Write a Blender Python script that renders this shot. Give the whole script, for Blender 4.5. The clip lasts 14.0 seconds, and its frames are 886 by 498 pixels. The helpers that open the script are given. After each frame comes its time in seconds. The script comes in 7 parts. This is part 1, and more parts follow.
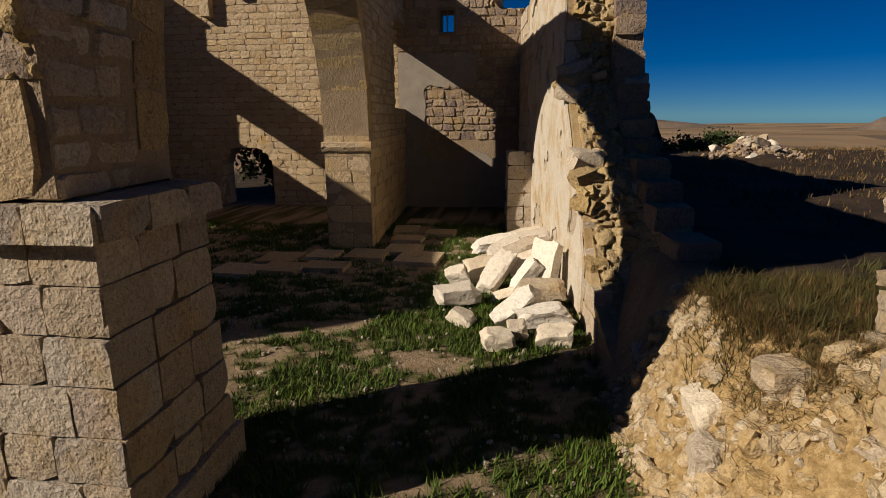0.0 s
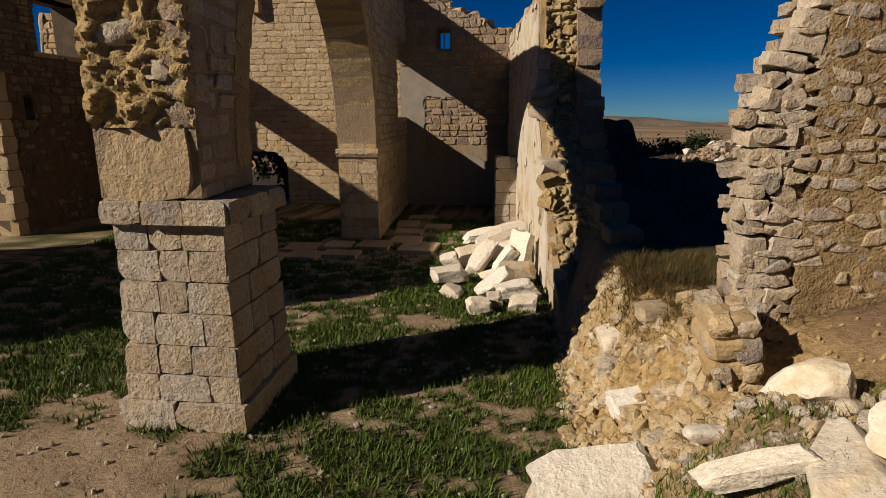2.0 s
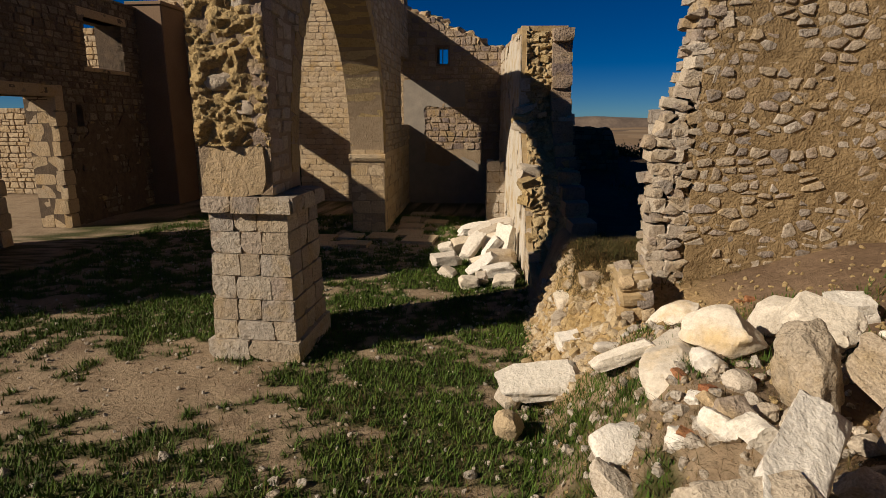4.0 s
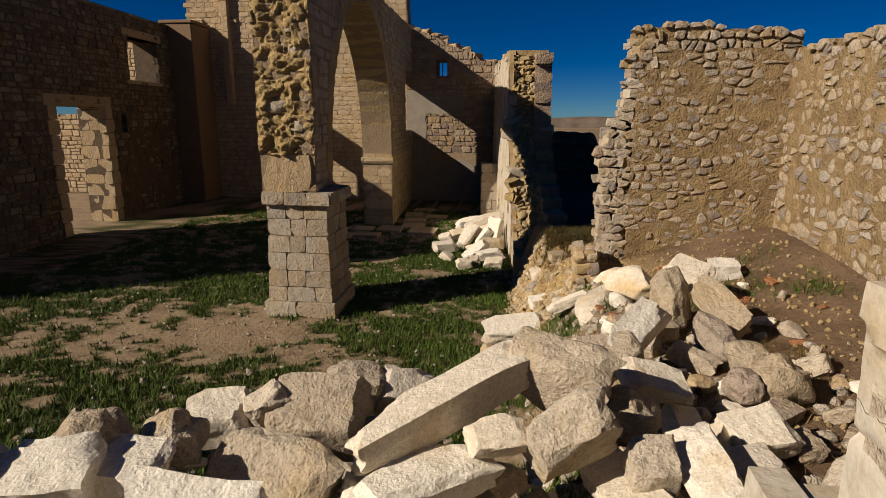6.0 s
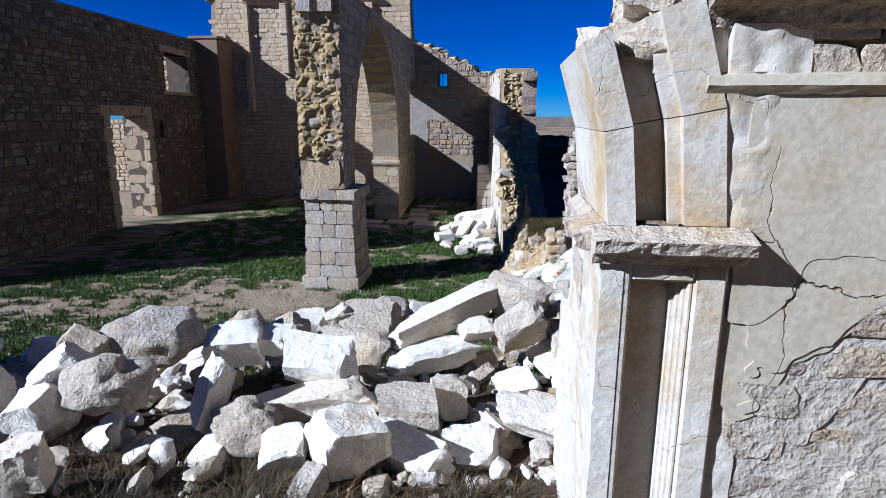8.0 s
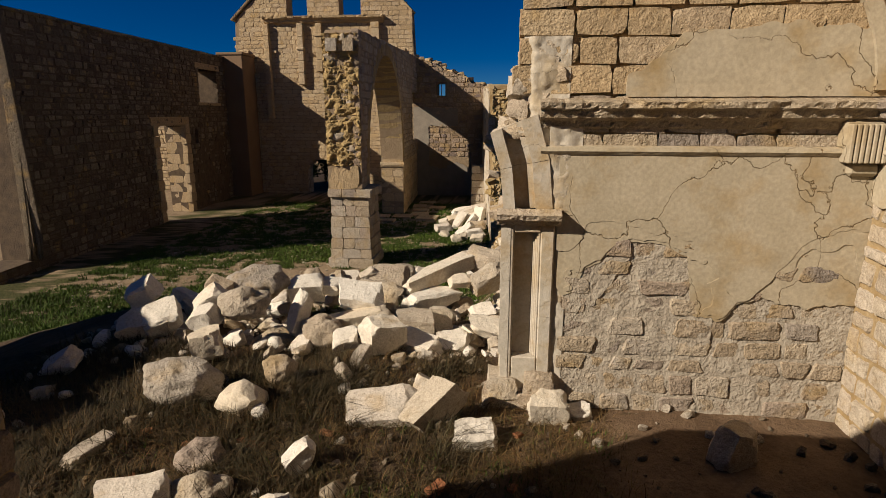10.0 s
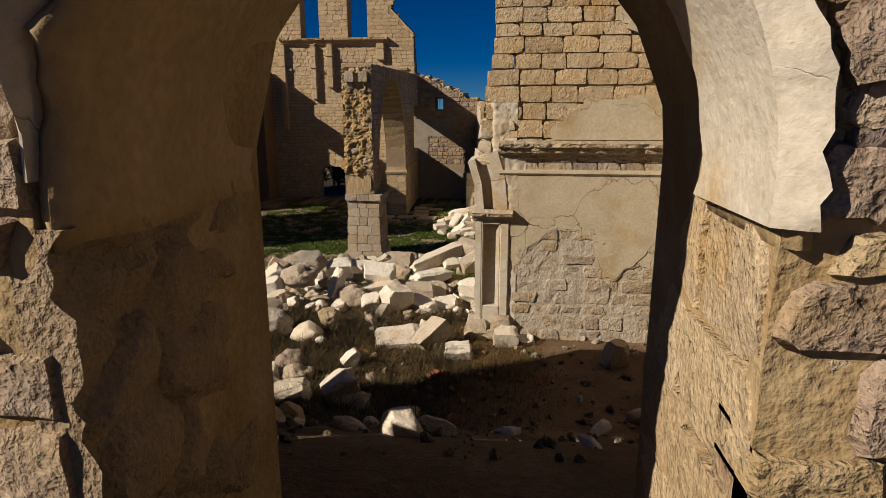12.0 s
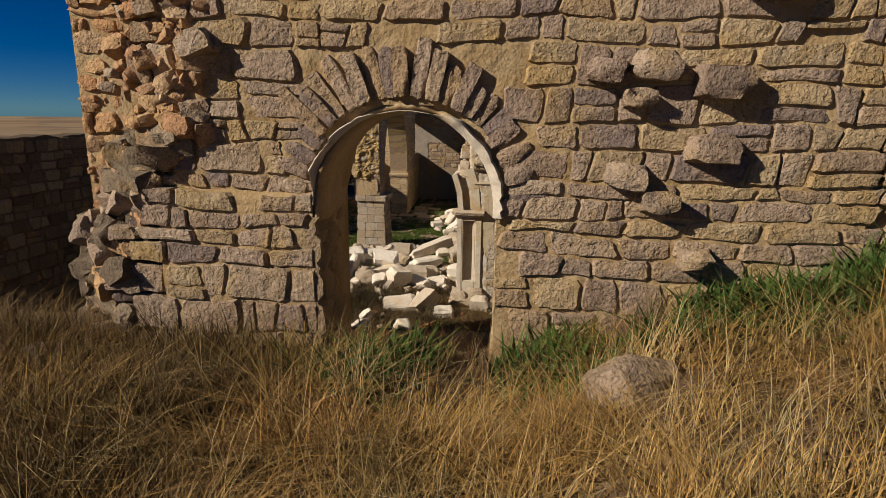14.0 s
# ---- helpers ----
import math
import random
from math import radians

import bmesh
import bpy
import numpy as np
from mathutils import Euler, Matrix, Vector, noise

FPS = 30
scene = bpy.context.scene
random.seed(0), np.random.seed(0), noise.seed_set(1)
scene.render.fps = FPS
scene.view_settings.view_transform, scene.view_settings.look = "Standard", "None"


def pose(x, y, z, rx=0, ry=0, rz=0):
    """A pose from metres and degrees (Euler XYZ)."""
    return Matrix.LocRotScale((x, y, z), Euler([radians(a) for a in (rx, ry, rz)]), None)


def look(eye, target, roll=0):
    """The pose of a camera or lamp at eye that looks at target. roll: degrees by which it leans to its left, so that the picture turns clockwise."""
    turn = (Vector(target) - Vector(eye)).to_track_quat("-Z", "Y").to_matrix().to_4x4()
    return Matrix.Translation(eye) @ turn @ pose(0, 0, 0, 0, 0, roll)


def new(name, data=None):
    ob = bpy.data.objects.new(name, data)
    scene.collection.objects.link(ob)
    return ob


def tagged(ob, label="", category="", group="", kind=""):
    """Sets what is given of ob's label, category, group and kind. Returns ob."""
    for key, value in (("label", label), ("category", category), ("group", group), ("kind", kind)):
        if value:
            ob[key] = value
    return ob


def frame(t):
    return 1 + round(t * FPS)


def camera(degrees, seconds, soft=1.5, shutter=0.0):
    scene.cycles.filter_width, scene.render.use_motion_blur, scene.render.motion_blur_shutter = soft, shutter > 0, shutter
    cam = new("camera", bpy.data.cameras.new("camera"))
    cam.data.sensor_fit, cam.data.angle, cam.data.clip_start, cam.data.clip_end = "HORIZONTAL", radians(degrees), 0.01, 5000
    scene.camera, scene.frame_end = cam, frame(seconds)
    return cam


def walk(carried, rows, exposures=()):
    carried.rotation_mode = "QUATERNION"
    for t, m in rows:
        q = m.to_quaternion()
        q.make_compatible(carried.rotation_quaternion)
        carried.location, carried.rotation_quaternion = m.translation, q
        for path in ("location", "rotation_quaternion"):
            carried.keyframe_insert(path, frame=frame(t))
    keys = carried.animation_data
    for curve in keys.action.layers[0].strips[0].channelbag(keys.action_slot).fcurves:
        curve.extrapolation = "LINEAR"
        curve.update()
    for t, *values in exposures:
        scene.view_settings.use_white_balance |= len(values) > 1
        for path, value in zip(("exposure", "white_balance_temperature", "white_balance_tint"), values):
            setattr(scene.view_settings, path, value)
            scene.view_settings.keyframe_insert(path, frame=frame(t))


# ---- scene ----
cam = camera(74.8, 14.0, soft=0.5)
PATH = [
    (0, (-0.785, 0.48, 2.502), (-1.014, 2.417, 2.062), -0.4),
    (0.5, (-0.707, 0.054, 2.553), (-0.938, 1.991, 2.114), -0.5),
    (1, (-0.608, -0.429, 2.627), (-0.841, 1.508, 2.186), -0.5),
    (1.5, (-0.52, -0.937, 2.703), (-0.754, 0.999, 2.26), -0.4),
    (2, (-0.479, -1.428, 2.777), (-0.707, 0.508, 2.331), -0.3),
    (2.5, (-0.438, -1.932, 2.842), (-0.661, 0.005, 2.396), -0.1),
    (3, (-0.392, -2.456, 2.896), (-0.613, -0.519, 2.45), 0.0),
    (5.3, (-0.046, -5.035, 3.22), (-0.265, -3.099, 2.77), 0.2),
    (5.5, (-0.041, -5.275, 3.232), (-0.258, -3.338, 2.784), 0.2),
    (6, (0.006, -5.842, 3.306), (-0.21, -3.905, 2.858), 0.2),
    (6.5, (0.037, -6.411, 3.368), (-0.179, -4.474, 2.92), 0.3),
    (7, (0.073, -7.002, 3.435), (-0.142, -5.065, 2.988), 0.2),
    (7.5, (0.136, -7.6, 3.514), (-0.078, -5.663, 3.066), 0.3),
    (8, (0.244, -8.305, 3.589), (0.03, -6.368, 3.138), 0.2),
    (8.5, (0.37, -9.041, 3.658), (0.156, -7.104, 3.208), 0.2),
    (9, (0.477, -9.838, 3.758), (0.263, -7.901, 3.308), 0.2),
    (9.2, (0.524, -10.157, 3.808), (0.308, -8.221, 3.351), 0.2),
    (11.3, (0.938, -13.415, 4.386), (0.721, -11.482, 3.922), -0.2),
    (11.5, (0.983, -13.731, 4.411), (0.768, -11.795, 3.955), 0.0),
    (12, (1.102, -14.497, 4.541), (0.886, -12.562, 4.087), -0.0),
    (12.5, (1.227, -15.259, 4.684), (1.013, -13.324, 4.228), 0.3),
    (12.8, (1.347, -15.716, 4.764), (1.121, -13.781, 4.312), 0.4),
    (13, (1.382, -16.035, 4.826), (1.165, -14.1, 4.369), 0.4),
    (13.5, (1.539, -16.828, 4.964), (1.32, -14.894, 4.505), 0.5),
    (14, (1.669, -17.628, 5.091), (1.45, -15.694, 4.633), 0.6),
]
EXPOSURES = [(0.0, 0.23, 6500, 10), (6.7, 0.23, 6500, 10), (7.0, 0.47, 5600, 10), (7.4, 0.97, 4400, 10), (8.6, 0.97, 4400, 10), (9.0, 0.72, 4600, 10), (9.4, 0.35, 6500, 10), (10.2, 0.28, 6500, 10), (14.0, 0.28, 6500, 10)]
walk(cam, [(t, look(eye, target, roll)) for t, eye, target, roll in PATH], EXPOSURES)

# ---- light ----
SUN = Vector((-0.855, -0.52, 0.576)).normalized()
world = bpy.data.worlds.new("sky")
scene.world = world
world.use_nodes = True
wn = world.node_tree.nodes
sky = wn.new("ShaderNodeTexSky")
sky.sky_type = "NISHITA"
sky.sun_disc = False
sky.sun_elevation = math.asin(SUN.z)
sky.sun_rotation = math.atan2(SUN.x, SUN.y)
sky.altitude = 900
sky.air_density = 0.6
sky.dust_density = 0.0
sky.ozone_density = 3.0
deep = wn.new("ShaderNodeHueSaturation")
deep.inputs["Saturation"].default_value = 1.6
deep.inputs["Hue"].default_value = 0.5
deep.inputs["Value"].default_value = 0.47
world.node_tree.links.new(sky.outputs[0], deep.inputs["Color"])
wn["Background"].inputs[1].default_value = 0.05
cool = wn.new("ShaderNodeMix")
cool.data_type = "RGBA"
cool.blend_type = "MULTIPLY"
cool.inputs[0].default_value = 1.0
cool.inputs[7].default_value = (0.58, 0.95, 1.28, 1)
world.node_tree.links.new(deep.outputs[0], cool.inputs[6])
world.node_tree.links.new(cool.outputs[2], wn["Background"].inputs[0])
sun = new("sun", bpy.data.lights.new("sun", "SUN"))
sun.data.energy = 5.0
sun.data.angle = radians(0.5)
sun.data.color = (1.0, 0.88, 0.73)
sun.matrix_world = look(SUN * 60, (0, 0, 0))


# ---- materials ----
def node_material(name, rough=0.9):
    m = bpy.data.materials.new(name)
    m.use_nodes = True
    nt = m.node_tree
    bsdf = nt.nodes["Principled BSDF"]
    bsdf.inputs["Roughness"].default_value = rough
    bsdf.inputs["Specular IOR Level"].default_value = 0.2
    return m, nt, bsdf


def ramp(nt, source, stops):
    r = nt.nodes.new("ShaderNodeValToRGB")
    els = r.color_ramp.elements
    while len(els) < len(stops):
        els.new(0.5)
    for e, (p, c) in zip(els, stops):
        e.position = p
        e.color = (*c, 1) if len(c) == 3 else c
    nt.links.new(source, r.inputs[0])
    return r.outputs[0]


def noise_tex(nt, co, scale, detail=5.0, rough=0.55, dist=0.0):
    n = nt.nodes.new("ShaderNodeTexNoise")
    n.inputs["Scale"].default_value = scale
    n.inputs["Detail"].default_value = detail
    n.inputs["Roughness"].default_value = rough
    n.inputs["Distortion"].default_value = dist
    nt.links.new(co, n.inputs["Vector"])
    return n.outputs["Fac"]


def blend(nt, fac, a, b, mode="MIX"):
    m = nt.nodes.new("ShaderNodeMix")
    m.data_type = "RGBA"
    m.blend_type = mode
    for sock, v in ((m.inputs[0], fac), (m.inputs[6], a), (m.inputs[7], b)):
        if isinstance(v, (int, float)):
            sock.default_value = v
        elif isinstance(v, tuple):
            sock.default_value = (*v, 1)
        else:
            nt.links.new(v, sock)
    return m.outputs[2]


def bump(nt, bsdf, layers):
    prev = None
    for h, strength, dist in layers:
        b = nt.nodes.new("ShaderNodeBump")
        b.inputs["Strength"].default_value = strength
        b.inputs["Distance"].default_value = dist
        nt.links.new(h, b.inputs["Height"])
        if prev:
            nt.links.new(prev, b.inputs["Normal"])
        prev = b.outputs[0]
    nt.links.new(prev, bsdf.inputs["Normal"])


def stone_material(name, cols, per="object", stain=(0.12, 0.1, 0.08), stain_at=0.6, ochre=(0.42, 0.27, 0.1), ochre_at=0.62, relief=1.0, rough=0.92):
    """Weathered stone: a tint for each stone, mottling, ochre and dark lichen patches, pits."""
    m, nt, bsdf = node_material(name, rough)
    grain = min(1.0, relief / 0.6)
    co = nt.nodes.new("ShaderNodeNewGeometry")
    pos = co.outputs["Position"]
    if per == "object":
        r = nt.nodes.new("ShaderNodeObjectInfo").outputs["Random"]
    else:
        r = co.outputs["Random Per Island"]
    k = len(cols)
    base = ramp(nt, r, [(i / (k - 1), c) for i, c in enumerate(cols)])
    big = noise_tex(nt, pos, 2.3, 6)
    mid = noise_tex(nt, pos, 9.0, 6, 0.65)
    fine = noise_tex(nt, pos, 80.0, 2, 0.5)
    base = blend(nt, ramp(nt, big, [(ochre_at - 0.06, (0, 0, 0)), (ochre_at + 0.12, (0.75, 0.75, 0.75))]), base, ochre)
    base = blend(nt, ramp(nt, mid, [(stain_at, (0, 0, 0)), (stain_at + 0.16, (0.55, 0.55, 0.55))]), base, stain)
    base = blend(nt, 1.0, base, ramp(nt, mid, [(0.3, (0.91, 0.90, 0.88)), (0.7, (1.09, 1.08, 1.07))]), "MULTIPLY")
    base = blend(nt, 1.0, base, ramp(nt, fine, [(0.3, (1 - 0.22 * grain, 1 - 0.235 * grain, 1 - 0.25 * grain)), (0.7, (1 + 0.15 * grain,) * 3)]), "MULTIPLY")
    v = nt.nodes.new("ShaderNodeTexVoronoi")
    v.inputs["Scale"].default_value = 26
    nt.links.new(pos, v.inputs["Vector"])
    pits = ramp(nt, v.outputs["Distance"], [(0.08, (0, 0, 0)), (0.34, (1, 1, 1))])
    rugged = noise_tex(nt, pos, 26.0, 5, 0.6, 0.3)
    low = noise_tex(nt, pos, 9.0, 2, 0.5)
    k = 1 - 0.34 * relief
    dark = ramp(nt, rugged, [(0.33, (k, k * 0.96, k * 0.9)), (0.46, (1.0, 1.0, 1.0)), (0.68, (1.12, 1.11, 1.1))])
    base = blend(nt, 1.0, base, dark, "MULTIPLY")
    v2 = nt.nodes.new("ShaderNodeTexVoronoi")
    v2.inputs["Scale"].default_value = 55
    v2.inputs["Randomness"].default_value = 1.0
    nt.links.new(pos, v2.inputs["Vector"])
    holes = ramp(nt, v2.outputs["Distance"], [(0.1, (0, 0, 0)), (0.24, (1, 1, 1))])
    spots = blend(nt, ramp(nt, mid, [(0.42, (0, 0, 0)), (0.58, (1, 1, 1))]), (1.0, 1.0, 1.0), holes)
    base = blend(nt, 1.0, base, ramp(nt, spots, [(0.0, (1 - 0.42 * min(1, relief), 1 - 0.46 * min(1, relief), 1 - 0.52 * min(1, relief))), (1.0, (1.0, 1.0, 1.0))]), "MULTIPLY")
    nt.links.new(base, bsdf.inputs["Base Color"])
    bump(nt, bsdf, [(low, 0.8 * relief, 0.045), (rugged, 1.0 * relief, 0.036), (pits, 0.6 * relief, 0.012), (spots, 0.9 * relief, 0.006), (fine, 0.9 * relief, 0.007)])
    return m


def plain_material(name, col, col2, scale=6.0, rough=0.85, relief=0.4, fine=60.0, dist=0.01):
    m, nt, bsdf = node_material(name, rough)
    pos = nt.nodes.new("ShaderNodeNewGeometry").outputs["Position"]
    a = noise_tex(nt, pos, scale, 7, 0.6)
    b = noise_tex(nt, pos, fine, 3)
    c = ramp(nt, a, [(0.35, col), (0.65, col2)])
    c = blend(nt, 1.0, c, ramp(nt, b, [(0.3, (0.85, 0.85, 0.85)), (0.7, (1.1, 1.1, 1.1))]), "MULTIPLY")
    nt.links.new(c, bsdf.inputs["Base Color"])
    c2 = noise_tex(nt, pos, fine * 0.5, 4, 0.55)
    bump(nt, bsdf, [(a, relief, dist * 3), (c2, relief, dist * 3), (b, relief, dist)])
    return m


def blade_material(name, cols):
    m, nt, bsdf = node_material(name, 0.7)
    g = nt.nodes.new("ShaderNodeNewGeometry")
    k = len(cols)
    c = ramp(nt, g.outputs["Random Per Island"], [(i / (k - 1), v) for i, v in enumerate(cols)])
    n = noise_tex(nt, g.outputs["Position"], 1.6, 3)
    c = blend(nt, 1.0, c, ramp(nt, n, [(0.3, (0.7, 0.75, 0.7)), (0.7, (1.2, 1.1, 1.0))]), "MULTIPLY")
    nt.links.new(c, bsdf.inputs["Base Color"])
    return m


GREY = [(0.282, 0.215, 0.161), (0.338, 0.258, 0.187), (0.248, 0.193, 0.15), (0.362, 0.279, 0.194), (0.305, 0.231, 0.176), (0.385, 0.306, 0.225), (0.271, 0.204, 0.157), (0.35, 0.252, 0.15), (0.202, 0.157, 0.134), (0.226, 0.177, 0.157)]
SAND = [(0.378, 0.289, 0.171), (0.324, 0.245, 0.149), (0.414, 0.329, 0.211), (0.288, 0.223, 0.144), (0.36, 0.267, 0.149)]
TAN = [(0.445, 0.34, 0.21), (0.38, 0.283, 0.167), (0.488, 0.383, 0.246), (0.416, 0.325, 0.217), (0.466, 0.347, 0.202)]
PALE = [(0.428, 0.359, 0.270), (0.466, 0.403, 0.315), (0.390, 0.320, 0.239), (0.490, 0.428, 0.346), (0.415, 0.333, 0.233)]
ASH = [(0.385, 0.316, 0.232), (0.343, 0.276, 0.196), (0.427, 0.357, 0.265), (0.340, 0.276, 0.221), (0.374, 0.302, 0.208), (0.425, 0.374, 0.306), (0.230, 0.196, 0.166), (0.348, 0.289, 0.230)]
MATS = {}
for key, cols, kw in (
    ("grey", GREY, dict(ochre=(0.352, 0.246, 0.107), ochre_at=0.56, stain_at=0.58, relief=0.85)),
    ("sand", SAND, dict(ochre=(0.36, 0.245, 0.1), ochre_at=0.52, stain_at=0.58, relief=0.85)),
    ("tan", TAN, dict(stain_at=0.66, relief=0.7)),
    ("pale", PALE, dict(stain_at=0.72, ochre_at=0.6, ochre=(0.390, 0.283, 0.139), relief=0.6)),
    ("ash", ASH, dict(stain_at=0.66, ochre_at=0.58, ochre=(0.377, 0.270, 0.132), relief=0.8)),
    ("ochre", [(0.37, 0.265, 0.12), (0.41, 0.305, 0.15), (0.33, 0.235, 0.112), (0.43, 0.335, 0.19)], dict(stain_at=0.66)),
    ("rust", [(0.40, 0.22, 0.11), (0.44, 0.29, 0.155), (0.35, 0.2, 0.11), (0.46, 0.34, 0.21)], dict(stain_at=0.66, relief=0.8)),
    ("brick", [(0.315, 0.126, 0.057), (0.365, 0.170, 0.082), (0.277, 0.107, 0.050)], dict(stain_at=0.7)),
    # west: wall stone darkened to the tone it has in shade
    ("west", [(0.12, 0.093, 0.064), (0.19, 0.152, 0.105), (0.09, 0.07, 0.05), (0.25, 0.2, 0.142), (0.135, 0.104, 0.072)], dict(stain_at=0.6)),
):
    MATS[key] = stone_material("stone_" + key, cols, "object", **kw)
    MATS[key + "_far"] = stone_material("stone_" + key + "_far", cols, "island", **kw)
MORTAR = plain_material("mortar_ochre", (0.29, 0.195, 0.088), (0.385, 0.29, 0.165), 3.5, 0.95, 0.55, 38, 0.008)
MORTAR_BROWN = plain_material("mortar_brown_ochre", (0.215, 0.145, 0.070), (0.33, 0.232, 0.118), 4, 0.95, 0.9, 45, 0.012)
MORTAR_TAN = plain_material("mortar_tan", (0.252, 0.183, 0.113), (0.302, 0.226, 0.145), 5, 0.95, 0.7, 60, 0.009)
# mortar of the shaded walls, their shade put into the colour
MORTAR_SHADED = plain_material("mortar_brown", (0.088, 0.063, 0.044), (0.139, 0.100, 0.063), 5, 0.95, 0.7, 60, 0.009)
PLASTER = plain_material("plaster_cream", (0.390, 0.327, 0.226), (0.440, 0.371, 0.264), 3, 0.85, 0.25, 30, 0.004)
def cracked(m, scale, mask_scale, lines=1.0):
    """Adds fine cracks, and stains beside them, to a plaster."""
    nt = m.node_tree
    bsdf = nt.nodes["Principled BSDF"]
    pos = nt.nodes.new("ShaderNodeNewGeometry").outputs["Position"]
    warp = nt.nodes.new("ShaderNodeTexNoise")
    warp.inputs["Scale"].default_value = 2.6
    warp.inputs["Detail"].default_value = 5
    nt.links.new(pos, warp.inputs["Vector"])
    add = nt.nodes.new("ShaderNodeVectorMath")
    add.operation = "MULTIPLY_ADD"
    nt.links.new(warp.outputs["Color"], add.inputs[0])
    add.inputs[1].default_value = (0.5, 0.5, 0.5)
    nt.links.new(pos, add.inputs[2])
    v = nt.nodes.new("ShaderNodeTexVoronoi")
    v.feature = "DISTANCE_TO_EDGE"
    v.inputs["Scale"].default_value = scale
    nt.links.new(add.outputs[0], v.inputs["Vector"])
    line = ramp(nt, v.outputs["Distance"], [(0.0, (0, 0, 0)), (0.0035, (1, 1, 1))])
    mask = ramp(nt, noise_tex(nt, pos, mask_scale, 3), [(0.36, (1, 1, 1)), (0.46, (0, 0, 0))])
    line = blend(nt, mask, line, (1.0, 1.0, 1.0))
    line = blend(nt, 1.0 - lines, line, (1.0, 1.0, 1.0))
    stain = ramp(nt, noise_tex(nt, pos, 1.7, 6, 0.6), [(0.5, (1, 1, 1)), (0.7, (0.82, 0.70, 0.50))])
    old = bsdf.inputs["Base Color"].links[0].from_socket
    c = blend(nt, 1.0, old, stain, "MULTIPLY")
    c = blend(nt, 1.0, c, ramp(nt, line, [(0.0, (0.6, 0.52, 0.42)), (1.0, (1, 1, 1))]), "MULTIPLY")
    nt.links.new(c, bsdf.inputs["Base Color"])
    b = nt.nodes.new("ShaderNodeBump")
    b.inputs["Strength"].default_value = 0.9
    b.inputs["Distance"].default_value = 0.012
    nt.links.new(line, b.inputs["Height"])
    nt.links.new(bsdf.inputs["Normal"].links[0].from_socket, b.inputs["Normal"])
    nt.links.new(b.outputs[0], bsdf.inputs["Normal"])


cracked(PLASTER, 0.8, 0.9)
PLASTER_GREY = plain_material("plaster_grey", (0.226, 0.195, 0.157), (0.277, 0.239, 0.189), 3, 0.9, 0.3, 30, 0.004)
PLASTER_PALE = stone_material("plaster_pale", [(0.466, 0.415, 0.333), (0.503, 0.459, 0.383), (0.440, 0.383, 0.302)], "island", stain_at=0.72, ochre=(0.377, 0.252, 0.094), ochre_at=0.575, relief=0.18)
cracked(PLASTER_PALE, 1.3, 1.7, 0.25)
PLASTER_OCHRE = plain_material("plaster_ochre", (0.323, 0.230, 0.119), (0.408, 0.297, 0.162), 3, 0.85, 0.4, 30, 0.006)
ROUGHCAST = plain_material("roughcast", (0.377, 0.320, 0.246), (0.440, 0.383, 0.302), 9, 0.95, 0.8, 40, 0.008)
ROOF = plain_material("roof_clay", (0.264, 0.120, 0.057), (0.315, 0.157, 0.076), 2, 0.9, 0.6, 20, 0.03)
RENDER_BROWN = plain_material("render_brown", (0.189, 0.120, 0.069), (0.214, 0.139, 0.082), 1.2, 0.8, 0.1, 20, 0.003)
LIME = stone_material("limestone_white", [(0.66, 0.61, 0.53), (0.70, 0.66, 0.58), (0.60, 0.53, 0.42), (0.68, 0.635, 0.555), (0.58, 0.49, 0.36), (0.66, 0.61, 0.52), (0.52, 0.46, 0.385)], "object", stain_at=0.72, ochre_at=0.66, ochre=(0.45, 0.32, 0.16), relief=0.42)
LIME_FAR = stone_material("limestone_chips", [(0.440, 0.396, 0.333), (0.377, 0.315, 0.233), (0.466, 0.422, 0.359), (0.327, 0.264, 0.189)], "island", stain_at=0.74, ochre_at=0.66)
TURF = blade_material("grass_green", [(0.043, 0.086, 0.008), (0.06, 0.108, 0.012), (0.088, 0.125, 0.02), (0.046, 0.096, 0.009)])
DRY = blade_material("grass_dry", [(0.27, 0.155, 0.042), (0.42, 0.27, 0.085), (0.13, 0.072, 0.024), (0.52, 0.37, 0.15), (0.09, 0.052, 0.018), (0.36, 0.215, 0.062)])
SCRUB = blade_material("scrub_brown", [(0.123, 0.070, 0.028), (0.185, 0.110, 0.044), (0.079, 0.048, 0.022), (0.088, 0.075, 0.026), (0.229, 0.150, 0.066)])
OLIVE = blade_material("scrub_olive", [(0.048, 0.044, 0.013), (0.070, 0.057, 0.018), (0.044, 0.048, 0.013)])
LEAF = blade_material("leaf_dark", [(0.022, 0.038, 0.011), (0.038, 0.056, 0.015), (0.030, 0.045, 0.015)])


# ---- builders ----
def smooth(a, b, x):
    t = min(1.0, max(0.0, (x - a) / (b - a)))
    return t * t * (3 - 2 * t)


def nz(x, y, z=0.0):
    return noise.noise(Vector((x, y, z)))


def soften(me, degrees=34):
    """Rounds the shading but keeps edges sharper than the angle."""
    me.shade_smooth()
    me.set_sharp_from_angle(angle=radians(degrees))
    return me


def mesh_object(name, verts, faces, mat, parent=None, label="", matrix=None):
    me = bpy.data.meshes.new(name)
    me.from_pydata(verts, [], faces)
    me.update()
    me.materials.append(mat)
    ob = new(name, me)
    if parent:
        ob.parent = parent
    if matrix is not None:
        ob.matrix_basis = matrix
    if label:
        tagged(ob, label)
    return ob


def part(name, bm, material, parent, label=""):
    me = bpy.data.meshes.new(name)
    bm.to_mesh(me)
    bm.free()
    me.materials.append(material)
    ob = new(name, me)
    ob.parent = parent
    if label:
        tagged(ob, label)
    return ob


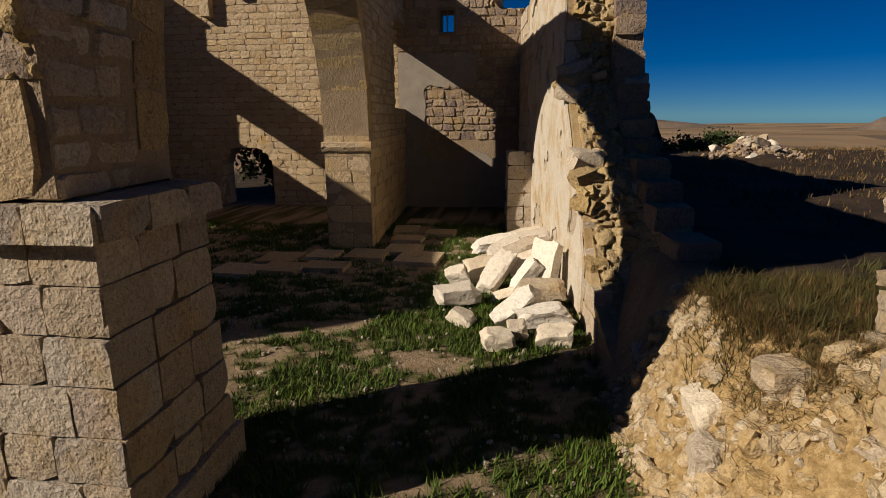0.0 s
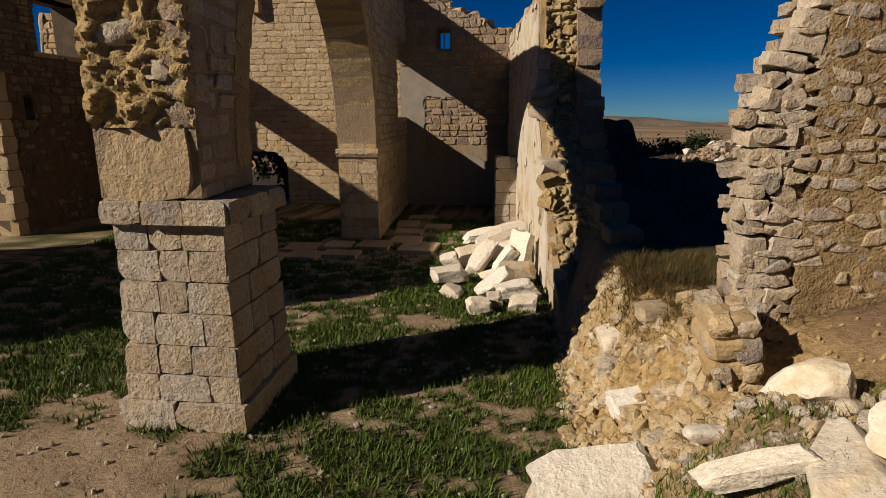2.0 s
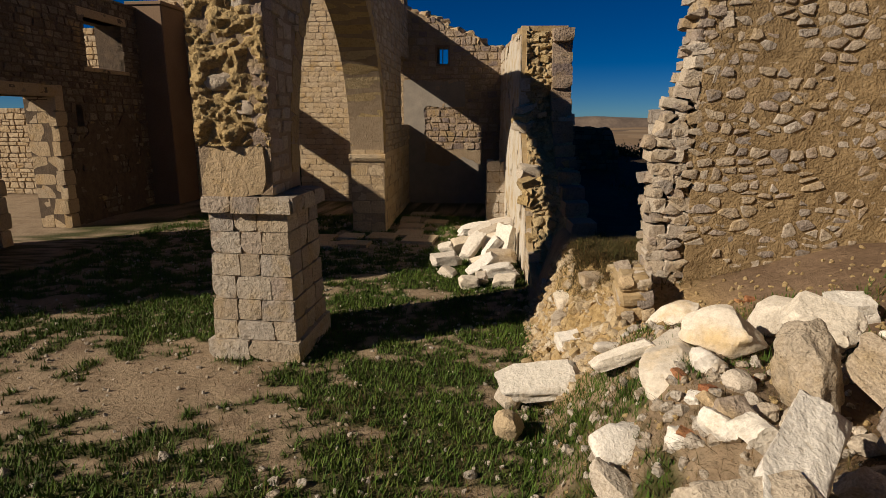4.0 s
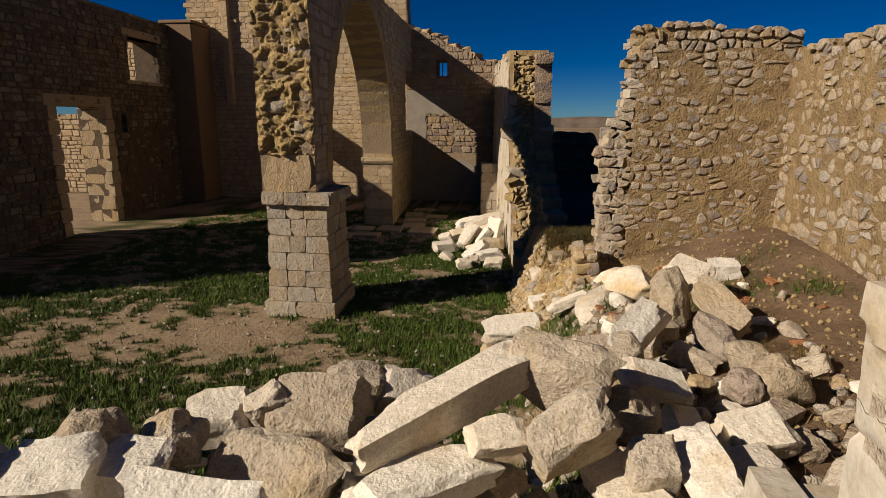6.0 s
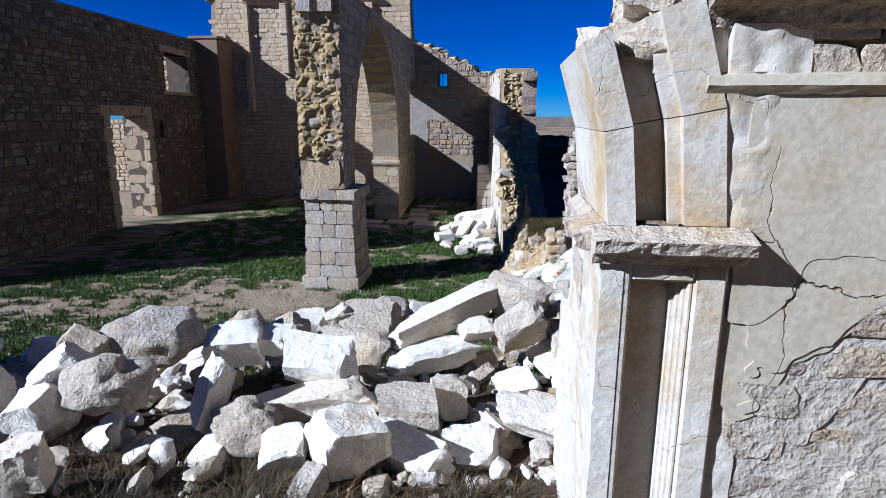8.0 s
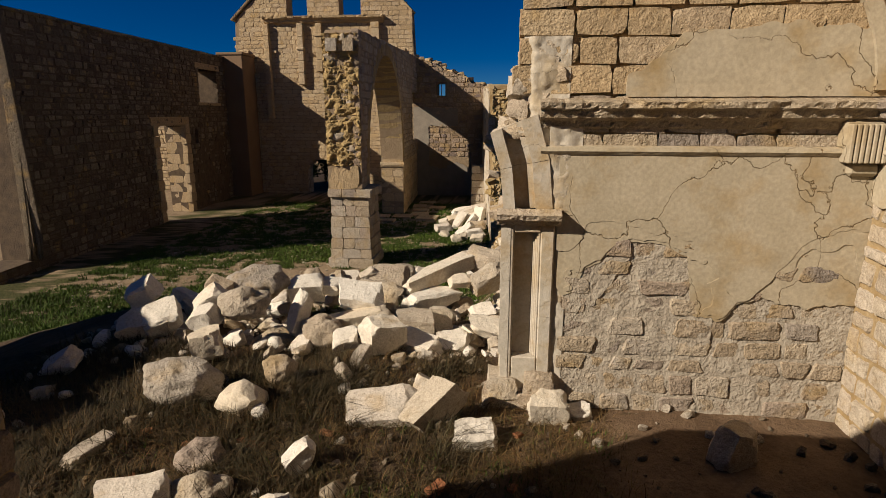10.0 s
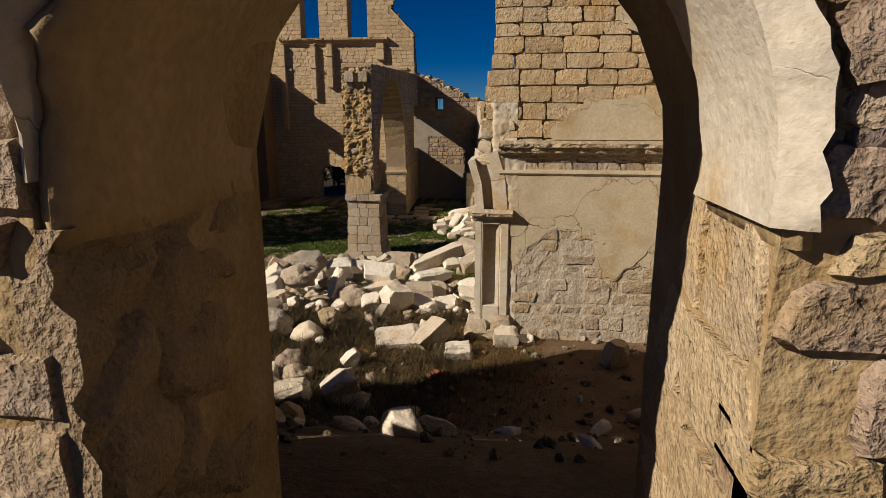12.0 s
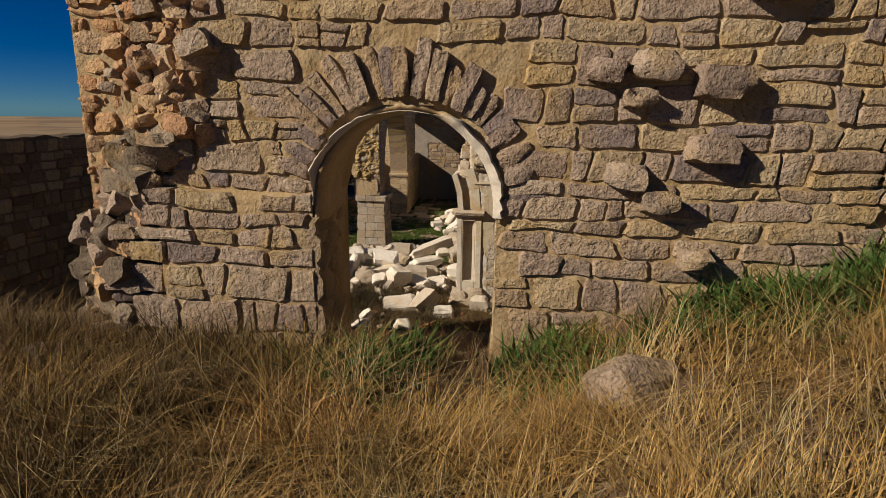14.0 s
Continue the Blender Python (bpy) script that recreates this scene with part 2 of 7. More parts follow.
def hewn(seed, rough, cuts=3, edge=0.1):
    """A unit building stone with a grid on its sides, worn edges and an uneven face."""
    rnd = random.Random(seed)
    bm = bmesh.new()
    bmesh.ops.create_cube(bm, size=1.0)
    bmesh.ops.subdivide_edges(bm, edges=bm.edges[:], cuts=cuts, use_grid_fill=True)
    off = Vector((rnd.uniform(0, 90), rnd.uniform(0, 90), rnd.uniform(0, 90)))
    planes = []
    for _ in range(4):
        n = Vector((rnd.choice((-1, 1)) * rnd.uniform(0.4, 1), -rnd.uniform(0.2, 0.9), rnd.choice((-1, 1)) * rnd.uniform(0.4, 1))).normalized()
        planes.append((n, rnd.uniform(0.74, 0.86) - 0.10 * rough))
    for v in bm.verts:
        p = v.co.copy()
        a = sorted((abs(p.x), abs(p.z)), reverse=True)
        if p.y < 0.2:
            p.y += edge * max(0.0, a[0] - 0.3) * 2.2
            p.x *= 1 - edge * 0.9 * max(0, abs(v.co.z) - 0.3) * 2
            p.z *= 1 - edge * 0.9 * max(0, abs(v.co.x) - 0.3) * 2
        for n, d in planes:
            e = p.dot(n) - d
            if e > 0:
                p -= n * e
        p += Vector((noise.noise(p * 2.6 + off), noise.noise(p * 2.6 + off * 2), noise.noise(p * 2.6 - off))) * 0.055 * rough
        p += Vector((noise.noise(p * 6 + off), noise.noise(p * 6 + off * 2), noise.noise(p * 6 - off))) * 0.04 * rough
        p += Vector((noise.noise(p * 15 + off), noise.noise(p * 15 + off * 2), noise.noise(p * 15 - off))) * 0.02 * rough * (cuts > 2)
        v.co = p
    me = bpy.data.meshes.new("stone")
    bm.to_mesh(me)
    bm.free()
    return soften(me)


def pool(base, n, rough, cuts, edge, mat):
    out = []
    for i in range(n):
        me = hewn(base + i, rough, cuts, edge)
        me.materials.append(mat)
        out.append(me)
    return out


_pools = {}


def stones_of(mat_key, style):
    if (mat_key, style) not in _pools:
        rough, cuts, edge = {"ashlar": (0.9, 3, 0.03), "rubble": (1.3, 3, 0.07), "block": (0.28, 2, 0.006), "rough": (0.8, 5, 0.015)}[style.split("_")[0]]
        if style.endswith("_far"):
            cuts = 1
        _pools[(mat_key, style)] = pool(1000 + 97 * len(_pools), 14, rough, cuts, edge, MATS[mat_key])
    return _pools[(mat_key, style)]


def stuff_from(name, items, mat, parent, label):
    """Joins copies of (mesh, matrix) into one object."""
    vs, fs, base = [], [], 0
    for me, mx in items:
        n = len(me.vertices)
        co = np.empty(n * 3)
        me.vertices.foreach_get("co", co)
        co = co.reshape(-1, 3)
        a = np.array(mx)
        vs.append(co @ a[:3, :3].T + a[:3, 3])
        for p in me.polygons:
            fs.append([base + i for i in p.vertices])
        base += n
    me = bpy.data.meshes.new(name)
    me.from_pydata(np.concatenate(vs).tolist(), [], fs)
    soften(me)
    me.materials.append(mat)
    ob = new(name, me)
    if parent:
        ob.parent = parent
    tagged(ob, label, kind="stuff")
    return ob


def frame_at(x, y, z, degrees):
    """A wall's own frame: x along it, -y out of its face, z up."""
    return pose(x, y, z, 0, 0, degrees)


def hole_top(h, u):
    u0, u1, v0, v1, rise = h
    if rise <= 0:
        return v1
    c, r = (u0 + u1) / 2, (u1 - u0) / 2
    k = max(0.0, 1 - ((u - c) / r) ** 2)
    return v1 + rise * math.sqrt(k)


def wall(name, fr, length, thick, top, bottom, holes, mat, label, inset=0.03, step=0.14, category="wall"):
    """The core of a wall with openings that go through it."""
    cuts = {0.0, length}
    n = max(2, round(length / step))
    cuts |= {round(length * i / n, 3) for i in range(n + 1)}
    for h in holes:
        cuts |= {h[0], h[1]}
        for i in range(13):
            cuts.add(h[0] + (h[1] - h[0]) * i / 12)
    cuts = sorted(c for c in cuts if 0 <= c <= length)
    vs, fs = [], []
    for a, b in zip(cuts, cuts[1:]):
        if b - a < 1e-4:
            continue
        mid = (a + b) / 2
        low = (bottom(a), bottom(b))
        spans = []
        for h in sorted((h for h in holes if h[0] < mid < h[1]), key=lambda h: h[2]):
            if h[2] > low[0] + 0.01:
                spans.append((low, (h[2], h[2])))
            low = (hole_top(h, a), hole_top(h, b))
        spans.append((low, (top(a), top(b))))
        for (l0, l1), (t0, t1) in spans:
            if t0 - l0 < 0.02 and t1 - l1 < 0.02:
                continue
            k = len(vs)
            for y in (inset, thick):
                vs += [(a, y, l0), (b, y, l1), (b, y, max(l1, t1)), (a, y, max(l0, t0))]
            fs += [(k, k + 1, k + 2, k + 3), (k + 5, k + 4, k + 7, k + 6), (k + 3, k + 2, k + 6, k + 7), (k + 1, k, k + 4, k + 5), (k + 4, k, k + 3, k + 7), (k + 1, k + 5, k + 6, k + 2)]
    ob = mesh_object(name, vs, fs, mat, matrix=fr)
    bm = bmesh.new()
    bm.from_mesh(ob.data)
    bmesh.ops.remove_doubles(bm, verts=bm.verts[:], dist=0.0008)
    bm.to_mesh(ob.data)
    bm.free()
    return tagged(ob, label, category, kind="structure")


def lay(parent, rel, u0, u1, v0, v1, key, style="ashlar", h=0.2, w=0.34, top=None, holes=(), seed=1, limit=300, near=None, joint=0.014, proud=0.03, depth=0.16, tilt=1.0, vary=0.3, skip=None, name="stone", wave=0.0, left=None, right=None):
    """Lays stones in courses over a face; rel is the face's frame within its wall. Those nearest to near are objects, the others one piece."""
    rnd = random.Random(seed)
    meshes = stones_of(key, style)
    simple = stones_of(key, style + "_far")
    todo = []
    v = v0
    while v < v1 - 0.03:
        ch = min(h * rnd.uniform(1 - vary, 1 + vary), v1 - v)
        if v1 - v - ch < 0.06:
            ch = v1 - v
        vm = v + ch / 2
        spans = [(u0 if left is None else left(vm), u1 if right is None else right(vm))]
        for hl in holes:
            inner = []
            a, b = hl[0], hl[1]
            if hl[2] <= vm < hl[3] + max(hl[4], 0):
                if vm > hl[3] and hl[4] > 0:
                    c, r = (a + b) / 2, (b - a) / 2
                    k = r * math.sqrt(max(0, 1 - ((vm - hl[3]) / hl[4]) ** 2))
                    a, b = c - k, c + k
                for s, e in spans:
                    if b <= s or a >= e:
                        inner.append((s, e))
                    else:
                        if a > s:
                            inner.append((s, a))
                        if b < e:
                            inner.append((b, e))
                spans = inner
        for s, e in spans:
            u = s
            while u < e - 0.02:
                cw = w * rnd.uniform(1 - vary * 1.3, 1 + vary * 1.5)
                if e - u - cw < 0.5 * w:
                    cw = e - u if e - u < 1.5 * w else (e - u) / 2
                um = u + cw / 2
                pieces = [(um, vm, cw, ch)]
                if style == "rubble" and ch > 0.16 and rnd.random() < 0.22:
                    f = rnd.uniform(0.4, 0.6)
                    pieces = [(um, v + ch * f / 2, cw, ch * f), (um, v + ch * (1 + f) / 2, cw, ch * (1 - f))]
                for pu, pv, pw, ph in pieces:
                    if top is not None and pv > top(pu) - ph * 0.25:
                        continue
                    if skip is not None and skip(pu, pv, rnd):
                        continue
                    out = rnd.uniform(-0.35, 1.0) * proud
                    dy = wave * nz(pu * 0.8, pv * 0.8, seed)
                    mx = Matrix.Translation((pu, depth / 2 - out + dy, pv)) @ Euler((radians(rnd.uniform(-2, 2) * tilt), radians(rnd.uniform(-2, 2) * tilt), radians(rnd.uniform(-2, 2) * tilt))).to_matrix().to_4x4() @ Matrix.Diagonal((pw - joint * rnd.uniform(0.5, 1.6), depth, ph - joint * rnd.uniform(0.5, 1.6), 1))
                    flip = rnd.choice((1, -1))
                    todo.append(((pu, pv), rnd.randrange(len(meshes)), rel @ mx @ Matrix.Diagonal((flip, 1, flip, 1))))
                u += cw
        v += ch
    if near is not None:
        todo.sort(key=lambda q: (q[0][0] - near[0]) ** 2 + (q[0][1] - near[1]) ** 2)
    for _, me, mx in todo[:limit]:
        ob = new(name, meshes[me])
        ob.parent = parent
        ob.matrix_basis = mx
    if len(todo) > limit:
        stuff_from("stonework", [(simple[me], mx) for _, me, mx in todo[limit:]], MATS[key + "_far"], parent, "coursed weathered stones with open joints")


def clip_side(poly, px, py, nx, ny):
    """The part of a convex outline on the inner side of a line through (px, py) with outward normal (nx, ny)."""
    out = []
    for i, a in enumerate(poly):
        b = poly[(i + 1) % len(poly)]
        da, db = (a[0] - px) * nx + (a[1] - py) * ny, (b[0] - px) * nx + (b[1] - py) * ny
        if da <= 0:
            out.append(a)
        if (da < 0 < db) or (db < 0 < da):
            t = da / (da - db)
            out.append((a[0] + (b[0] - a[0]) * t, a[1] + (b[1] - a[1]) * t))
    return out


def rubble(parent, rel, u0, u1, v0, v1, key, h, w, top=None, holes=(), seed=1, limit=300, near=None, joint=0.02, proud=0.025, depth=0.16, jit=0.3, left=None, skip=None, merge=0.1, split=0.12, tilt=0.06, bulge=0.25, name="stone"):
    """Fits stones of random outline to each other over a face, with mortar joints."""
    rnd = random.Random(seed)
    k = w / h
    pts = []
    rows = max(1, round((v1 - v0) / h))
    for j in range(rows):
        v = v0 + (j + 0.5) * (v1 - v0) / rows
        u = u0 - w * rnd.random()
        while u < u1 + w:
            if rnd.random() > merge:
                pu, pv = u + rnd.uniform(-jit, jit) * w, v + rnd.uniform(-jit, jit) * h
                if rnd.random() < split:
                    d = 0.26 * w
                    a = rnd.choice((0.0, math.pi / 2)) + rnd.uniform(-0.3, 0.3)
                    pts.append((pu + d * math.cos(a), (pv + d / k * math.sin(a)) * k))
                    pts.append((pu - d * math.cos(a), (pv - d / k * math.sin(a)) * k))
                else:
                    pts.append((pu, pv * k))
            u += w * rnd.uniform(0.72, 1.32)
    grid = {}
    for q in pts:
        grid.setdefault((int(q[0] // (1.4 * w)), int(q[1] // (1.4 * w))), []).append(q)
    outlines = []
    for q in pts:
        if not (u0 < q[0] < u1 and v0 < q[1] / k < v1):
            continue
        poly = [(max(u0, q[0] - 1.3 * w), max(v0 * k, q[1] - 1.3 * w)), (min(u1, q[0] + 1.3 * w), max(v0 * k, q[1] - 1.3 * w)), (min(u1, q[0] + 1.3 * w), min(v1 * k, q[1] + 1.3 * w)), (max(u0, q[0] - 1.3 * w), min(v1 * k, q[1] + 1.3 * w))]
        gi, gj = int(q[0] // (1.4 * w)), int(q[1] // (1.4 * w))
        gap = joint * rnd.uniform(0.6, 1.5) / 2
        for i in range(gi - 2, gi + 3):
            for j in range(gj - 2, gj + 3):
                for o in grid.get((i, j), ()):
                    dx, dy = o[0] - q[0], o[1] - q[1]
                    d = math.hypot(dx, dy)
                    if 1e-6 < d < 3 * w and len(poly) > 2:
                        nx, ny = dx / d, dy / d
                        off = d / 2 - gap / math.hypot(nx, ny / k)
                        poly = clip_side(poly, q[0] + nx * off, q[1] + ny * off, nx, ny)
        if len(poly) > 2:
            outlines.append([(a, b / k) for a, b in poly])
    bed_stones(parent, rel, outlines, key, w, top, holes, seed, limit, near, proud, depth, left, skip, tilt, bulge, name)


def coursed(parent, rel, u0, u1, v0, v1, key, h, w, top=None, holes=(), seed=1, limit=300, near=None, joint=0.02, proud=0.025, depth=0.16, vary=0.32, left=None, skip=None, split=0.16, tilt=0.06, bulge=0.22, sway=0.03, name="stone", bow=None):
    """Lays roughly squared stones in wavering courses, here and there two thin ones for a thick one."""
    rnd = random.Random(seed)
    beds = [v0]
    while beds[-1] < v1 - 0.4 * h:
        beds.append(beds[-1] + h * rnd.uniform(1 - vary, 1 + vary))
    beds[-1] = v1

    def bed(j, u):
        if j in (0, len(beds) - 1):
            return beds[j]
        return beds[j] + sway * (nz(u * 1.1, j * 3.7, seed) + 0.7 * nz(u * 3.4, j * 5.1, seed + 1))

    outlines = []
    for j in range(len(beds) - 1):
        u = u0
        s0 = 0.0
        while u < u1 - 0.01:
            e = u + w * rnd.uniform(1 - 1.5 * vary, 1 + 1.9 * vary)
            if u1 - e < 0.5 * w:
                e = u1
            s1 = rnd.uniform(-0.16, 0.16) * h if e < u1 else 0.0
            g = joint * rnd.uniform(0.5, 1.5) / 2
            drop = rnd.uniform(0.0, 0.12) * h if rnd.random() < 0.3 else 0.0
            lo = [(u + g - s0, bed(j, u) + g), ((u + e) / 2, bed(j, (u + e) / 2) + g + rnd.uniform(0, 0.05) * h), (e - g - s1, bed(j, e) + g)]
            hi = [(e - g + s1, bed(j + 1, e) - g - drop), ((u + e) / 2, bed(j + 1, (u + e) / 2) - g - rnd.uniform(0, 0.05) * h - drop / 2), (u + g + s0, bed(j + 1, u) - g)]
            if beds[j + 1] - beds[j] > 0.85 * h and rnd.random() < split:
                f = rnd.uniform(0.35, 0.65)
                mid = [tuple(a + (b - a) * f for a, b in zip(p, q)) for p, q in zip(lo, hi[::-1])]
                outlines.append(lo + [(a, b - g) for a, b in mid[::-1]])
                outlines.append([(a, b + g) for a, b in mid] + hi)
            else:
                outlines.append(lo + hi)
            u, s0 = e, s1
    bed_stones(parent, rel, outlines, key, w, top, holes, seed, limit, near, proud, depth, left, skip, tilt, bulge, name, bow)


def bed_stones(parent, rel, outlines, key, w, top, holes, seed, limit, near, proud, depth, left, skip, tilt, bulge, name, bow=None):
    """Turns outlines on a face into stones; those nearest to near are objects, the others one piece."""
    rnd = random.Random(seed + 1)
    todo = []
    for poly in outlines:
        cu, cv = sum(a for a, b in poly) / len(poly), sum(b for a, b in poly) / len(poly)
        if (top is not None and cv > top(cu) - 0.02) or (left is not None and cu < left(cv)):
            continue
        if any(hl[0] < cu < hl[1] and hl[2] < cv < hole_top(hl, cu) for hl in holes):
            continue
        if skip is not None and skip(cu, cv, rnd):
            continue
        ring = []
        for i, a in enumerate(poly):
            b = poly[(i + 1) % len(poly)]
            if math.hypot(b[0] - a[0], b[1] - a[1]) < 0.12 * w:
                ring.append(((a[0] + b[0]) / 2, (a[1] + b[1]) / 2))
                continue
            f = rnd.uniform(0.08, 0.2)
            m = rnd.uniform(-0.03, 0.012) * w
            nx, ny = (b[1] - a[1]), -(b[0] - a[0])
            ln = math.hypot(nx, ny)
            ring.append((a[0] + (b[0] - a[0]) * f, a[1] + (b[1] - a[1]) * f))
            ring.append(((a[0] + b[0]) / 2 + nx / ln * m, (a[1] + b[1]) / 2 + ny / ln * m))
            ring.append((b[0] - (b[0] - a[0]) * f, b[1] - (b[1] - a[1]) * f))
        fit_in = []
        for a, b in ring:
            for hl in holes:
                if hl[0] < a < hl[1] and hl[2] < b < hole_top(hl, a):
                    if hl[0] < cu < hl[1]:
                        b = hl[2] if cv < hl[2] else hole_top(hl, a)
                    else:
                        a = hl[0] if cu <= hl[0] else hl[1]
            if top is not None:
                b = min(b, top(a) + 0.02)
            fit_in.append((a, b))
        ring = fit_in
        wide, high = max(a for a, b in ring) - min(a for a, b in ring), max(b for a, b in ring) - min(b for a, b in ring)
        if wide < 0.035 or high < 0.03:
            continue
        n = len(ring)
        cu, cv = sum(a for a, b in ring) / n, sum(b for a, b in ring) / n
        span = math.sqrt(wide * high)
        out = rnd.uniform(-0.3, 1.0) * proud + (bow(cu, cv) if bow else 0.0)
        tu, tv = rnd.uniform(-tilt, tilt), rnd.uniform(-tilt, tilt)
        vs, fs = [], []
        for sc, lift in ((1.0, None), (1.0, -min(0.03, 0.1 * span)), (0.9, 0.0), (0.5, bulge * 0.07 * span)):
            for a, b in ring:
                du, dv = (a - cu) * sc, (b - cv) * sc
                if lift is None:
                    vs.append((du, depth, dv))
                    continue
                rough = 0.04 * span * nz((cu + du) * 9, (cv + dv) * 9, seed) + 0.025 * span * nz((cu + du) * 24, (cv + dv) * 24, seed + 3)
                vs.append((du, -(out + lift + tu * du + tv * dv + rough), dv))
        vs.append((0.0, -(out + bulge * 0.08 * span + 0.05 * span * rnd.uniform(-1, 1)), 0.0))
        for r in range(3):
            for i in range(n):
                j = (i + 1) % n
                fs.append((r * n + i, r * n + j, r * n + n + j, r * n + n + i))
        for i in range(n):
            fs.append((3 * n + i, 3 * n + (i + 1) % n, 4 * n))
        todo.append((cu, cv, vs, fs))
    if near is not None:
        todo.sort(key=lambda c: (c[0] - near[0]) ** 2 + (c[1] - near[1]) ** 2)
    for cu, cv, vs, fs in todo[:limit]:
        ob = mesh_object(name, vs, fs, MATS[key], parent, "", rel @ Matrix.Translation((cu, 0, cv)))
        soften(ob.data, 38)
    if len(todo) > limit:
        av, af = [], []
        for cu, cv, vs, fs in todo[limit:]:
            b = len(av)
            av += [(x + cu, y, z + cv) for x, y, z in vs]
            af += [tuple(b + i for i in f) for f in fs]
        ob = mesh_object("stonework", av, af, MATS[key + "_far"], parent, "", rel)
        soften(ob.data, 38)
        tagged(ob, "irregular weathered stones bedded in mortar", kind="stuff")


def wedge_ring(parent, rel, cu, cv, r, rise, a0, a1, n, deep, thick, key, seed, name="voussoir", style="ashlar", gap=0.012, uneven=0.02):
    """Voussoirs round an arch; r and rise are its half width and height."""
    rnd = random.Random(seed)
    meshes = stones_of(key, style)
    for i in range(n):
        t = radians(a0 + (a1 - a0) * (i + 0.5 + 4 * uneven * rnd.uniform(-1, 1)) / n)
        size = abs(radians(a1 - a0)) / n * (r + rise) / 2 - gap
        d = deep * rnd.uniform(1 - 6 * uneven, 1 + 6 * uneven)
        x, z = cu + math.cos(t) * (r + d / 2), cv + math.sin(t) * (rise + d / 2)
        ob = new(name, meshes[rnd.randrange(len(meshes))])
        ob.parent = parent
        ob.matrix_basis = rel @ Matrix.Translation((x, thick / 2 - rnd.uniform(0, 1) * uneven, z)) @ Euler((0, math.pi / 2 - t, 0)).to_matrix().to_4x4() @ Matrix.Diagonal((size * (1 + 0.4 * d / (r + rise)), thick, d, 1))


def sheet(name, parent, rel, u0, u1, v0, v1, keep, mat, label, thick=0.02, res=0.03, off=0.0):
    """A coat of plaster with torn edges: kept where keep(u, v) is true."""
    nu, nv = round((u1 - u0) / res), round((v1 - v0) / res)
    on = [[keep(u0 + (i + 0.5) * res, v0 + (j + 0.5) * res) for j in range(nv)] for i in range(nu)]
    vs, fs, idx, rim = [], [], {}, []

    def vert(i, j, back):
        k = (i, j, back)
        if k not in idx:
            idx[k] = len(vs)
            u, v = u0 + i * res, v0 + j * res
            du, dv = nz(u * 31, v * 31, 3) * res * 0.5, nz(u * 31, v * 31, 9) * res * 0.5
            vs.append((u + du, off + (0 if back else -thick - 0.006 * nz(u * 3, v * 3, 5)), v + dv))
        return idx[k]

    for i in range(nu):
        for j in range(nv):
            if not on[i][j]:
                continue
            fs.append((vert(i, j, 0), vert(i + 1, j, 0), vert(i + 1, j + 1, 0), vert(i, j + 1, 0)))
            for di, dj, a, b in ((-1, 0, (i, j + 1), (i, j)), (1, 0, (i + 1, j), (i + 1, j + 1)), (0, -1, (i, j), (i + 1, j)), (0, 1, (i + 1, j + 1), (i, j + 1))):
                ii, jj = i + di, j + dj
                if not (0 <= ii < nu and 0 <= jj < nv and on[ii][jj]):
                    fs.append((vert(*b, 0), vert(*a, 0), vert(*a, 1), vert(*b, 1)))
                    rim.append((a, b))
    ends = {}
    for a, b in rim:
        ends.setdefault(a, []).append(b)
        ends.setdefault(b, []).append(a)
    for _ in range(3):
        place = {a: (sum(vs[idx[(*b, 0)]][0] for b in bs) / len(bs), sum(vs[idx[(*b, 0)]][2] for b in bs) / len(bs)) for a, bs in ends.items()}
        for a, (x, z) in place.items():
            for back in (0, 1):
                p = vs[idx[(*a, back)]]
                vs[idx[(*a, back)]] = (p[0] * 0.4 + x * 0.6, p[1], p[2] * 0.4 + z * 0.6)
    return mesh_object(name, vs, fs, mat, parent, label, rel)


def profile_bar(name, parent, rel, length, prof, mat, label, seed=0, wear=0.012, step=0.06):
    """A moulding along x with the profile [(out, up), ...], chipped along its length."""
    n = max(2, round(length / step))
    fine = []
    for (o0, z0), (o1, z1) in zip(prof, prof[1:] + prof[:1]):
        q = max(1, round(math.hypot(o1 - o0, z1 - z0) / 0.022)) if max(o0, o1) > 0.03 else 1
        fine += [(o0 + (o1 - o0) * i / q, z0 + (z1 - z0) * i / q) for i in range(q)]
    k = len(fine)
    vs, fs = [], []
    for i in range(n + 1):
        u = length * i / n
        for o, z in fine:
            g = 1 if o > 0.03 else 0.2
            d = wear * (nz(u * 7, z * 9 + o * 7, seed) + 0.6 * nz(u * 21, z * 21 + o * 17, seed + 5)) * g
            chip = wear * 1.6 * smooth(0.15, 0.5, nz(u * 4.3, z * 5, seed + 9)) * g
            vs.append((u, -o + abs(d) + chip * o * 5, z + d * 0.4))
    for i in range(n):
        for j in range(k):
            a, b = i * k + j, i * k + (j + 1) % k
            fs.append((a, a + k, b + k, b))
    fs += [tuple(range(k)), tuple(range(n * k + k - 1, n * k - 1, -1))]
    return mesh_object(name, vs, fs, mat, parent, label, rel)


def box(bm, x0, x1, y0, y1, z0, z1, bevel=0.015):
    g = bmesh.ops.create_cube(bm, size=1.0, matrix=Matrix.LocRotScale(((x0 + x1) / 2, (y0 + y1) / 2, (z0 + z1) / 2), None, (x1 - x0, y1 - y0, z1 - z0)))
    if bevel:
        es = {e for v in g["verts"] for e in v.link_edges}
        bmesh.ops.bevel(bm, geom=list(es), offset=bevel, segments=1, affect="EDGES")


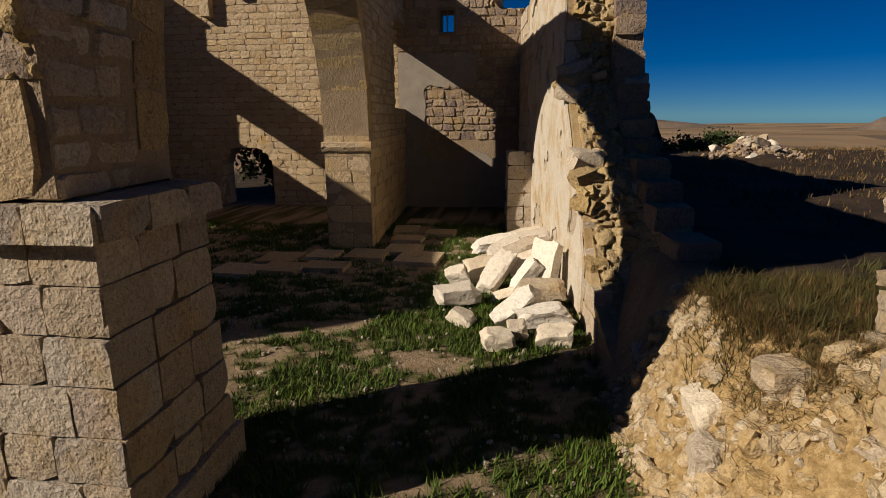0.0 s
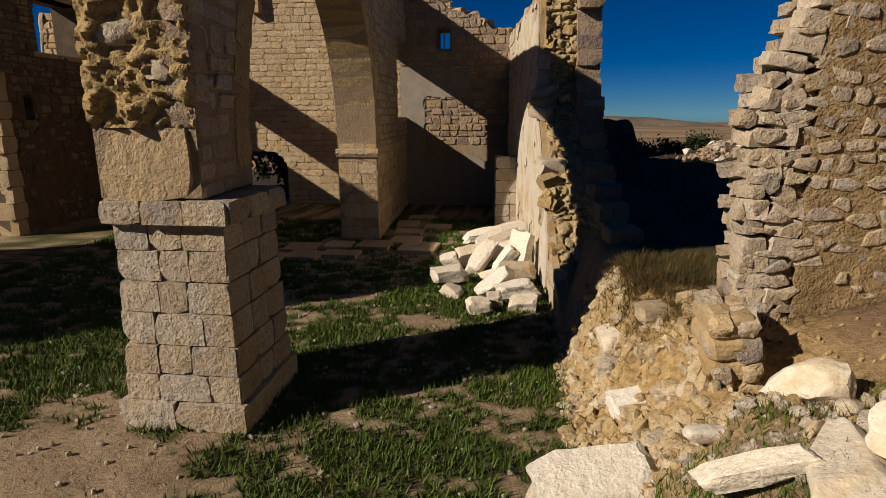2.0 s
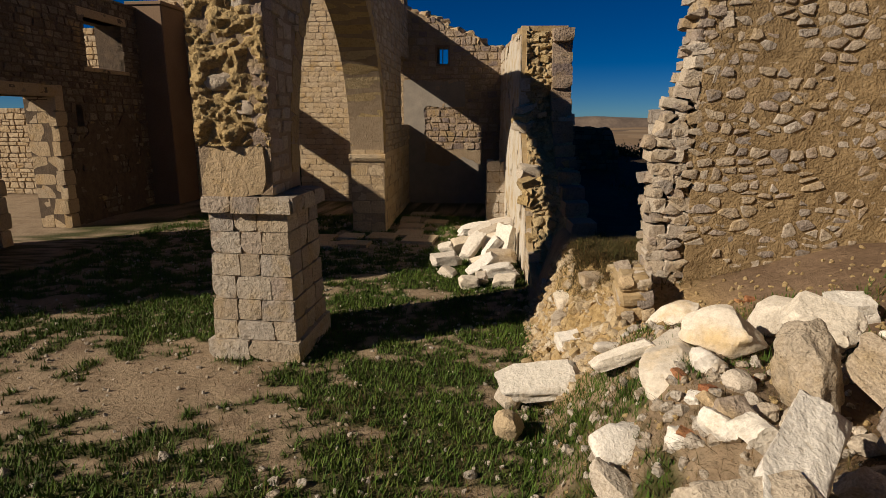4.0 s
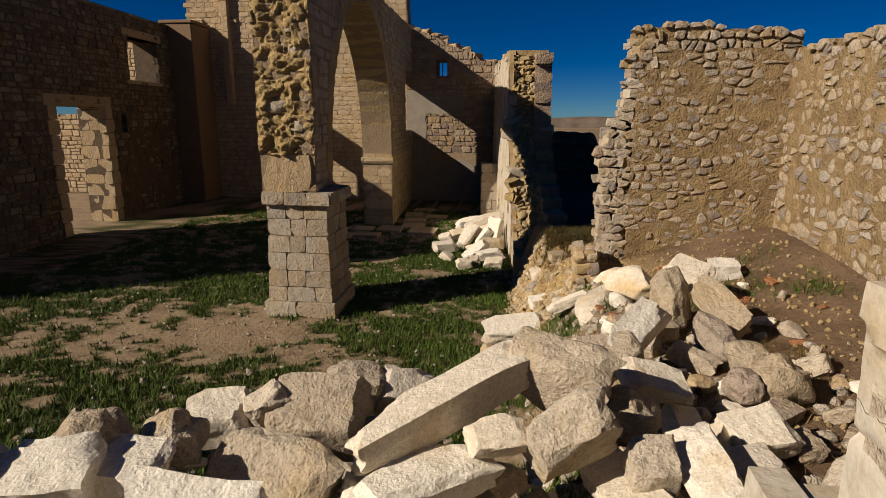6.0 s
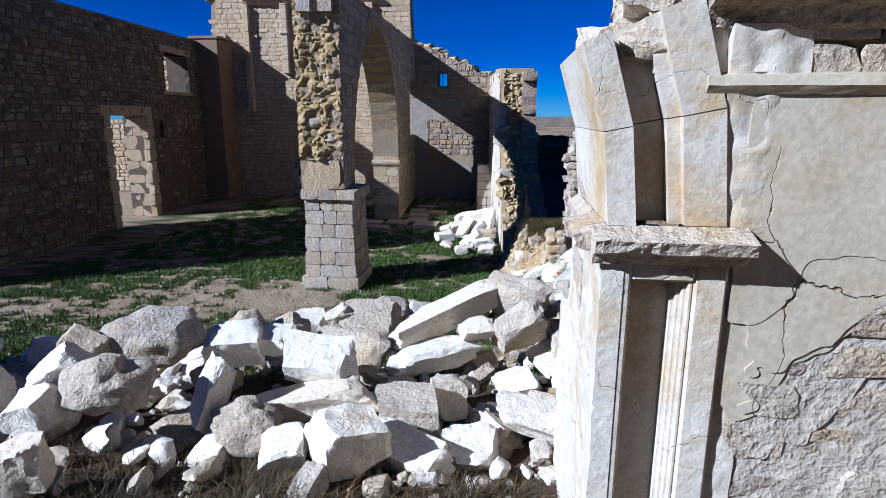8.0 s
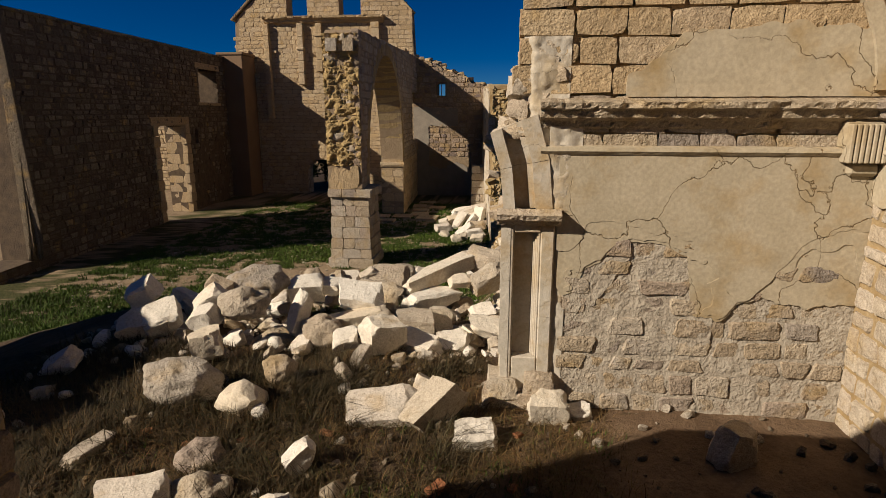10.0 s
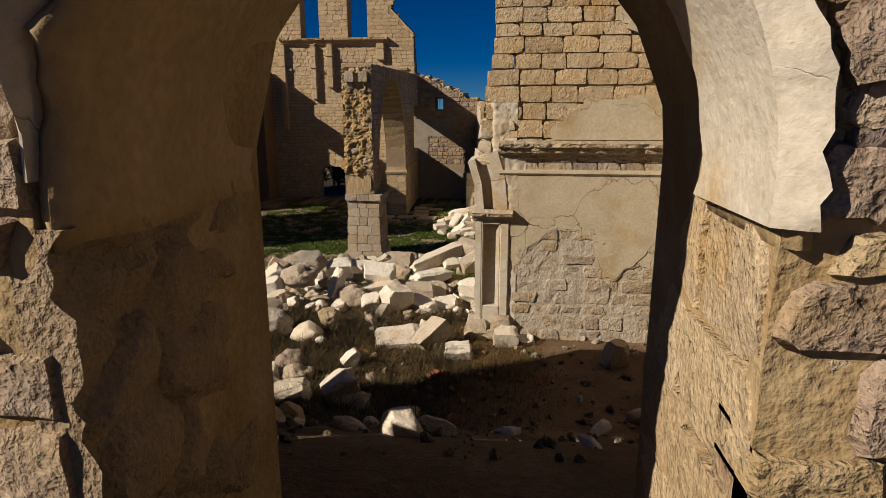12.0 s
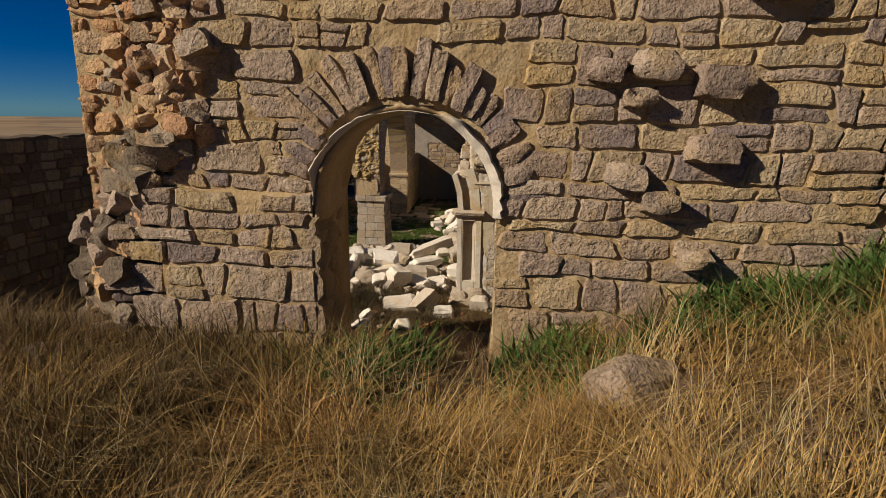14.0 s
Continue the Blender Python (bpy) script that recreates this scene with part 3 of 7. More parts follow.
def rough_face(name, parent, rel, u0, u1, v0, v1, out, mat, label="", res=0.03, back=0.08):
    """An uneven face on a wall; out(u, v) says how far it stands out. Its rim turns back into the wall."""
    nu, nv = max(2, round((u1 - u0) / res)), max(2, round((v1 - v0) / res))
    vs, fs = [], []
    for i in range(-1, nu + 2):
        for j in range(-1, nv + 2):
            ci, cj = min(nu, max(0, i)), min(nv, max(0, j))
            u, v = u0 + (u1 - u0) * ci / nu, v0 + (v1 - v0) * cj / nv
            vs.append((u, back if (ci, cj) != (i, j) else -out(u, v), v))
    m = nv + 3
    for i in range(nu + 2):
        for j in range(m - 1):
            a = i * m + j
            fs.append((a, a + m, a + m + 1, a + 1))
    ob = mesh_object(name, vs, fs, mat, parent, label, rel)
    soften(ob.data, 50)
    return ob


def cells(u, v, size, seed):
    """Depth of the grooves between the lumps of a roughly plastered face, 0 to 1."""
    d = noise.voronoi(Vector((u / size + 0.35 * nz(u * 4, v * 4, seed), v / size * 1.5 + 0.35 * nz(u * 4, v * 4, seed + 3), seed)))[0]
    return smooth(0.22, 0.0, d[1] - d[0])


# ---- ground ----
def turf_at(x, y):
    """How much green grass grows at a place, 0 to 1."""
    if y < -3.2 or x > 0.9 or x < -13 or y > 17 or (x > 0.15 and y > 1.6):
        return 0.0
    n = 0.5 + 0.5 * (0.6 * nz(x * 0.55, y * 0.55, 1) + 0.9 * nz(x * 1.6, y * 2.2, 4) + 1.0 * nz(x * 3.6, y * 5.0, 7) + 0.7 * nz(x * 9, y * 11, 9))
    b = 0.03
    b -= 0.1 * smooth(-3.2, -4.4, x) * smooth(3.6, 2.4, y) * smooth(-0.6, 0.6, y)
    b += 0.32 * smooth(1.6, -0.2, y) * smooth(-1.0, -2.6, x)
    b += 0.30 * math.exp(-((x + 1.2) / 1.2) ** 2 - ((y - 1.5) / 2.0) ** 2)
    b += 0.22 * math.exp(-((x + 0.9) / 0.9) ** 2 - ((y - 9.0) / 4.0) ** 2)
    b += 0.20 * math.exp(-((y - 4.0 - 0.45 * (x + 6)) / 1.5) ** 2) * (1 if x < -4 else 0)
    b += 0.22 * math.exp(-((x + 1.4) / 1.4) ** 2 - ((y - 7.2) / 1.5) ** 2)
    b -= 0.35 * math.exp(-((x + 4.2) / 1.5) ** 2 - ((y - 2.0) / 1.1) ** 2)
    b -= 0.26 * math.exp(-((x + 1.6) / 0.6) ** 2 - ((y - 6.2) / 0.5) ** 2)
    return smooth(0.45, 0.6, n + b)


def bank_at(x, y):
    return smooth(0.0, 0.3, x) * smooth(2.6, 1.4, x) * smooth(1.6, 2.6, y) * smooth(5.6, 4.6, y)


def soil_shade_at(x, y):
    """Painted shade and dark soil: hilltop beyond the walls, heap and chapel floor."""
    # dark colour stands in for the walls' shade on the hilltop
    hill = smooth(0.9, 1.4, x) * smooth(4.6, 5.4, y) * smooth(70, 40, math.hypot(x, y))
    # dark soil; among the heap's blocks it stands in for shade
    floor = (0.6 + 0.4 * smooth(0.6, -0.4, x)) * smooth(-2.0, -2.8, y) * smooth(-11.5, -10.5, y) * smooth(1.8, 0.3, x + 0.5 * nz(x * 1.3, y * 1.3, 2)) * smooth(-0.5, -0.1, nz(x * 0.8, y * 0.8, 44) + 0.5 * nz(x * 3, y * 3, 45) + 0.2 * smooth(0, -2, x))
    # shade put into the ground behind the low arched door
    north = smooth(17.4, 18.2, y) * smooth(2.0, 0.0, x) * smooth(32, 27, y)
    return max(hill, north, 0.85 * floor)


def height(x, y):
    """The lie of the land."""
    a1 = smooth(-0.7, -3.4, y) * smooth(-9.5, -4.0, x)
    wd = 1.5 - 0.35 * smooth(-1.2, 0.4, y) - 0.4 * smooth(4.0, 4.8, y)
    a2 = smooth(0.1, 0.1 + wd, x)
    p = 1 - (1 - a1) * (1 - a2)
    z = p * (1.12 + 0.5 * smooth(1.8, 4.2, x) * smooth(-3, 3.0, y) * smooth(5.5, 4.0, y))
    z += 1.9 * smooth(-8.0, -12.8, y) * smooth(-9, -3, x) + 0.25 * smooth(-12.6, -13.6, y)
    if y < -12.8:
        k = smooth(-12.8, -13.4, y)
        z += k * (0.34 * max(0.0, x - 1.6) * (1 if x < 6 else 6 / x) + 0.05 * max(-3.0, min(0.0, x + 0.5)))
    z -= 0.2 * math.exp(-((y + 3.9) / 0.9) ** 2) * smooth(-4.6, -2.6, x) * smooth(0.9, 0.3, x)
    z += 0.035 * nz(x * 0.9, y * 0.9) + 0.02 * nz(x * 3.1, y * 3.1, 2) + 0.012 * nz(x * 9, y * 9, 5)
    if x > 1.2 and y > 4:
        z += 0.3 * nz(x * 0.15, y * 0.15, 8) * smooth(6, 12, y)
    k = smooth(-4.2, -5.0, y) * smooth(-11.6, -10.6, y) * smooth(1.6, 0.2, x) * smooth(-7.5, -6, x)
    if k > 0:
        z += k * (0.07 * nz(x * 2.1, y * 2.1, 31) + 0.06 * nz(x * 4.6, y * 4.6, 32) + 0.04 * nz(x * 9, y * 9, 33))
    z -= 0.42 * math.exp(-((x - 1.32) / 0.52) ** 2 / 2 - ((y - 2.78) / 0.46) ** 2 / 2)
    z += bank_at(x, y) * (0.09 * nz(x * 3.3, y * 3.3, 12) + 0.07 * nz(x * 6.5, y * 6.5, 14) + 0.05 * nz(x * 13, y * 13, 15))
    z += 0.55 * math.exp(-((x - 7.1) / 0.85) ** 2 - ((y - 21) / 0.7) ** 2)
    r = math.hypot(x + 3, (y - 1))
    z -= 62 * smooth(27, 220, r) * (1 if r < 1200 else 1)
    if r > 400:
        z += 9 * nz(x * 0.0016, y * 0.0016, 3) + 26 * max(0.0, nz(x * 0.0011, y * 0.0011, 6)) * smooth(1500, 3500, r)
    return z


def axis(lo, hi, d, far):
    c = [lo + d * i for i in range(int((hi - lo) / d) + 1)]
    g, s = d, lo
    left_side = []
    while s > -far:
        g *= 1.22
        s -= g
        left_side.append(s)
    g, s = d, c[-1]
    while s < far:
        g *= 1.22
        s += g
        c.append(s)
    return left_side[::-1] + c


def make_ground():
    xs, ys = axis(-9.5, 5.5, 0.085, 4700), axis(-17.5, 9.5, 0.085, 4700)
    nx, ny = len(xs), len(ys)
    vs = [(x, y, height(x, y)) for y in ys for x in xs]
    fs = [(j * nx + i, j * nx + i + 1, (j + 1) * nx + i + 1, (j + 1) * nx + i) for j in range(ny - 1) for i in range(nx - 1)]
    m, nt, bsdf = node_material("earth", 0.95)
    pos = nt.nodes.new("ShaderNodeNewGeometry").outputs["Position"]
    turf = nt.nodes.new("ShaderNodeAttribute")
    turf.attribute_name = "turf"
    wild = nt.nodes.new("ShaderNodeAttribute")
    wild.attribute_name = "wild"
    plain = nt.nodes.new("ShaderNodeAttribute")
    plain.attribute_name = "plain"
    a, b = noise_tex(nt, pos, 1.4, 6), noise_tex(nt, pos, 16, 6, 0.65)
    f = noise_tex(nt, pos, 90, 3)
    sand = ramp(nt, a, [(0.3, (0.225, 0.16, 0.098)), (0.5, (0.31, 0.235, 0.15)), (0.72, (0.2, 0.142, 0.09))])
    soil = ramp(nt, a, [(0.35, (0.125, 0.08, 0.047)), (0.65, (0.215, 0.146, 0.09))])
    green = ramp(nt, b, [(0.35, (0.050, 0.057, 0.015)), (0.7, (0.088, 0.082, 0.031))])
    v = nt.nodes.new("ShaderNodeTexVoronoi")
    v.inputs["Scale"].default_value = 0.0045
    nt.links.new(pos, v.inputs["Vector"])
    fields = ramp(nt, nt.nodes[v.name].outputs["Color"], [(0.2, (0.252, 0.170, 0.094)), (0.45, (0.189, 0.126, 0.069)), (0.62, (0.289, 0.207, 0.120)), (0.8, (0.126, 0.088, 0.057))])
    c = blend(nt, wild.outputs["Fac"], sand, soil)
    bank = nt.nodes.new("ShaderNodeAttribute")
    bank.attribute_name = "bank"
    c = blend(nt, bank.outputs["Fac"], c, ramp(nt, b, [(0.3, (0.281, 0.183, 0.072)), (0.55, (0.399, 0.281, 0.128)), (0.75, (0.442, 0.340, 0.187))]))
    # dark soil, and the shade put into the ground colour
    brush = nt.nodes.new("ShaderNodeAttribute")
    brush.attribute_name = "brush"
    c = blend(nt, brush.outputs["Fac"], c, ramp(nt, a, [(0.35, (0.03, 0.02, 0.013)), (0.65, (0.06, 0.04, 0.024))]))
    c = blend(nt, turf.outputs["Fac"], c, green)
    c = blend(nt, 1.0, c, ramp(nt, b, [(0.3, (0.72, 0.70, 0.68)), (0.7, (1.15, 1.12, 1.1))]), "MULTIPLY")
    c = blend(nt, plain.outputs["Fac"], c, fields)
    nt.links.new(c, bsdf.inputs["Base Color"])
    bump(nt, bsdf, [(b, 0.8, 0.05), (f, 0.7, 0.012)])
    ob = mesh_object("ground", vs, fs, m)
    for nm, fn in (("turf", lambda x, y: turf_at(x, y)), ("wild", lambda x, y: max(smooth(-1.6, -3.0, y), smooth(1.2, 2.2, x))), ("bank", bank_at), ("brush", soil_shade_at), ("plain", lambda x, y: smooth(60, 160, math.hypot(x, y)))):
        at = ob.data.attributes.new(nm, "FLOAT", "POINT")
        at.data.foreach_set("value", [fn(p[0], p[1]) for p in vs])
    ob.data.shade_smooth()
    tagged(ob, "sandy earth floor with stony banks on a hill above ploughed plains", "ground", kind="structure")
    return ob


make_ground()


# ---- walls ----
ID = Matrix.Identity(4)


def side(u, y, degrees):
    """The frame of a face that turns off its wall's face at u, y."""
    return pose(u, y, 0, 0, 0, degrees)


# west wall of the nave, with a doorway and a window
def west_wall():
    fr = frame_at(-11.32, 0.6, 0, 95.2)
    L = 16.5
    door, win = (8.15, 10.5, -1.0, 3.53, 0.0), (12.15, 14.1, 4.42, 5.8, 0.0)
    slit = (11.35, 11.65, 2.75, 3.35, 0.0)
    top = lambda u: 6.42 + 0.05 * nz(u * 1.3, 0, 3) if u > 1.3 else 0.3
    # the shade on this face is put into its stone and mortar colours
    w = wall("wall_west", fr, L, 0.85, top, lambda u: -0.4, [door, win, slit], MORTAR_SHADED, "tall shaded rubble-stone nave wall with doorway and window", inset=0.008)
    sheet("plaster", w, ID, 10.75, 14.6, 0.0, 4.2, lambda u, v: v < 2.9 + 0.8 * nz(u * 0.9, 31) + 0.35 * nz(u * 3, v * 3, 32) - 0.8 * smooth(11.4, 10.8, u) and nz(u * 1.3, v * 1.3, 33) + 0.4 * nz(u * 5, v * 5, 34) < 0.32, MORTAR_SHADED, "remains of wall plaster with shade in its colour", 0.03, 0.05)
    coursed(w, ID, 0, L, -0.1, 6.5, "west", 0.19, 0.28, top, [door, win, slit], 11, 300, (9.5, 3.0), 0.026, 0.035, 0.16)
    rnd = random.Random(5)
    for rel in (side(8.15, 0, 90), side(10.5, 0.85, -90)):
        lay(w, rel, 0, 0.85, 0, 3.53, "tan", "block", 0.42, 0.5, seed=7, depth=0.12, proud=0.01)
    for du in (-0.2, 2.35):
        for i in range(9):
            ob = new("quoin", stones_of("tan", "block")[i])
            ob.parent = w
            ob.matrix_basis = Matrix.Translation((8.15 + du + 0.1, 0.04, 0.2 + 0.395 * i)) @ Matrix.Diagonal((0.34 + 0.12 * (i % 2), 0.2, 0.38, 1))
    for nm, a, b, z0, z1 in (("lintel", 7.8, 10.85, 3.53, 3.85), ("lintel", 11.9, 14.4, 5.8, 6.05), ("window_sill", 11.95, 14.3, 4.3, 4.42)):
        bm = bmesh.new()
        box(bm, a, b, -0.03, 0.5, z0, z1, 0.02)
        part(nm, bm, MATS["tan"], w, "worn stone lintel")
    for i in range(2, 24):
        bm = bmesh.new()
        a = L * i / 24
        box(bm, a + 0.01, a + L / 24 - 0.01, -0.06, 0.9, 6.42, 6.52 + 0.02 * nz(i * 0.7, 1), 0.02)
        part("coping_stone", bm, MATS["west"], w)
    return w


west_wall()


# north wall with the bell gable, the low arched door and the slit window
def north_wall():
    fr = frame_at(-13.2, 17.0, 0, 0)
    L = 13.0
    arch = (3.82, 5.42, -1.0, 1.15, 0.6)
    slit = (10.42, 10.8, 4.78, 5.33, 0.0)
    bays = [(3.2, 4.2, 8.45, 12.0, 0.0), (5.75, 6.8, 8.45, 12.0, 0.0)]

    def top(u):
        if u < 0.6:
            return 6.5
        if u < 1.7:
            return 8.3 + (u - 0.6) * 0.95
        if u < 8.1:
            return 11.0
        if u < 9.22:
            return 9.75 - (u - 8.1) * 1.05
        return 6.6 - (u - 9.3) * 0.42 + 0.14 * nz(u * 1.7, 2) + 0.1 * nz(u * 5, 7)

    w = wall("wall_north", fr, L, 0.8, top, lambda u: -0.4, [arch, slit] + bays, MORTAR_TAN, "tall coursed limestone end wall with a bell gable and low arched door", inset=0.012, step=0.1)
    lay(w, ID, 0, 9.25, -0.05, 11, "tan", "ashlar", 0.19, 0.36, top, [arch, slit] + bays, 21, 300, (5.5, 3.0), 0.01, 0.012, 0.16, 0.8, 0.26)
    coursed(w, ID, 9.25, L, -0.05, 6.8, "grey", 0.2, 0.27, top, [slit], 22, 260, (11, 3.4), 0.03, 0.03, 0.16,
            skip=lambda u, v, r: v < 3.4 and (v < 2.0 or u < 9.9))
    sheet("plaster", w, ID, 9.25, 12.9, 0.0, 4.25, lambda u, v: v < 1.45 + 0.45 * nz(u * 1.1, 3) + 0.2 * nz(u * 4, v * 4, 2) or (v > 3.35 + 0.1 * nz(u * 3, 8) and u < 11.4 and v < 4.2) or u < 10.0 + 0.15 * nz(v * 3, 1), PLASTER_GREY, "grey flaking wall plaster", 0.03, 0.05)
    wedge_ring(w, ID, 4.62, 1.15, 0.8, 0.6, 0, 180, 11, 0.32, 0.3, "tan", 3)
    for y0, rel in ((0, side(3.82, 0, 90)), (1, side(5.42, 0.8, -90))):
        lay(w, rel, 0, 0.8, 0, 1.2, "tan", "block", 0.3, 0.4, seed=3, depth=0.1, proud=0.005)
    bm = bmesh.new()
    for a, b, c, d in ((10.36, 10.42, 4.72, 5.4), (10.8, 10.86, 4.72, 5.4), (10.42, 10.8, 5.33, 5.4), (10.42, 10.8, 4.72, 4.78)):
        box(bm, a, b, -0.02, 0.12, c, d, 0.004)
    surround = part("window_frame", bm, RENDER_BROWN, w, "brown wooden window frame")
    bm = bmesh.new()
    box(bm, 10.6, 10.625, 0.0, 0.1, 4.78, 5.33, 0.004)
    part("mullion", bm, RENDER_BROWN, surround)
    # ledge below the bells and the strips that hang from it
    prof = [(0.0, 8.1), (0.16, 8.16), (0.2, 8.26), (0.34, 8.32), (0.36, 8.42), (0.0, 8.45)]
    profile_bar("ledge", w, Matrix.Translation((2.1, 0, 0)), 5.8, prof, MATS["tan"], "moulded stone ledge below the bell openings", 2, 0.02)
    for u, z0, wd in ((2.05, 3.7, 0.26), (3.72, 5.3, 0.28), (4.62, 5.9, 0.3), (7.3, 7.3, 0.4)):
        bm = bmesh.new()
        z = z0
        while z < 8.1:
            box(bm, u, u + wd, -0.24, 0.05, z + 0.01, min(8.12, z + 0.55), 0.015)
            z += 0.55
        box(bm, u - 0.04, u + wd + 0.04, -0.3, 0.05, z0 + 1.6, z0 + 1.72, 0.02) if z0 < 7 else None
        part("pilaster_strip", bm, MATS["tan"], w, "narrow stone strip")
    for u in (1.2, 2.6, 5.0, 7.4, 8.9):
        profile_bar("string_course", w, Matrix.Translation((u - 0.5, 0, 0)), 0.5, [(0, 6.78), (0.1, 6.8), (0.12, 6.9), (0, 6.95)], MATS["tan"], "", 4)
    profile_bar("gable_coping", w, Matrix.Translation((0.45, 0, 0)) @ pose(0, 0, 8.28, 0, -43, 0), 1.7, [(0.1, 0), (0.12, 0.08), (-0.85, 0.1), (-0.85, 0)], MATS["tan"], "dark weathered gable coping", 6)
    profile_bar("gable_coping", w, Matrix.Translation((8.0, 0, 0)) @ pose(0, 0, 9.82, 0, 46, 0), 1.75, [(0.1, 0), (0.12, 0.08), (-0.85, 0.1), (-0.85, 0)], MATS["tan"], "dark weathered gable coping", 6)
    rnd = random.Random(8)
    for i in range(26):
        u = 9.3 + i * 0.145
        ob = new("coping_stone", stones_of("tan", "rubble")[i % 14])
        ob.parent = w
        ob.matrix_basis = Matrix.Translation((u, 0.35, top(u) - 0.02)) @ Euler((rnd.uniform(-0.3, 0.3), rnd.uniform(-0.3, 0.3), rnd.uniform(0, 3))).to_matrix().to_4x4() @ Matrix.Diagonal((rnd.uniform(0.2, 0.4), rnd.uniform(0.4, 0.75), rnd.uniform(0.14, 0.24), 1))
    return w


north_wall()


def corner_shaft():
    ob = new("rendered_shaft")
    ob.matrix_basis = pose(-12.35, 16.25, -0.2)
    tagged(ob, "smooth brown rendered shaft in the corner of the nave", "shaft")
    bm = bmesh.new()
    box(bm, -0.6, 0.6, -0.65, 0.7, 0, 6.8, 0.03)
    part("body", bm, RENDER_BROWN, ob)
    bm = bmesh.new()
    box(bm, -0.65, 0.65, -0.7, 0.7, 6.8, 6.92, 0.02)
    part("cap", bm, RENDER_BROWN, ob)
    return ob


corner_shaft()


# arcade: the free pillar, the arch and its wall
def arcade():
    fr = frame_at(-3.03, 3.12, 0, 93.1)
    L, T = 13.9, 0.88
    hole = (1.1, 8.35, -1.0, 2.3, 3.48)
    bay = (11.95, 13.95, 2.76, 4.9, 0.0)
    top = lambda u: 6.0 + 0.04 * u + 0.06 * nz(u * 2.1, 4) - 0.25 * smooth(0.35, 0.0, u)
    w = wall("wall_arcade", fr, L, T, top, lambda u: 2.12 if u < 1.09 else -0.3, [hole, bay], MORTAR_TAN, "arcade wall of limestone rubble with one round arch", inset=0.006, step=0.12)
    coursed(w, ID, 0.0, L, 2.1, 6.6, "ash", 0.21, 0.29, top, [(0.76, 8.69, -1.0, 2.3, 3.82), bay], 31, 300, (2, 4), 0.025, 0.03, 0.16)
    lay(w, ID, 8.35, L, 0.0, 2.1, "tan", "block", 0.3, 0.48, seed=32, depth=0.14, proud=0.015)
    wedge_ring(w, ID, 4.725, 2.3, 3.62, 3.48, 0, 180, 30, 0.36, T, "ochre", 4, style="block", uneven=0.008)
    # respond under the far springing
    lay(w, side(8.35, T, -90), 0, T, 0, 2.2, "tan", "block", 0.29, 0.45, seed=34, depth=0.12, proud=0.012)
    profile_bar("impost", w, side(8.35, T + 0.04, -90), T + 0.08, [(0, 1.86), (0.05, 1.9), (0.09, 1.98), (0.09, 2.06), (0, 2.08)], MATS["tan"], "moulded impost", 3)
    # broken front above the pillar
    rel = side(0, T, -90)
    rough_face("rubble_core", w, rel, 0.0, T, 2.7, 5.9, lambda u, v: 0.05 + 0.08 * nz(u * 3.4, v * 2.2, 3) + 0.06 * nz(u * 6.5, v * 5.5, 5) + 0.035 * nz(u * 15, v * 15, 8) + 0.02 * nz(u * 31, v * 31, 9) - 0.04 * cells(u, v, 0.2, 6), MATS["ochre_far"], "torn core of ochre mortar and small stones", 0.028, 0.2)
    lay(w, rel, 0.0, T - 0.14, 2.7, 5.9, "pale", "rubble", 0.17, 0.22, seed=38, depth=0.3, proud=0.08, tilt=6, joint=0.02, vary=0.5, skip=lambda u, v, r: r.random() < 0.72)
    lay(w, rel, T - 0.2, T + 0.02, 2.7, 6.0, "grey", "ashlar", 0.2, 0.2, seed=37, depth=0.3, proud=0.05, tilt=2)
    for sx in (T * 0.28, T * 0.75):
        ob = new("corbel", stones_of("ash", "block")[3])
        ob.parent = w
        ob.matrix_basis = rel @ Matrix.Translation((sx, 0.05, 5.62)) @ Matrix.Diagonal((0.26, 0.5, 0.3, 1))
    return w


arcade()


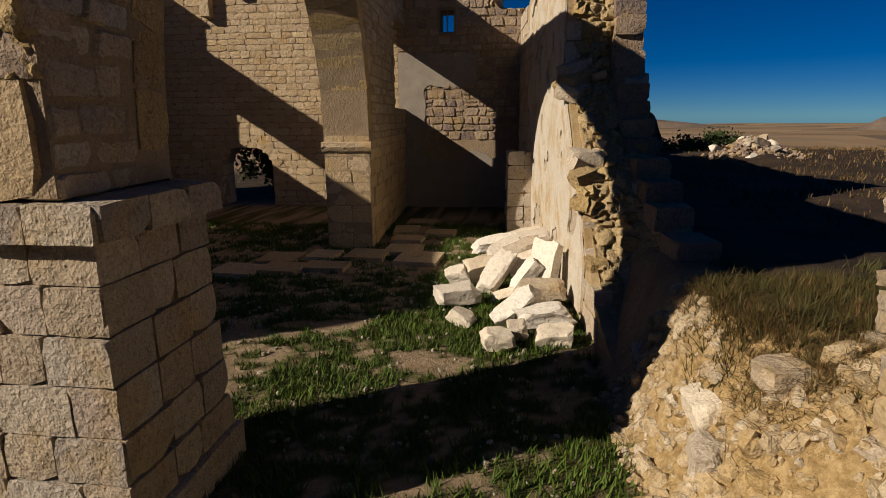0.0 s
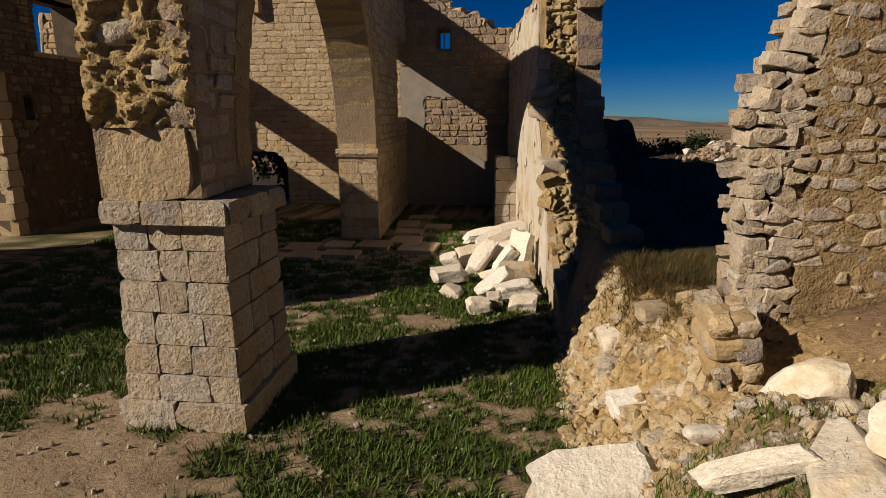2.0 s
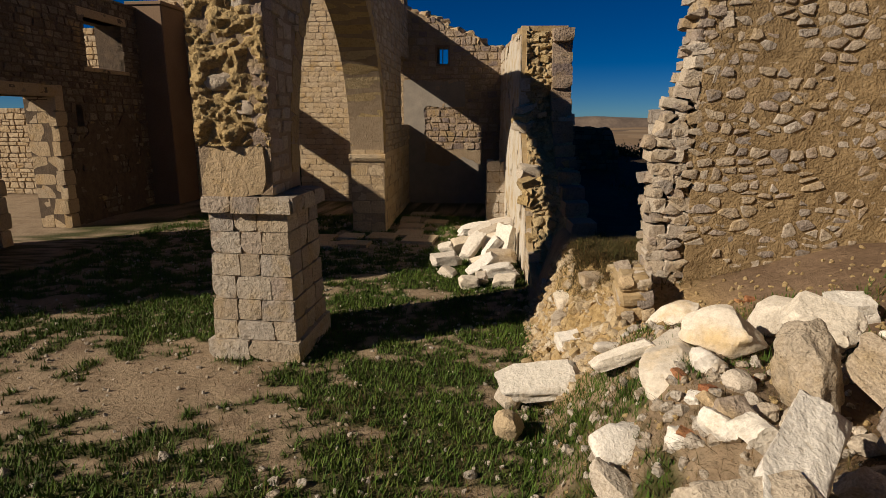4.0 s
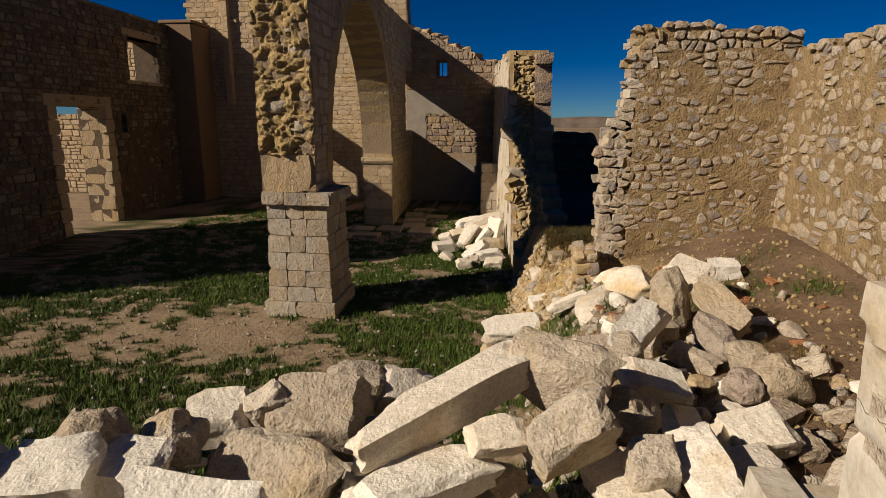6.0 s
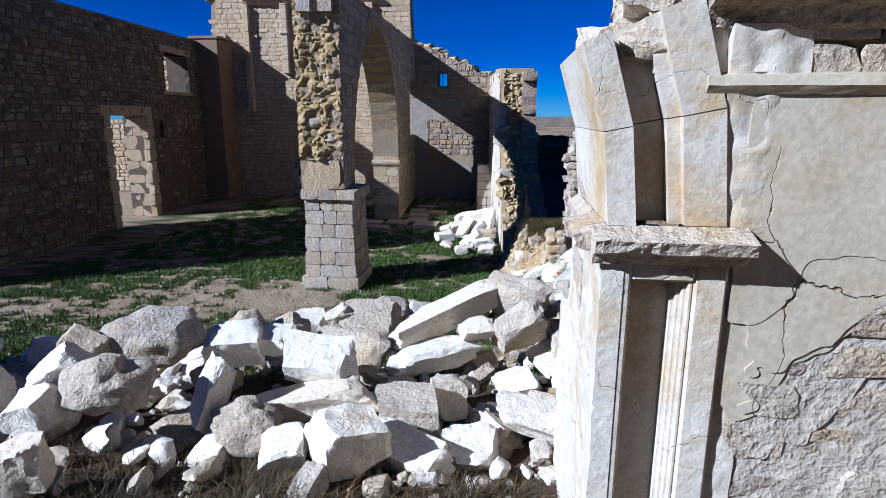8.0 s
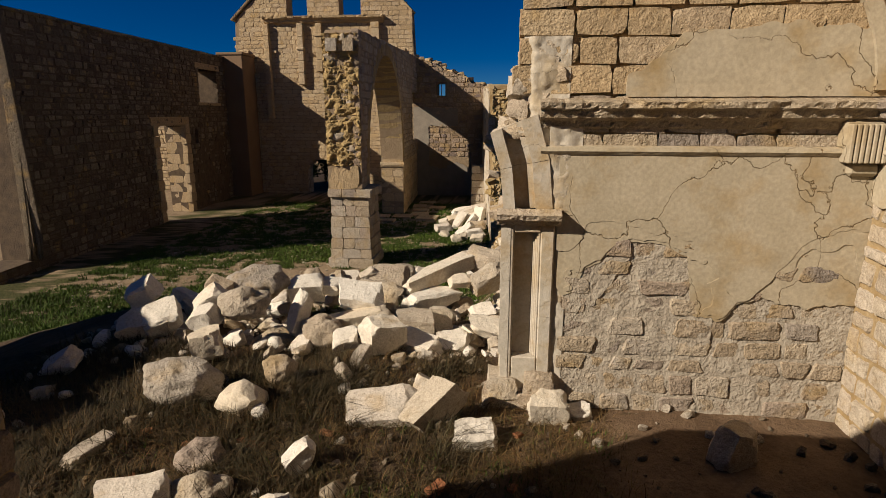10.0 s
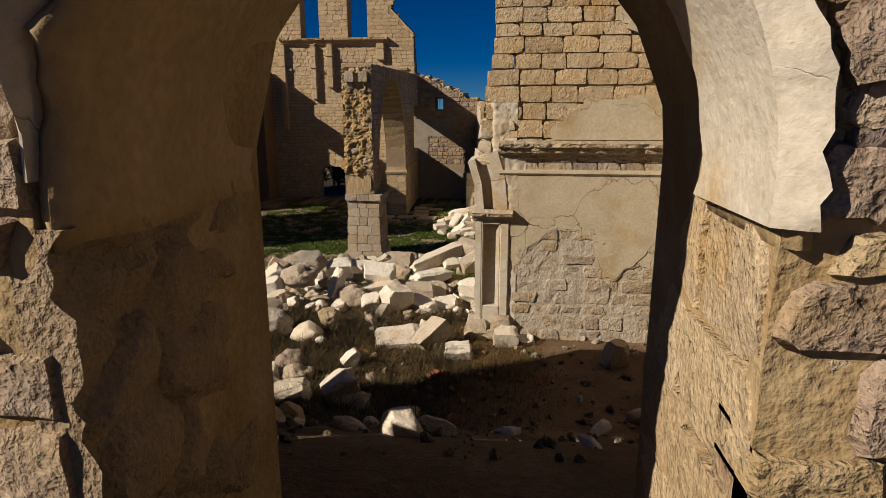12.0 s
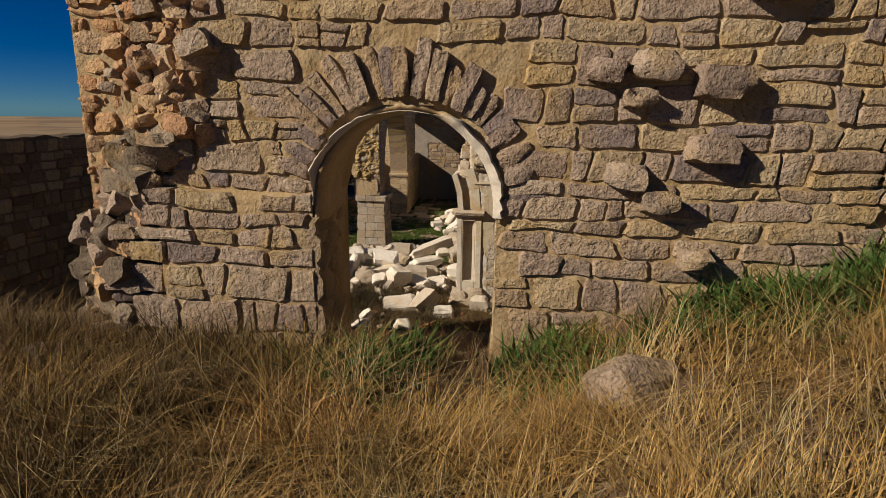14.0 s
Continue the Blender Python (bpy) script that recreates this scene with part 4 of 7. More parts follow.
def pillar():
    """The pillar of dressed blocks under the near springing."""
    ob = new("stone_pillar")
    ob.matrix_basis = pose(-3.38, 4.05, 0)
    tagged(ob, "square pillar of dressed limestone blocks with a moulded cap", "pillar")
    rows = [(0.0, 0.27, 0.10), (0.27, 0.52, 0.045), (0.52, 0.80, 0.03), (0.80, 1.10, 0.02), (1.10, 1.38, 0.01), (1.38, 1.66, 0.0), (1.66, 1.90, 0.0)]
    x0, x1, y0, y1 = -0.50, 0.50, -0.92, 0.17
    rnd = random.Random(3)
    bm = bmesh.new()
    box(bm, x0 + 0.03, x1 - 0.03, y0 + 0.03, y1 - 0.03, -0.2, 2.04, 0)
    part("core", bm, MORTAR_TAN, ob, "lime mortar core")
    meshes = stones_of("ash", "block")
    count = 0
    for z0, z1, g in rows:
        for face in ("front", "right", "left"):
            a, b = (x0 - g, x1 + g) if face == "front" else (y0 - g, y1 + g)
            n = 3 if z0 > 0 else 2
            cuts = [a] + sorted(a + (b - a) * (i + rnd.uniform(-0.22, 0.22)) / n for i in range(1, n)) + [b]
            for c, d in zip(cuts, cuts[1:]):
                st = new("block", meshes[count % len(meshes)])
                count += 1
                st.parent = ob
                s = (d - c - 0.010, 0.3, z1 - z0 - 0.010)
                u = (c + d) / 2
                out = rnd.uniform(-0.004, 0.012)
                if face == "front":
                    m = Matrix.Translation((u, y0 - g + 0.15 - out, (z0 + z1) / 2))
                elif face == "right":
                    m = Matrix.Translation((x1 + g - 0.15 + out, u, (z0 + z1) / 2)) @ pose(0, 0, 0, 0, 0, 90)
                else:
                    m = Matrix.Translation((x0 - g + 0.15 - out, u, (z0 + z1) / 2)) @ pose(0, 0, 0, 0, 0, -90)
                st.matrix_basis = m @ Matrix.Diagonal((*s, 1))
    # cap: a course that stands out, in pieces
    for face, a, b, n in (("front", x0 - 0.06, x1 + 0.07, 3), ("right", y0 - 0.06, y1 + 0.06, 3), ("left", y0, y1, 3)):
        for i in range(n):
            c, d = a + (b - a) * i / n, a + (b - a) * (i + 1) / n
            st = new("cap_stone", meshes[(i * 5 + 2) % len(meshes)])
            st.parent = ob
            if face == "front":
                m = Matrix.Translation(((c + d) / 2, y0 - 0.09 + 0.2, 2.0))
            elif face == "right":
                m = Matrix.Translation((x1 + 0.1 - 0.2, (c + d) / 2, 2.0)) @ pose(0, 0, 0, 0, 0, 90)
            else:
                m = Matrix.Translation((x0 - 0.07 + 0.2, (c + d) / 2, 2.0)) @ pose(0, 0, 0, 0, 0, -90)
            st.matrix_basis = m @ Matrix.Diagonal((d - c - 0.008, 0.4, 0.2, 1))
    # springer block and the courses beside it
    for nm, cx, cy, sx, sy, z0, z1, key in (("springer", -0.12, -0.745, 0.80, 0.46, 2.1, 2.7, "tan"),):
        st = new(nm, stones_of(key, "block")[5])
        st.parent = ob
        st.matrix_basis = Matrix.Translation((cx, cy, (z0 + z1) / 2)) @ Matrix.Diagonal((sx, sy, z1 - z0, 1))
    return ob


pillar()


# east wall of the nave, broken down towards the breach
def east_wall():
    fr = frame_at(-0.6, 17.0, 0, -85.7)
    L, T = 12.3, 1.0

    def top(u):
        if u < 7.35:
            return 5.15 - 0.03 * u + 0.1 * nz(u * 2.3, 9)
        pts = ((7.35, 4.9), (7.5, 4.75), (7.62, 3.3), (8.0, 2.7), (8.6, 2.1), (9.2, 1.6), (9.4, 1.15), (9.8, 0.7), (10.4, 0.35), (12.3, -0.2))
        for (a, x), (b, y) in zip(pts, pts[1:]):
            if u <= b:
                return x + (y - x) * (u - a) / (b - a) + 0.1 * nz(u * 4, 5)
        return 0.8

    w = wall("wall_east", fr, 7.3, T, top, lambda u: -0.3, [], MORTAR, "pale limestone side wall broken down to a ragged end", inset=0.012, step=0.07)
    wall("wall_east_leaf", fr @ Matrix.Translation((7.3, 0, 0)), L - 7.3, 0.16, lambda u: top(u + 7.3), lambda u: -0.3, [], MORTAR, "thin inner leaf of the broken side wall", inset=0.012, step=0.07)

    def end_at(z):
        pts = ((4.9, 7.35), (4.75, 7.5), (3.3, 7.62), (2.7, 8.0), (2.1, 8.6), (1.75, 9.3), (1.3, 10.2), (1.1, 11.2), (0.8, 12.2))
        for (a, x), (b, y) in zip(pts, pts[1:]):
            if z >= b:
                return x + (y - x) * min(1.0, max(0.0, (a - z) / (a - b)))
        return 12.2

    def inner_end(z):
        pts = ((4.9, 7.35), (4.75, 7.5), (3.3, 7.62), (2.7, 8.0), (2.1, 8.6), (1.6, 9.2), (1.15, 9.4), (0.7, 9.8), (0.35, 10.4), (0.0, 11.0))
        for (a, x), (b, y) in zip(pts, pts[1:]):
            if z >= b:
                return x + (y - x) * min(1.0, max(0.0, (a - z) / (a - b)))
        return 11.0

    def core_out(y, z):
        """How far the torn core reaches along the wall at a depth and height."""
        s = smooth(0.35, 1.0, y)
        lumps = 0.12 * nz(y * 2.4, z * 2.2, 71) + 0.09 * nz(y * 5.5, z * 5.5, 72) + 0.05 * nz(y * 13, z * 13, 73) - 0.08 * cells(y, z, 0.2, 74)
        return inner_end(z) * (1 - s) + min(end_at(z), 10.6) * s + 0.1 + lumps - 7.0

    rough_face("torn_core", w, side(7.0, 0, 90), 0.1, 1.0, 0.2, 4.8, core_out, MATS["ochre_far"], "torn core of ochre mortar and broken stone", 0.03, 0.0)
    for k in range(24):
        r = random.Random(4300 + k)
        y, z = r.uniform(0.16, 0.8), r.uniform(0.5, 4.5)
        ob = new("stone", stones_of("ochre" if k % 3 else "tan", "rubble")[k % 14])
        ob.parent = w
        ob.matrix_basis = Matrix.Translation((7.0 + core_out(y, z) - 0.06, y, z)) @ Euler((r.uniform(-0.5, 0.5), r.uniform(-0.5, 0.5), r.uniform(-0.6, 0.6))).to_matrix().to_4x4() @ Matrix.Diagonal((r.uniform(0.14, 0.26), r.uniform(0.12, 0.26), r.uniform(0.08, 0.18), 1))
    lay(w, ID, 0, L, 0, 5.3, "pale", "block", 0.33, 0.5, lambda u: top(u) - 0.05, [], 41, 300, (7, 2.5), 0.014, 0.015, 0.2, 0.7, 0.2)
    sheet("plaster", w, ID, 2.6, 9.6, 0.1, 5.0, lambda u, v: v < top(u) - 0.12 - 0.1 * abs(nz(u * 5, v * 5, 4)) and nz(u * 0.9, v * 1.2, 21) + 0.45 * nz(u * 3.5, v * 3.5, 22) < 0.24 + 0.1 * smooth(5.5, 7.5, u), PLASTER_PALE, "rough pale plaster on the side wall", 0.03, 0.05)
    # the torn end, stone by stone, and the quoins of its outer edge
    rnd = random.Random(42)
    meshes, blocks = stones_of("grey", "rubble"), stones_of("grey", "block")
    z = 0.7
    while z < 4.85:
        u = 7.52
        u = min(10.6, end_at(z))
        n = 4
        for i in (n - 1,):
            y = 0.08 + (T - 0.2) * (i + 0.5) / n
            last = True
            ob = new("quoin" if last else "stone", (blocks if last else meshes if i == 2 else stones_of("ochre", "rubble"))[rnd.randrange(14)])
            ob.parent = w
            s = (rnd.uniform(0.4, 0.6), 0.42, 0.26) if last else (rnd.uniform(0.3, 0.5), rnd.uniform(0.2, 0.3), rnd.uniform(0.16, 0.26))
            ob.matrix_basis = Matrix.Translation((u - 0.12 + rnd.uniform(-0.06, 0.1) + 0.08 * last, y + 0.06 * last, z)) @ Euler((rnd.uniform(-0.15, 0.15), rnd.uniform(-0.15, 0.15), rnd.uniform(-0.3, 0.3)) if not last else (0, 0, 0)).to_matrix().to_4x4() @ pose(0, 0, 0, 0, 0, 90) @ Matrix.Diagonal((s[1], s[0], s[2], 1))
        z += 0.235
    for i in range(26):
        u = rnd.uniform(7.7, 10.0)
        ob = new("stone", stones_of("ochre" if i % 3 else "pale", "rubble")[rnd.randrange(14)])
        ob.parent = w
        k = rnd.uniform(0.16, 0.4)
        ob.matrix_basis = Matrix.Translation((u, rnd.choice((rnd.uniform(0.02, 0.12), rnd.uniform(0.8, 0.95))), top(u) + 0.02)) @ Euler((rnd.uniform(-0.4, 0.4), rnd.uniform(-0.4, 0.4), rnd.uniform(0, 6))).to_matrix().to_4x4() @ Matrix.Diagonal((k, k * 0.8, k * 0.6, 1))
    return w


east_wall()


def stub_pier():
    ob = new("pier_stub")
    ob.matrix_basis = pose(-0.55, 13.6, 0, 0, 0, 4)
    tagged(ob, "broken pale stub of a plastered pier", "pier")
    rnd = random.Random(9)
    bm = bmesh.new()
    box(bm, -0.28, 0.3, -0.38, 0.4, -0.1, 1.7, 0.03)
    part("core", bm, MORTAR, ob, "crumbling lime core")
    ms = stones_of("pale", "block")
    z = 0.0
    i = 0
    while z < 1.75:
        h = 0.3
        for fx, fy, sx, sy in ((-0.16, -0.3, 0.36, 0.24), (0.18, -0.3, 0.32, 0.24), (-0.24, 0.08, 0.2, 0.5), (0.2, 0.2, 0.3, 0.4)):
            st = new("block", ms[i % 14])
            i += 1
            st.parent = ob
            st.matrix_basis = Matrix.Translation((fx, fy, z + h / 2)) @ pose(0, 0, 0, 0, 0, rnd.uniform(-4, 4)) @ Matrix.Diagonal((sx, sy, h - 0.012, 1))
        z += h
    return ob


stub_pier()


# wall south of the breach and the wall that returns from it
def breach_wall():
    fr = frame_at(1.3, 3.6, 0, 0)
    L, T = 2.95, 0.7
    top = lambda u: 4.45 + 0.22 * smooth(0.1, 0.6, u) - 0.1 * smooth(1.6, 2.9, u) + 0.07 * nz(u * 3, 3) + 0.05 * nz(u * 9, 1)
    lf = lambda v: 0.17 + 0.14 * nz(v * 1.6, 4) + 0.08 * nz(v * 6, 2) + 0.34 * smooth(2.7, 3.9, v) - 0.12 * smooth(1.4, 0.6, v)
    w = wall("wall_breach", fr @ Matrix.Translation((0.6, 0, 0)), L - 0.6, T, lambda u: top(u + 0.6) - 0.06, lambda u: 0.2, [], MORTAR_BROWN, "thick rubble-stone wall with a ragged broken edge", inset=0.04)
    sh = Matrix.Translation((-0.6, 0, 0))
    rough_face("mortar", w, sh, 0.62, L, 0.5, 4.3, lambda u, v: 0.006 + 0.02 * nz(u * 2.2, v * 2.2, 3) + 0.012 * nz(u * 7, v * 7, 5) + 0.007 * nz(u * 19, v * 19, 6), MORTAR_BROWN, "crumbling ochre mortar between the stones", 0.03)
    rubble(w, sh, 0, L, 0.45, 4.8, "ash", 0.13, 0.2, top, [], 51, 300, (0.9, 2.4), 0.036, 0.032, 0.2, 0.38, left=lf, skip=lambda u, v, r: r.random() < 0.04 + 0.16 * smooth(1.6, 0.8, v), merge=0.1, split=0.34, tilt=0.1, bulge=0.4)
    rnd = random.Random(52)
    ms = stones_of("ash", "rubble")
    rough_face("rubble_core", w, sh @ side(0.62, 0.7, -90), 0.0, 0.66, 0.6, 4.4, lambda u, v: 0.32 - lf(v) + 0.05 * nz(u * 3, v * 3, 7) + 0.03 * nz(u * 9, v * 9, 8), MORTAR_BROWN, "torn ochre mortar core", 0.05, 0.1)
    z = 0.5
    while z < 4.5:
        for k in range(6):
            big = k % 3 == 0 and rnd.random() < 0.6
            ob = new("stone", (stones_of("pale", "block") if big else ms)[rnd.randrange(14)])
            ob.parent = w
            s = rnd.uniform(0.09, 0.15) * (1.2 if big else 1)
            ob.matrix_basis = sh @ Matrix.Translation((lf(z) + 0.10 + rnd.uniform(-0.06, 0.05) + 0.2 * (k // 3), 0.12 + 0.2 * (k % 3), z)) @ Euler((rnd.uniform(-0.2, 0.2), rnd.uniform(-0.2, 0.2), rnd.uniform(-0.3, 0.3))).to_matrix().to_4x4() @ Matrix.Diagonal((rnd.uniform(0.12, 0.2) * (1.45 if big else 1), 0.24, s, 1))
        z += 0.15
    # a leaning lump of the wall's foot, cracked away from it
    lump = new("masonry_lump")
    lump.matrix_basis = pose(1.30, 3.26, 0.33, 4, -5, 0)
    tagged(lump, "leaning lump of masonry cracked away from the wall", "masonry")
    r = random.Random(58)
    z = 0.0
    k = 0
    while z < 0.92:
        hz = r.uniform(0.10, 0.22)
        wide = 0.46 - 0.12 * z
        cut = r.uniform(0.35, 0.65)
        for lo, hi in ((-0.5, cut - 0.5), (cut - 0.5, 0.5)):
            for yy in (-0.2, 0.06):
                st = new("stone", stones_of(("ash", "pale", "tan")[k % 3], "rubble")[k % 14])
                st.parent = lump
                st.matrix_basis = pose((lo + hi) / 2 * wide + r.uniform(-0.03, 0.03), yy + r.uniform(-0.03, 0.03), z + hz / 2, r.uniform(-12, 12), r.uniform(-10, 10), r.uniform(-14, 14)) @ Matrix.Diagonal(((hi - lo) * wide * r.uniform(0.62, 1.0), r.uniform(0.22, 0.3), hz * r.uniform(0.6, 0.92), 1))
                k += 1
        z += hz
    bm = bmesh.new()
    for n in range(6):
        box(bm, -0.23 + 0.012 * n, 0.23 - 0.012 * n, -0.31, 0.2, -0.1 + 0.18 * n, 0.1 + 0.18 * n, 0.04)
    bmesh.ops.subdivide_edges(bm, edges=bm.edges[:], cuts=2, use_grid_fill=True)
    for v in bm.verts:
        v.co += 0.025 * Vector((nz(v.co.z * 9, v.co.y * 9, 3), nz(v.co.x * 9, v.co.z * 9, 5), nz(v.co.x * 8, v.co.y * 8, 7)))
    part("core", bm, MORTAR, lump, "ochre lime core")
    fr2 = frame_at(4.15, 3.6, 0, -90)
    top2 = lambda u: 4.3 + 0.1 * nz(u * 1.2, 6) + 0.08 * nz(u * 5, 3) + 0.9 * smooth(5.5, 8.8, u)
    w2 = wall("wall_return", fr2, 9.0, 0.6, top2, lambda u: 0.6, [], MORTAR_BROWN, "sunlit rubble-stone boundary wall", inset=0.04)
    rough_face("mortar", w2, ID, 0.0, 5.0, 0.9, 4.1, lambda u, v: 0.006 + 0.02 * nz(u * 2.2, v * 2.2, 13) + 0.012 * nz(u * 7, v * 7, 15), MORTAR_BROWN, "crumbling ochre mortar between the stones", 0.05)
    rubble(w2, ID, 0, 9.0, 1.0, 5.3, "ash", 0.16, 0.2, top2, [], 53, 300, (1.2, 3), 0.036, 0.034, 0.18, 0.36, skip=lambda u, v, r: r.random() < 0.1, split=0.2, tilt=0.1, bulge=0.5)


breach_wall()


# chapel wall: panelled pilaster, broken arch, cornice and flaking plaster
def chapel():
    fr = frame_at(0.56, -5.9, 0, 0)
    L, T = 3.35, 0.75

    def top(u):
        return 5.2 + 1.2 * smooth(0.1, 0.4, u) + 0.15 * nz(u * 3, 5)

    lf = lambda v: (0.0 if v < 3.3 else 0.18 * smooth(3.6, 4.6, v) + 0.12 * smooth(4.6, 5.6, v) + 0.07 * nz(v * 5, 3))
    w = wall("wall_chapel", fr @ Matrix.Translation((0.6, 0, 0)), L - 0.6, T, lambda u: top(u + 0.6) - 0.05, lambda u: 0.6, [], MORTAR, "chapel wall with flaking cream plaster over coursed blocks", inset=0.045)
    sh = Matrix.Translation((-0.6, 0, 0))
    rough_face("mortar", w, sh, 0.64, L, 1.0, 2.95, lambda u, v: 0.002 + 0.014 * nz(u * 2.2, v * 2.2, 3) + 0.01 * nz(u * 8, v * 8, 5) + 0.006 * nz(u * 21, v * 21, 5), ROUGHCAST, "lime mortar between the blocks", 0.03)
    coursed(w, sh, 0.62, L, 0.9, 2.95, "ash", 0.2, 0.34, None, [], 61, 200, (1.5, 2), 0.03, 0.022, 0.16, 0.26, split=0.06, tilt=0.04, bulge=0.2)
    lay(w, sh, 0.0, L, 4.2, 6.4, "tan", "block", 0.22, 0.42, top, [], 62, 200, (1.0, 4.6), 0.014, 0.012, 0.3, 0.8, 0.2, left=lf)
    lay(w, sh, 0.62, L, 2.95, 4.2, "ash", "block", 0.22, 0.4, None, [], 63, 100, (1.5, 3.4), 0.012, 0.005, 0.15, 0.5, 0.2)

    def edge(u):
        pts = ((0.55, 2.45), (0.68, 2.3), (0.95, 2.62), (1.25, 2.86), (1.6, 2.84), (1.8, 2.72), (1.92, 2.16), (2.15, 2.10), (2.35, 2.3), (2.6, 2.34), (2.75, 2.28), (3.4, 2.3))
        for (a, x), (b, y) in zip(pts, pts[1:]):
            if u <= b:
                break
        t = smooth(a, b, u)
        return x + (y - x) * t + 0.05 * nz(u * 7, 2) + 0.025 * nz(u * 19, 5)

    def coat(u):
        return 3.0 + 0.22 * nz(u * 1.5, 21) + 0.08 * nz(u * 4.5, 22) + 0.02 * nz(u * 15, 23) - 0.62 * math.exp(-((u - 2.35) / 0.42) ** 2) - 0.25 * smooth(0.95, 0.7, u)

    sheet("plaster", w, sh, 0.58, L, 2.0, 3.72, lambda u, v: v > edge(u), PLASTER, "flaking cream plaster", 0.02, 0.013)
    sheet("plaster", w, sh, 0.60, L, 2.0, 3.72, lambda u, v: v > max(coat(u + 0.05 * nz(u * 5, v * 5, 3)), edge(u) + 0.02), PLASTER, "top coat of cream plaster with torn edges", 0.032, 0.013)
    sheet("plaster", w, sh, 0.62, L, 2.0, 3.70, lambda u, v: v > edge(u) + 0.03 and nz(u * 1.5, v * 1.5, 51) + 0.3 * nz(u * 4, v * 4, 52) + 0.08 * nz(u * 14, v * 14, 53) > 0.02, PLASTER, "flaking skim coat", 0.028, 0.014)
    sheet("plaster", w, sh, 1.15, L, 4.18, 5.1, lambda u, v: v < 4.75 + 0.5 * nz(u * 1.4, 12) - 0.3 * smooth(1.8, 1.2, u) + 0.05 * nz(u * 8, v * 8), PLASTER, "remains of cream plaster", 0.02, 0.018)
    sheet("render_patch", w, sh, 0.66, 2.1, 1.75, 2.7, lambda u, v: v < edge(u) and v > edge(u) - 0.26 + 0.3 * nz(u * 2.5, 14) + 0.1 * nz(u * 9, v * 9, 3), ROUGHCAST, "rough pale undercoat", 0.012, 0.014)
    # cornice, a bead below it, its return along the side wall
    prof = [(0, 3.90), (0.04, 3.92), (0.06, 3.97), (0.13, 4.0), (0.15, 4.06), (0.2, 4.08), (0.21, 4.13), (0, 4.17)]
    bead = [(0, 3.66), (0.045, 3.67), (0.07, 3.70), (0.06, 3.735), (0, 3.75)]
    profile_bar("cornice", w, sh @ Matrix.Translation((0.40, 0, 0)), L - 0.40, prof, MATS["ash"], "chipped grey moulded cornice", 3, 0.03, 0.035)
    profile_bar("bead_moulding", w, sh @ Matrix.Translation((0.42, 0, 0)), L - 0.42, bead, PLASTER, "cream plaster bead", 4, 0.006)
    bm = bmesh.new()
    box(bm, 0.34, 0.62, 0.12, 0.74, 3.5, 4.9, 0.02)
    bmesh.ops.transform(bm, matrix=sh, verts=bm.verts[:])
    part("core", bm, MORTAR, w)
    # pilaster with its sunk panel
    bm = bmesh.new()
    box(bm, 0.09, 0.2, -0.06, 0.6, 1.15, 3.05, 0.012)
    box(bm, 0.10, 0.4, 0.6, 1.44, 0.9, 2.42, 0.02)
    box(bm, 0.10, 0.4, 0.6, 1.08, 2.42, 3.9, 0.03)
    box(bm, 0.45, 0.58, -0.05, 0.3, 1.5, 3.05, 0.012)
    box(bm, 0.2, 0.45, 0.07, 0.6, 1.15, 3.05, 0)
    box(bm, 0.2, 0.45, -0.055, 0.3, 2.93, 3.05, 0.01)
    box(bm, 0.2, 0.45, -0.055, 0.3, 1.25, 1.66, 0.01)
    bmesh.ops.transform(bm, matrix=sh, verts=bm.verts[:])
    part("pilaster", bm, PLASTER_PALE, w, "cream plastered pilaster with a sunk panel")
    bm = bmesh.new()
    for k in range(4):
        box(bm, 0.385 + 0.015 * k, 0.45, 0.05 - 0.03 * k, 0.08, 1.66, 2.93, 0.006)
    bmesh.ops.transform(bm, matrix=sh, verts=bm.verts[:])
    part("panel_moulding", bm, PLASTER_PALE, w)
    rr = random.Random(4)

    def worn(u, v):
        d = 0.012 + 0.014 * nz(u * 1.7, v * 1.7, 4) + 0.006 * nz(u * 7, v * 7, 6) + 0.003 * nz(u * 21, v * 21, 6)
        for jz, a, b in ((1.58, 0.0, 1.36), (2.02, 0.0, 1.36), (2.47, 0.5, 1.36), (2.74, 0.0, 0.9)):
            if a <= u <= b:
                d -= 0.016 * math.exp(-((v - jz - 0.02 * nz(u * 3, jz)) / 0.012) ** 2)
        for ju, a, b in ((0.62, 1.58, 2.02), (0.9, 2.02, 2.74), (0.4, 1.0, 1.58)):
            if a <= v <= b:
                d -= 0.014 * math.exp(-((u - ju - 0.015 * nz(v * 4, ju)) / 0.010) ** 2)
        k = nz(u * 2.1, v * 1.6, 9) + 0.4 * nz(u * 8, v * 8, 3)
        return d - 0.02 * smooth(0.22, 0.26, k)

    rough_face("reveal", w, sh @ side(0.085, 1.45, -90), 0.0, 1.515, 0.95, 2.44, worn, PLASTER_PALE, "pale stained plaster over the blocks of the reveal", 0.016)
    rough_face("reveal", w, sh @ side(0.085, 1.1, -90), 0.0, 1.165, 2.44, 3.03, lambda u, v: worn(u + 0.3, v), PLASTER_PALE, "pale stained plaster over the blocks of the reveal", 0.016)
    lay(w, sh @ side(0.10, 1.08, -90), 0.0, 0.5, 2.0, 3.0, "pale", "block", 0.5, 0.62, seed=66, depth=0.12, proud=0.03, joint=0.03, vary=0.3, skip=lambda u, v, r: r.random() < 0.35)
    lay(w, sh @ side(0.09, 1.06, -90), 0.0, 0.6, 3.16, 3.7, "ash", "rubble", 0.26, 0.4, seed=67, depth=0.1, proud=0.03, joint=0.01, vary=0.3)
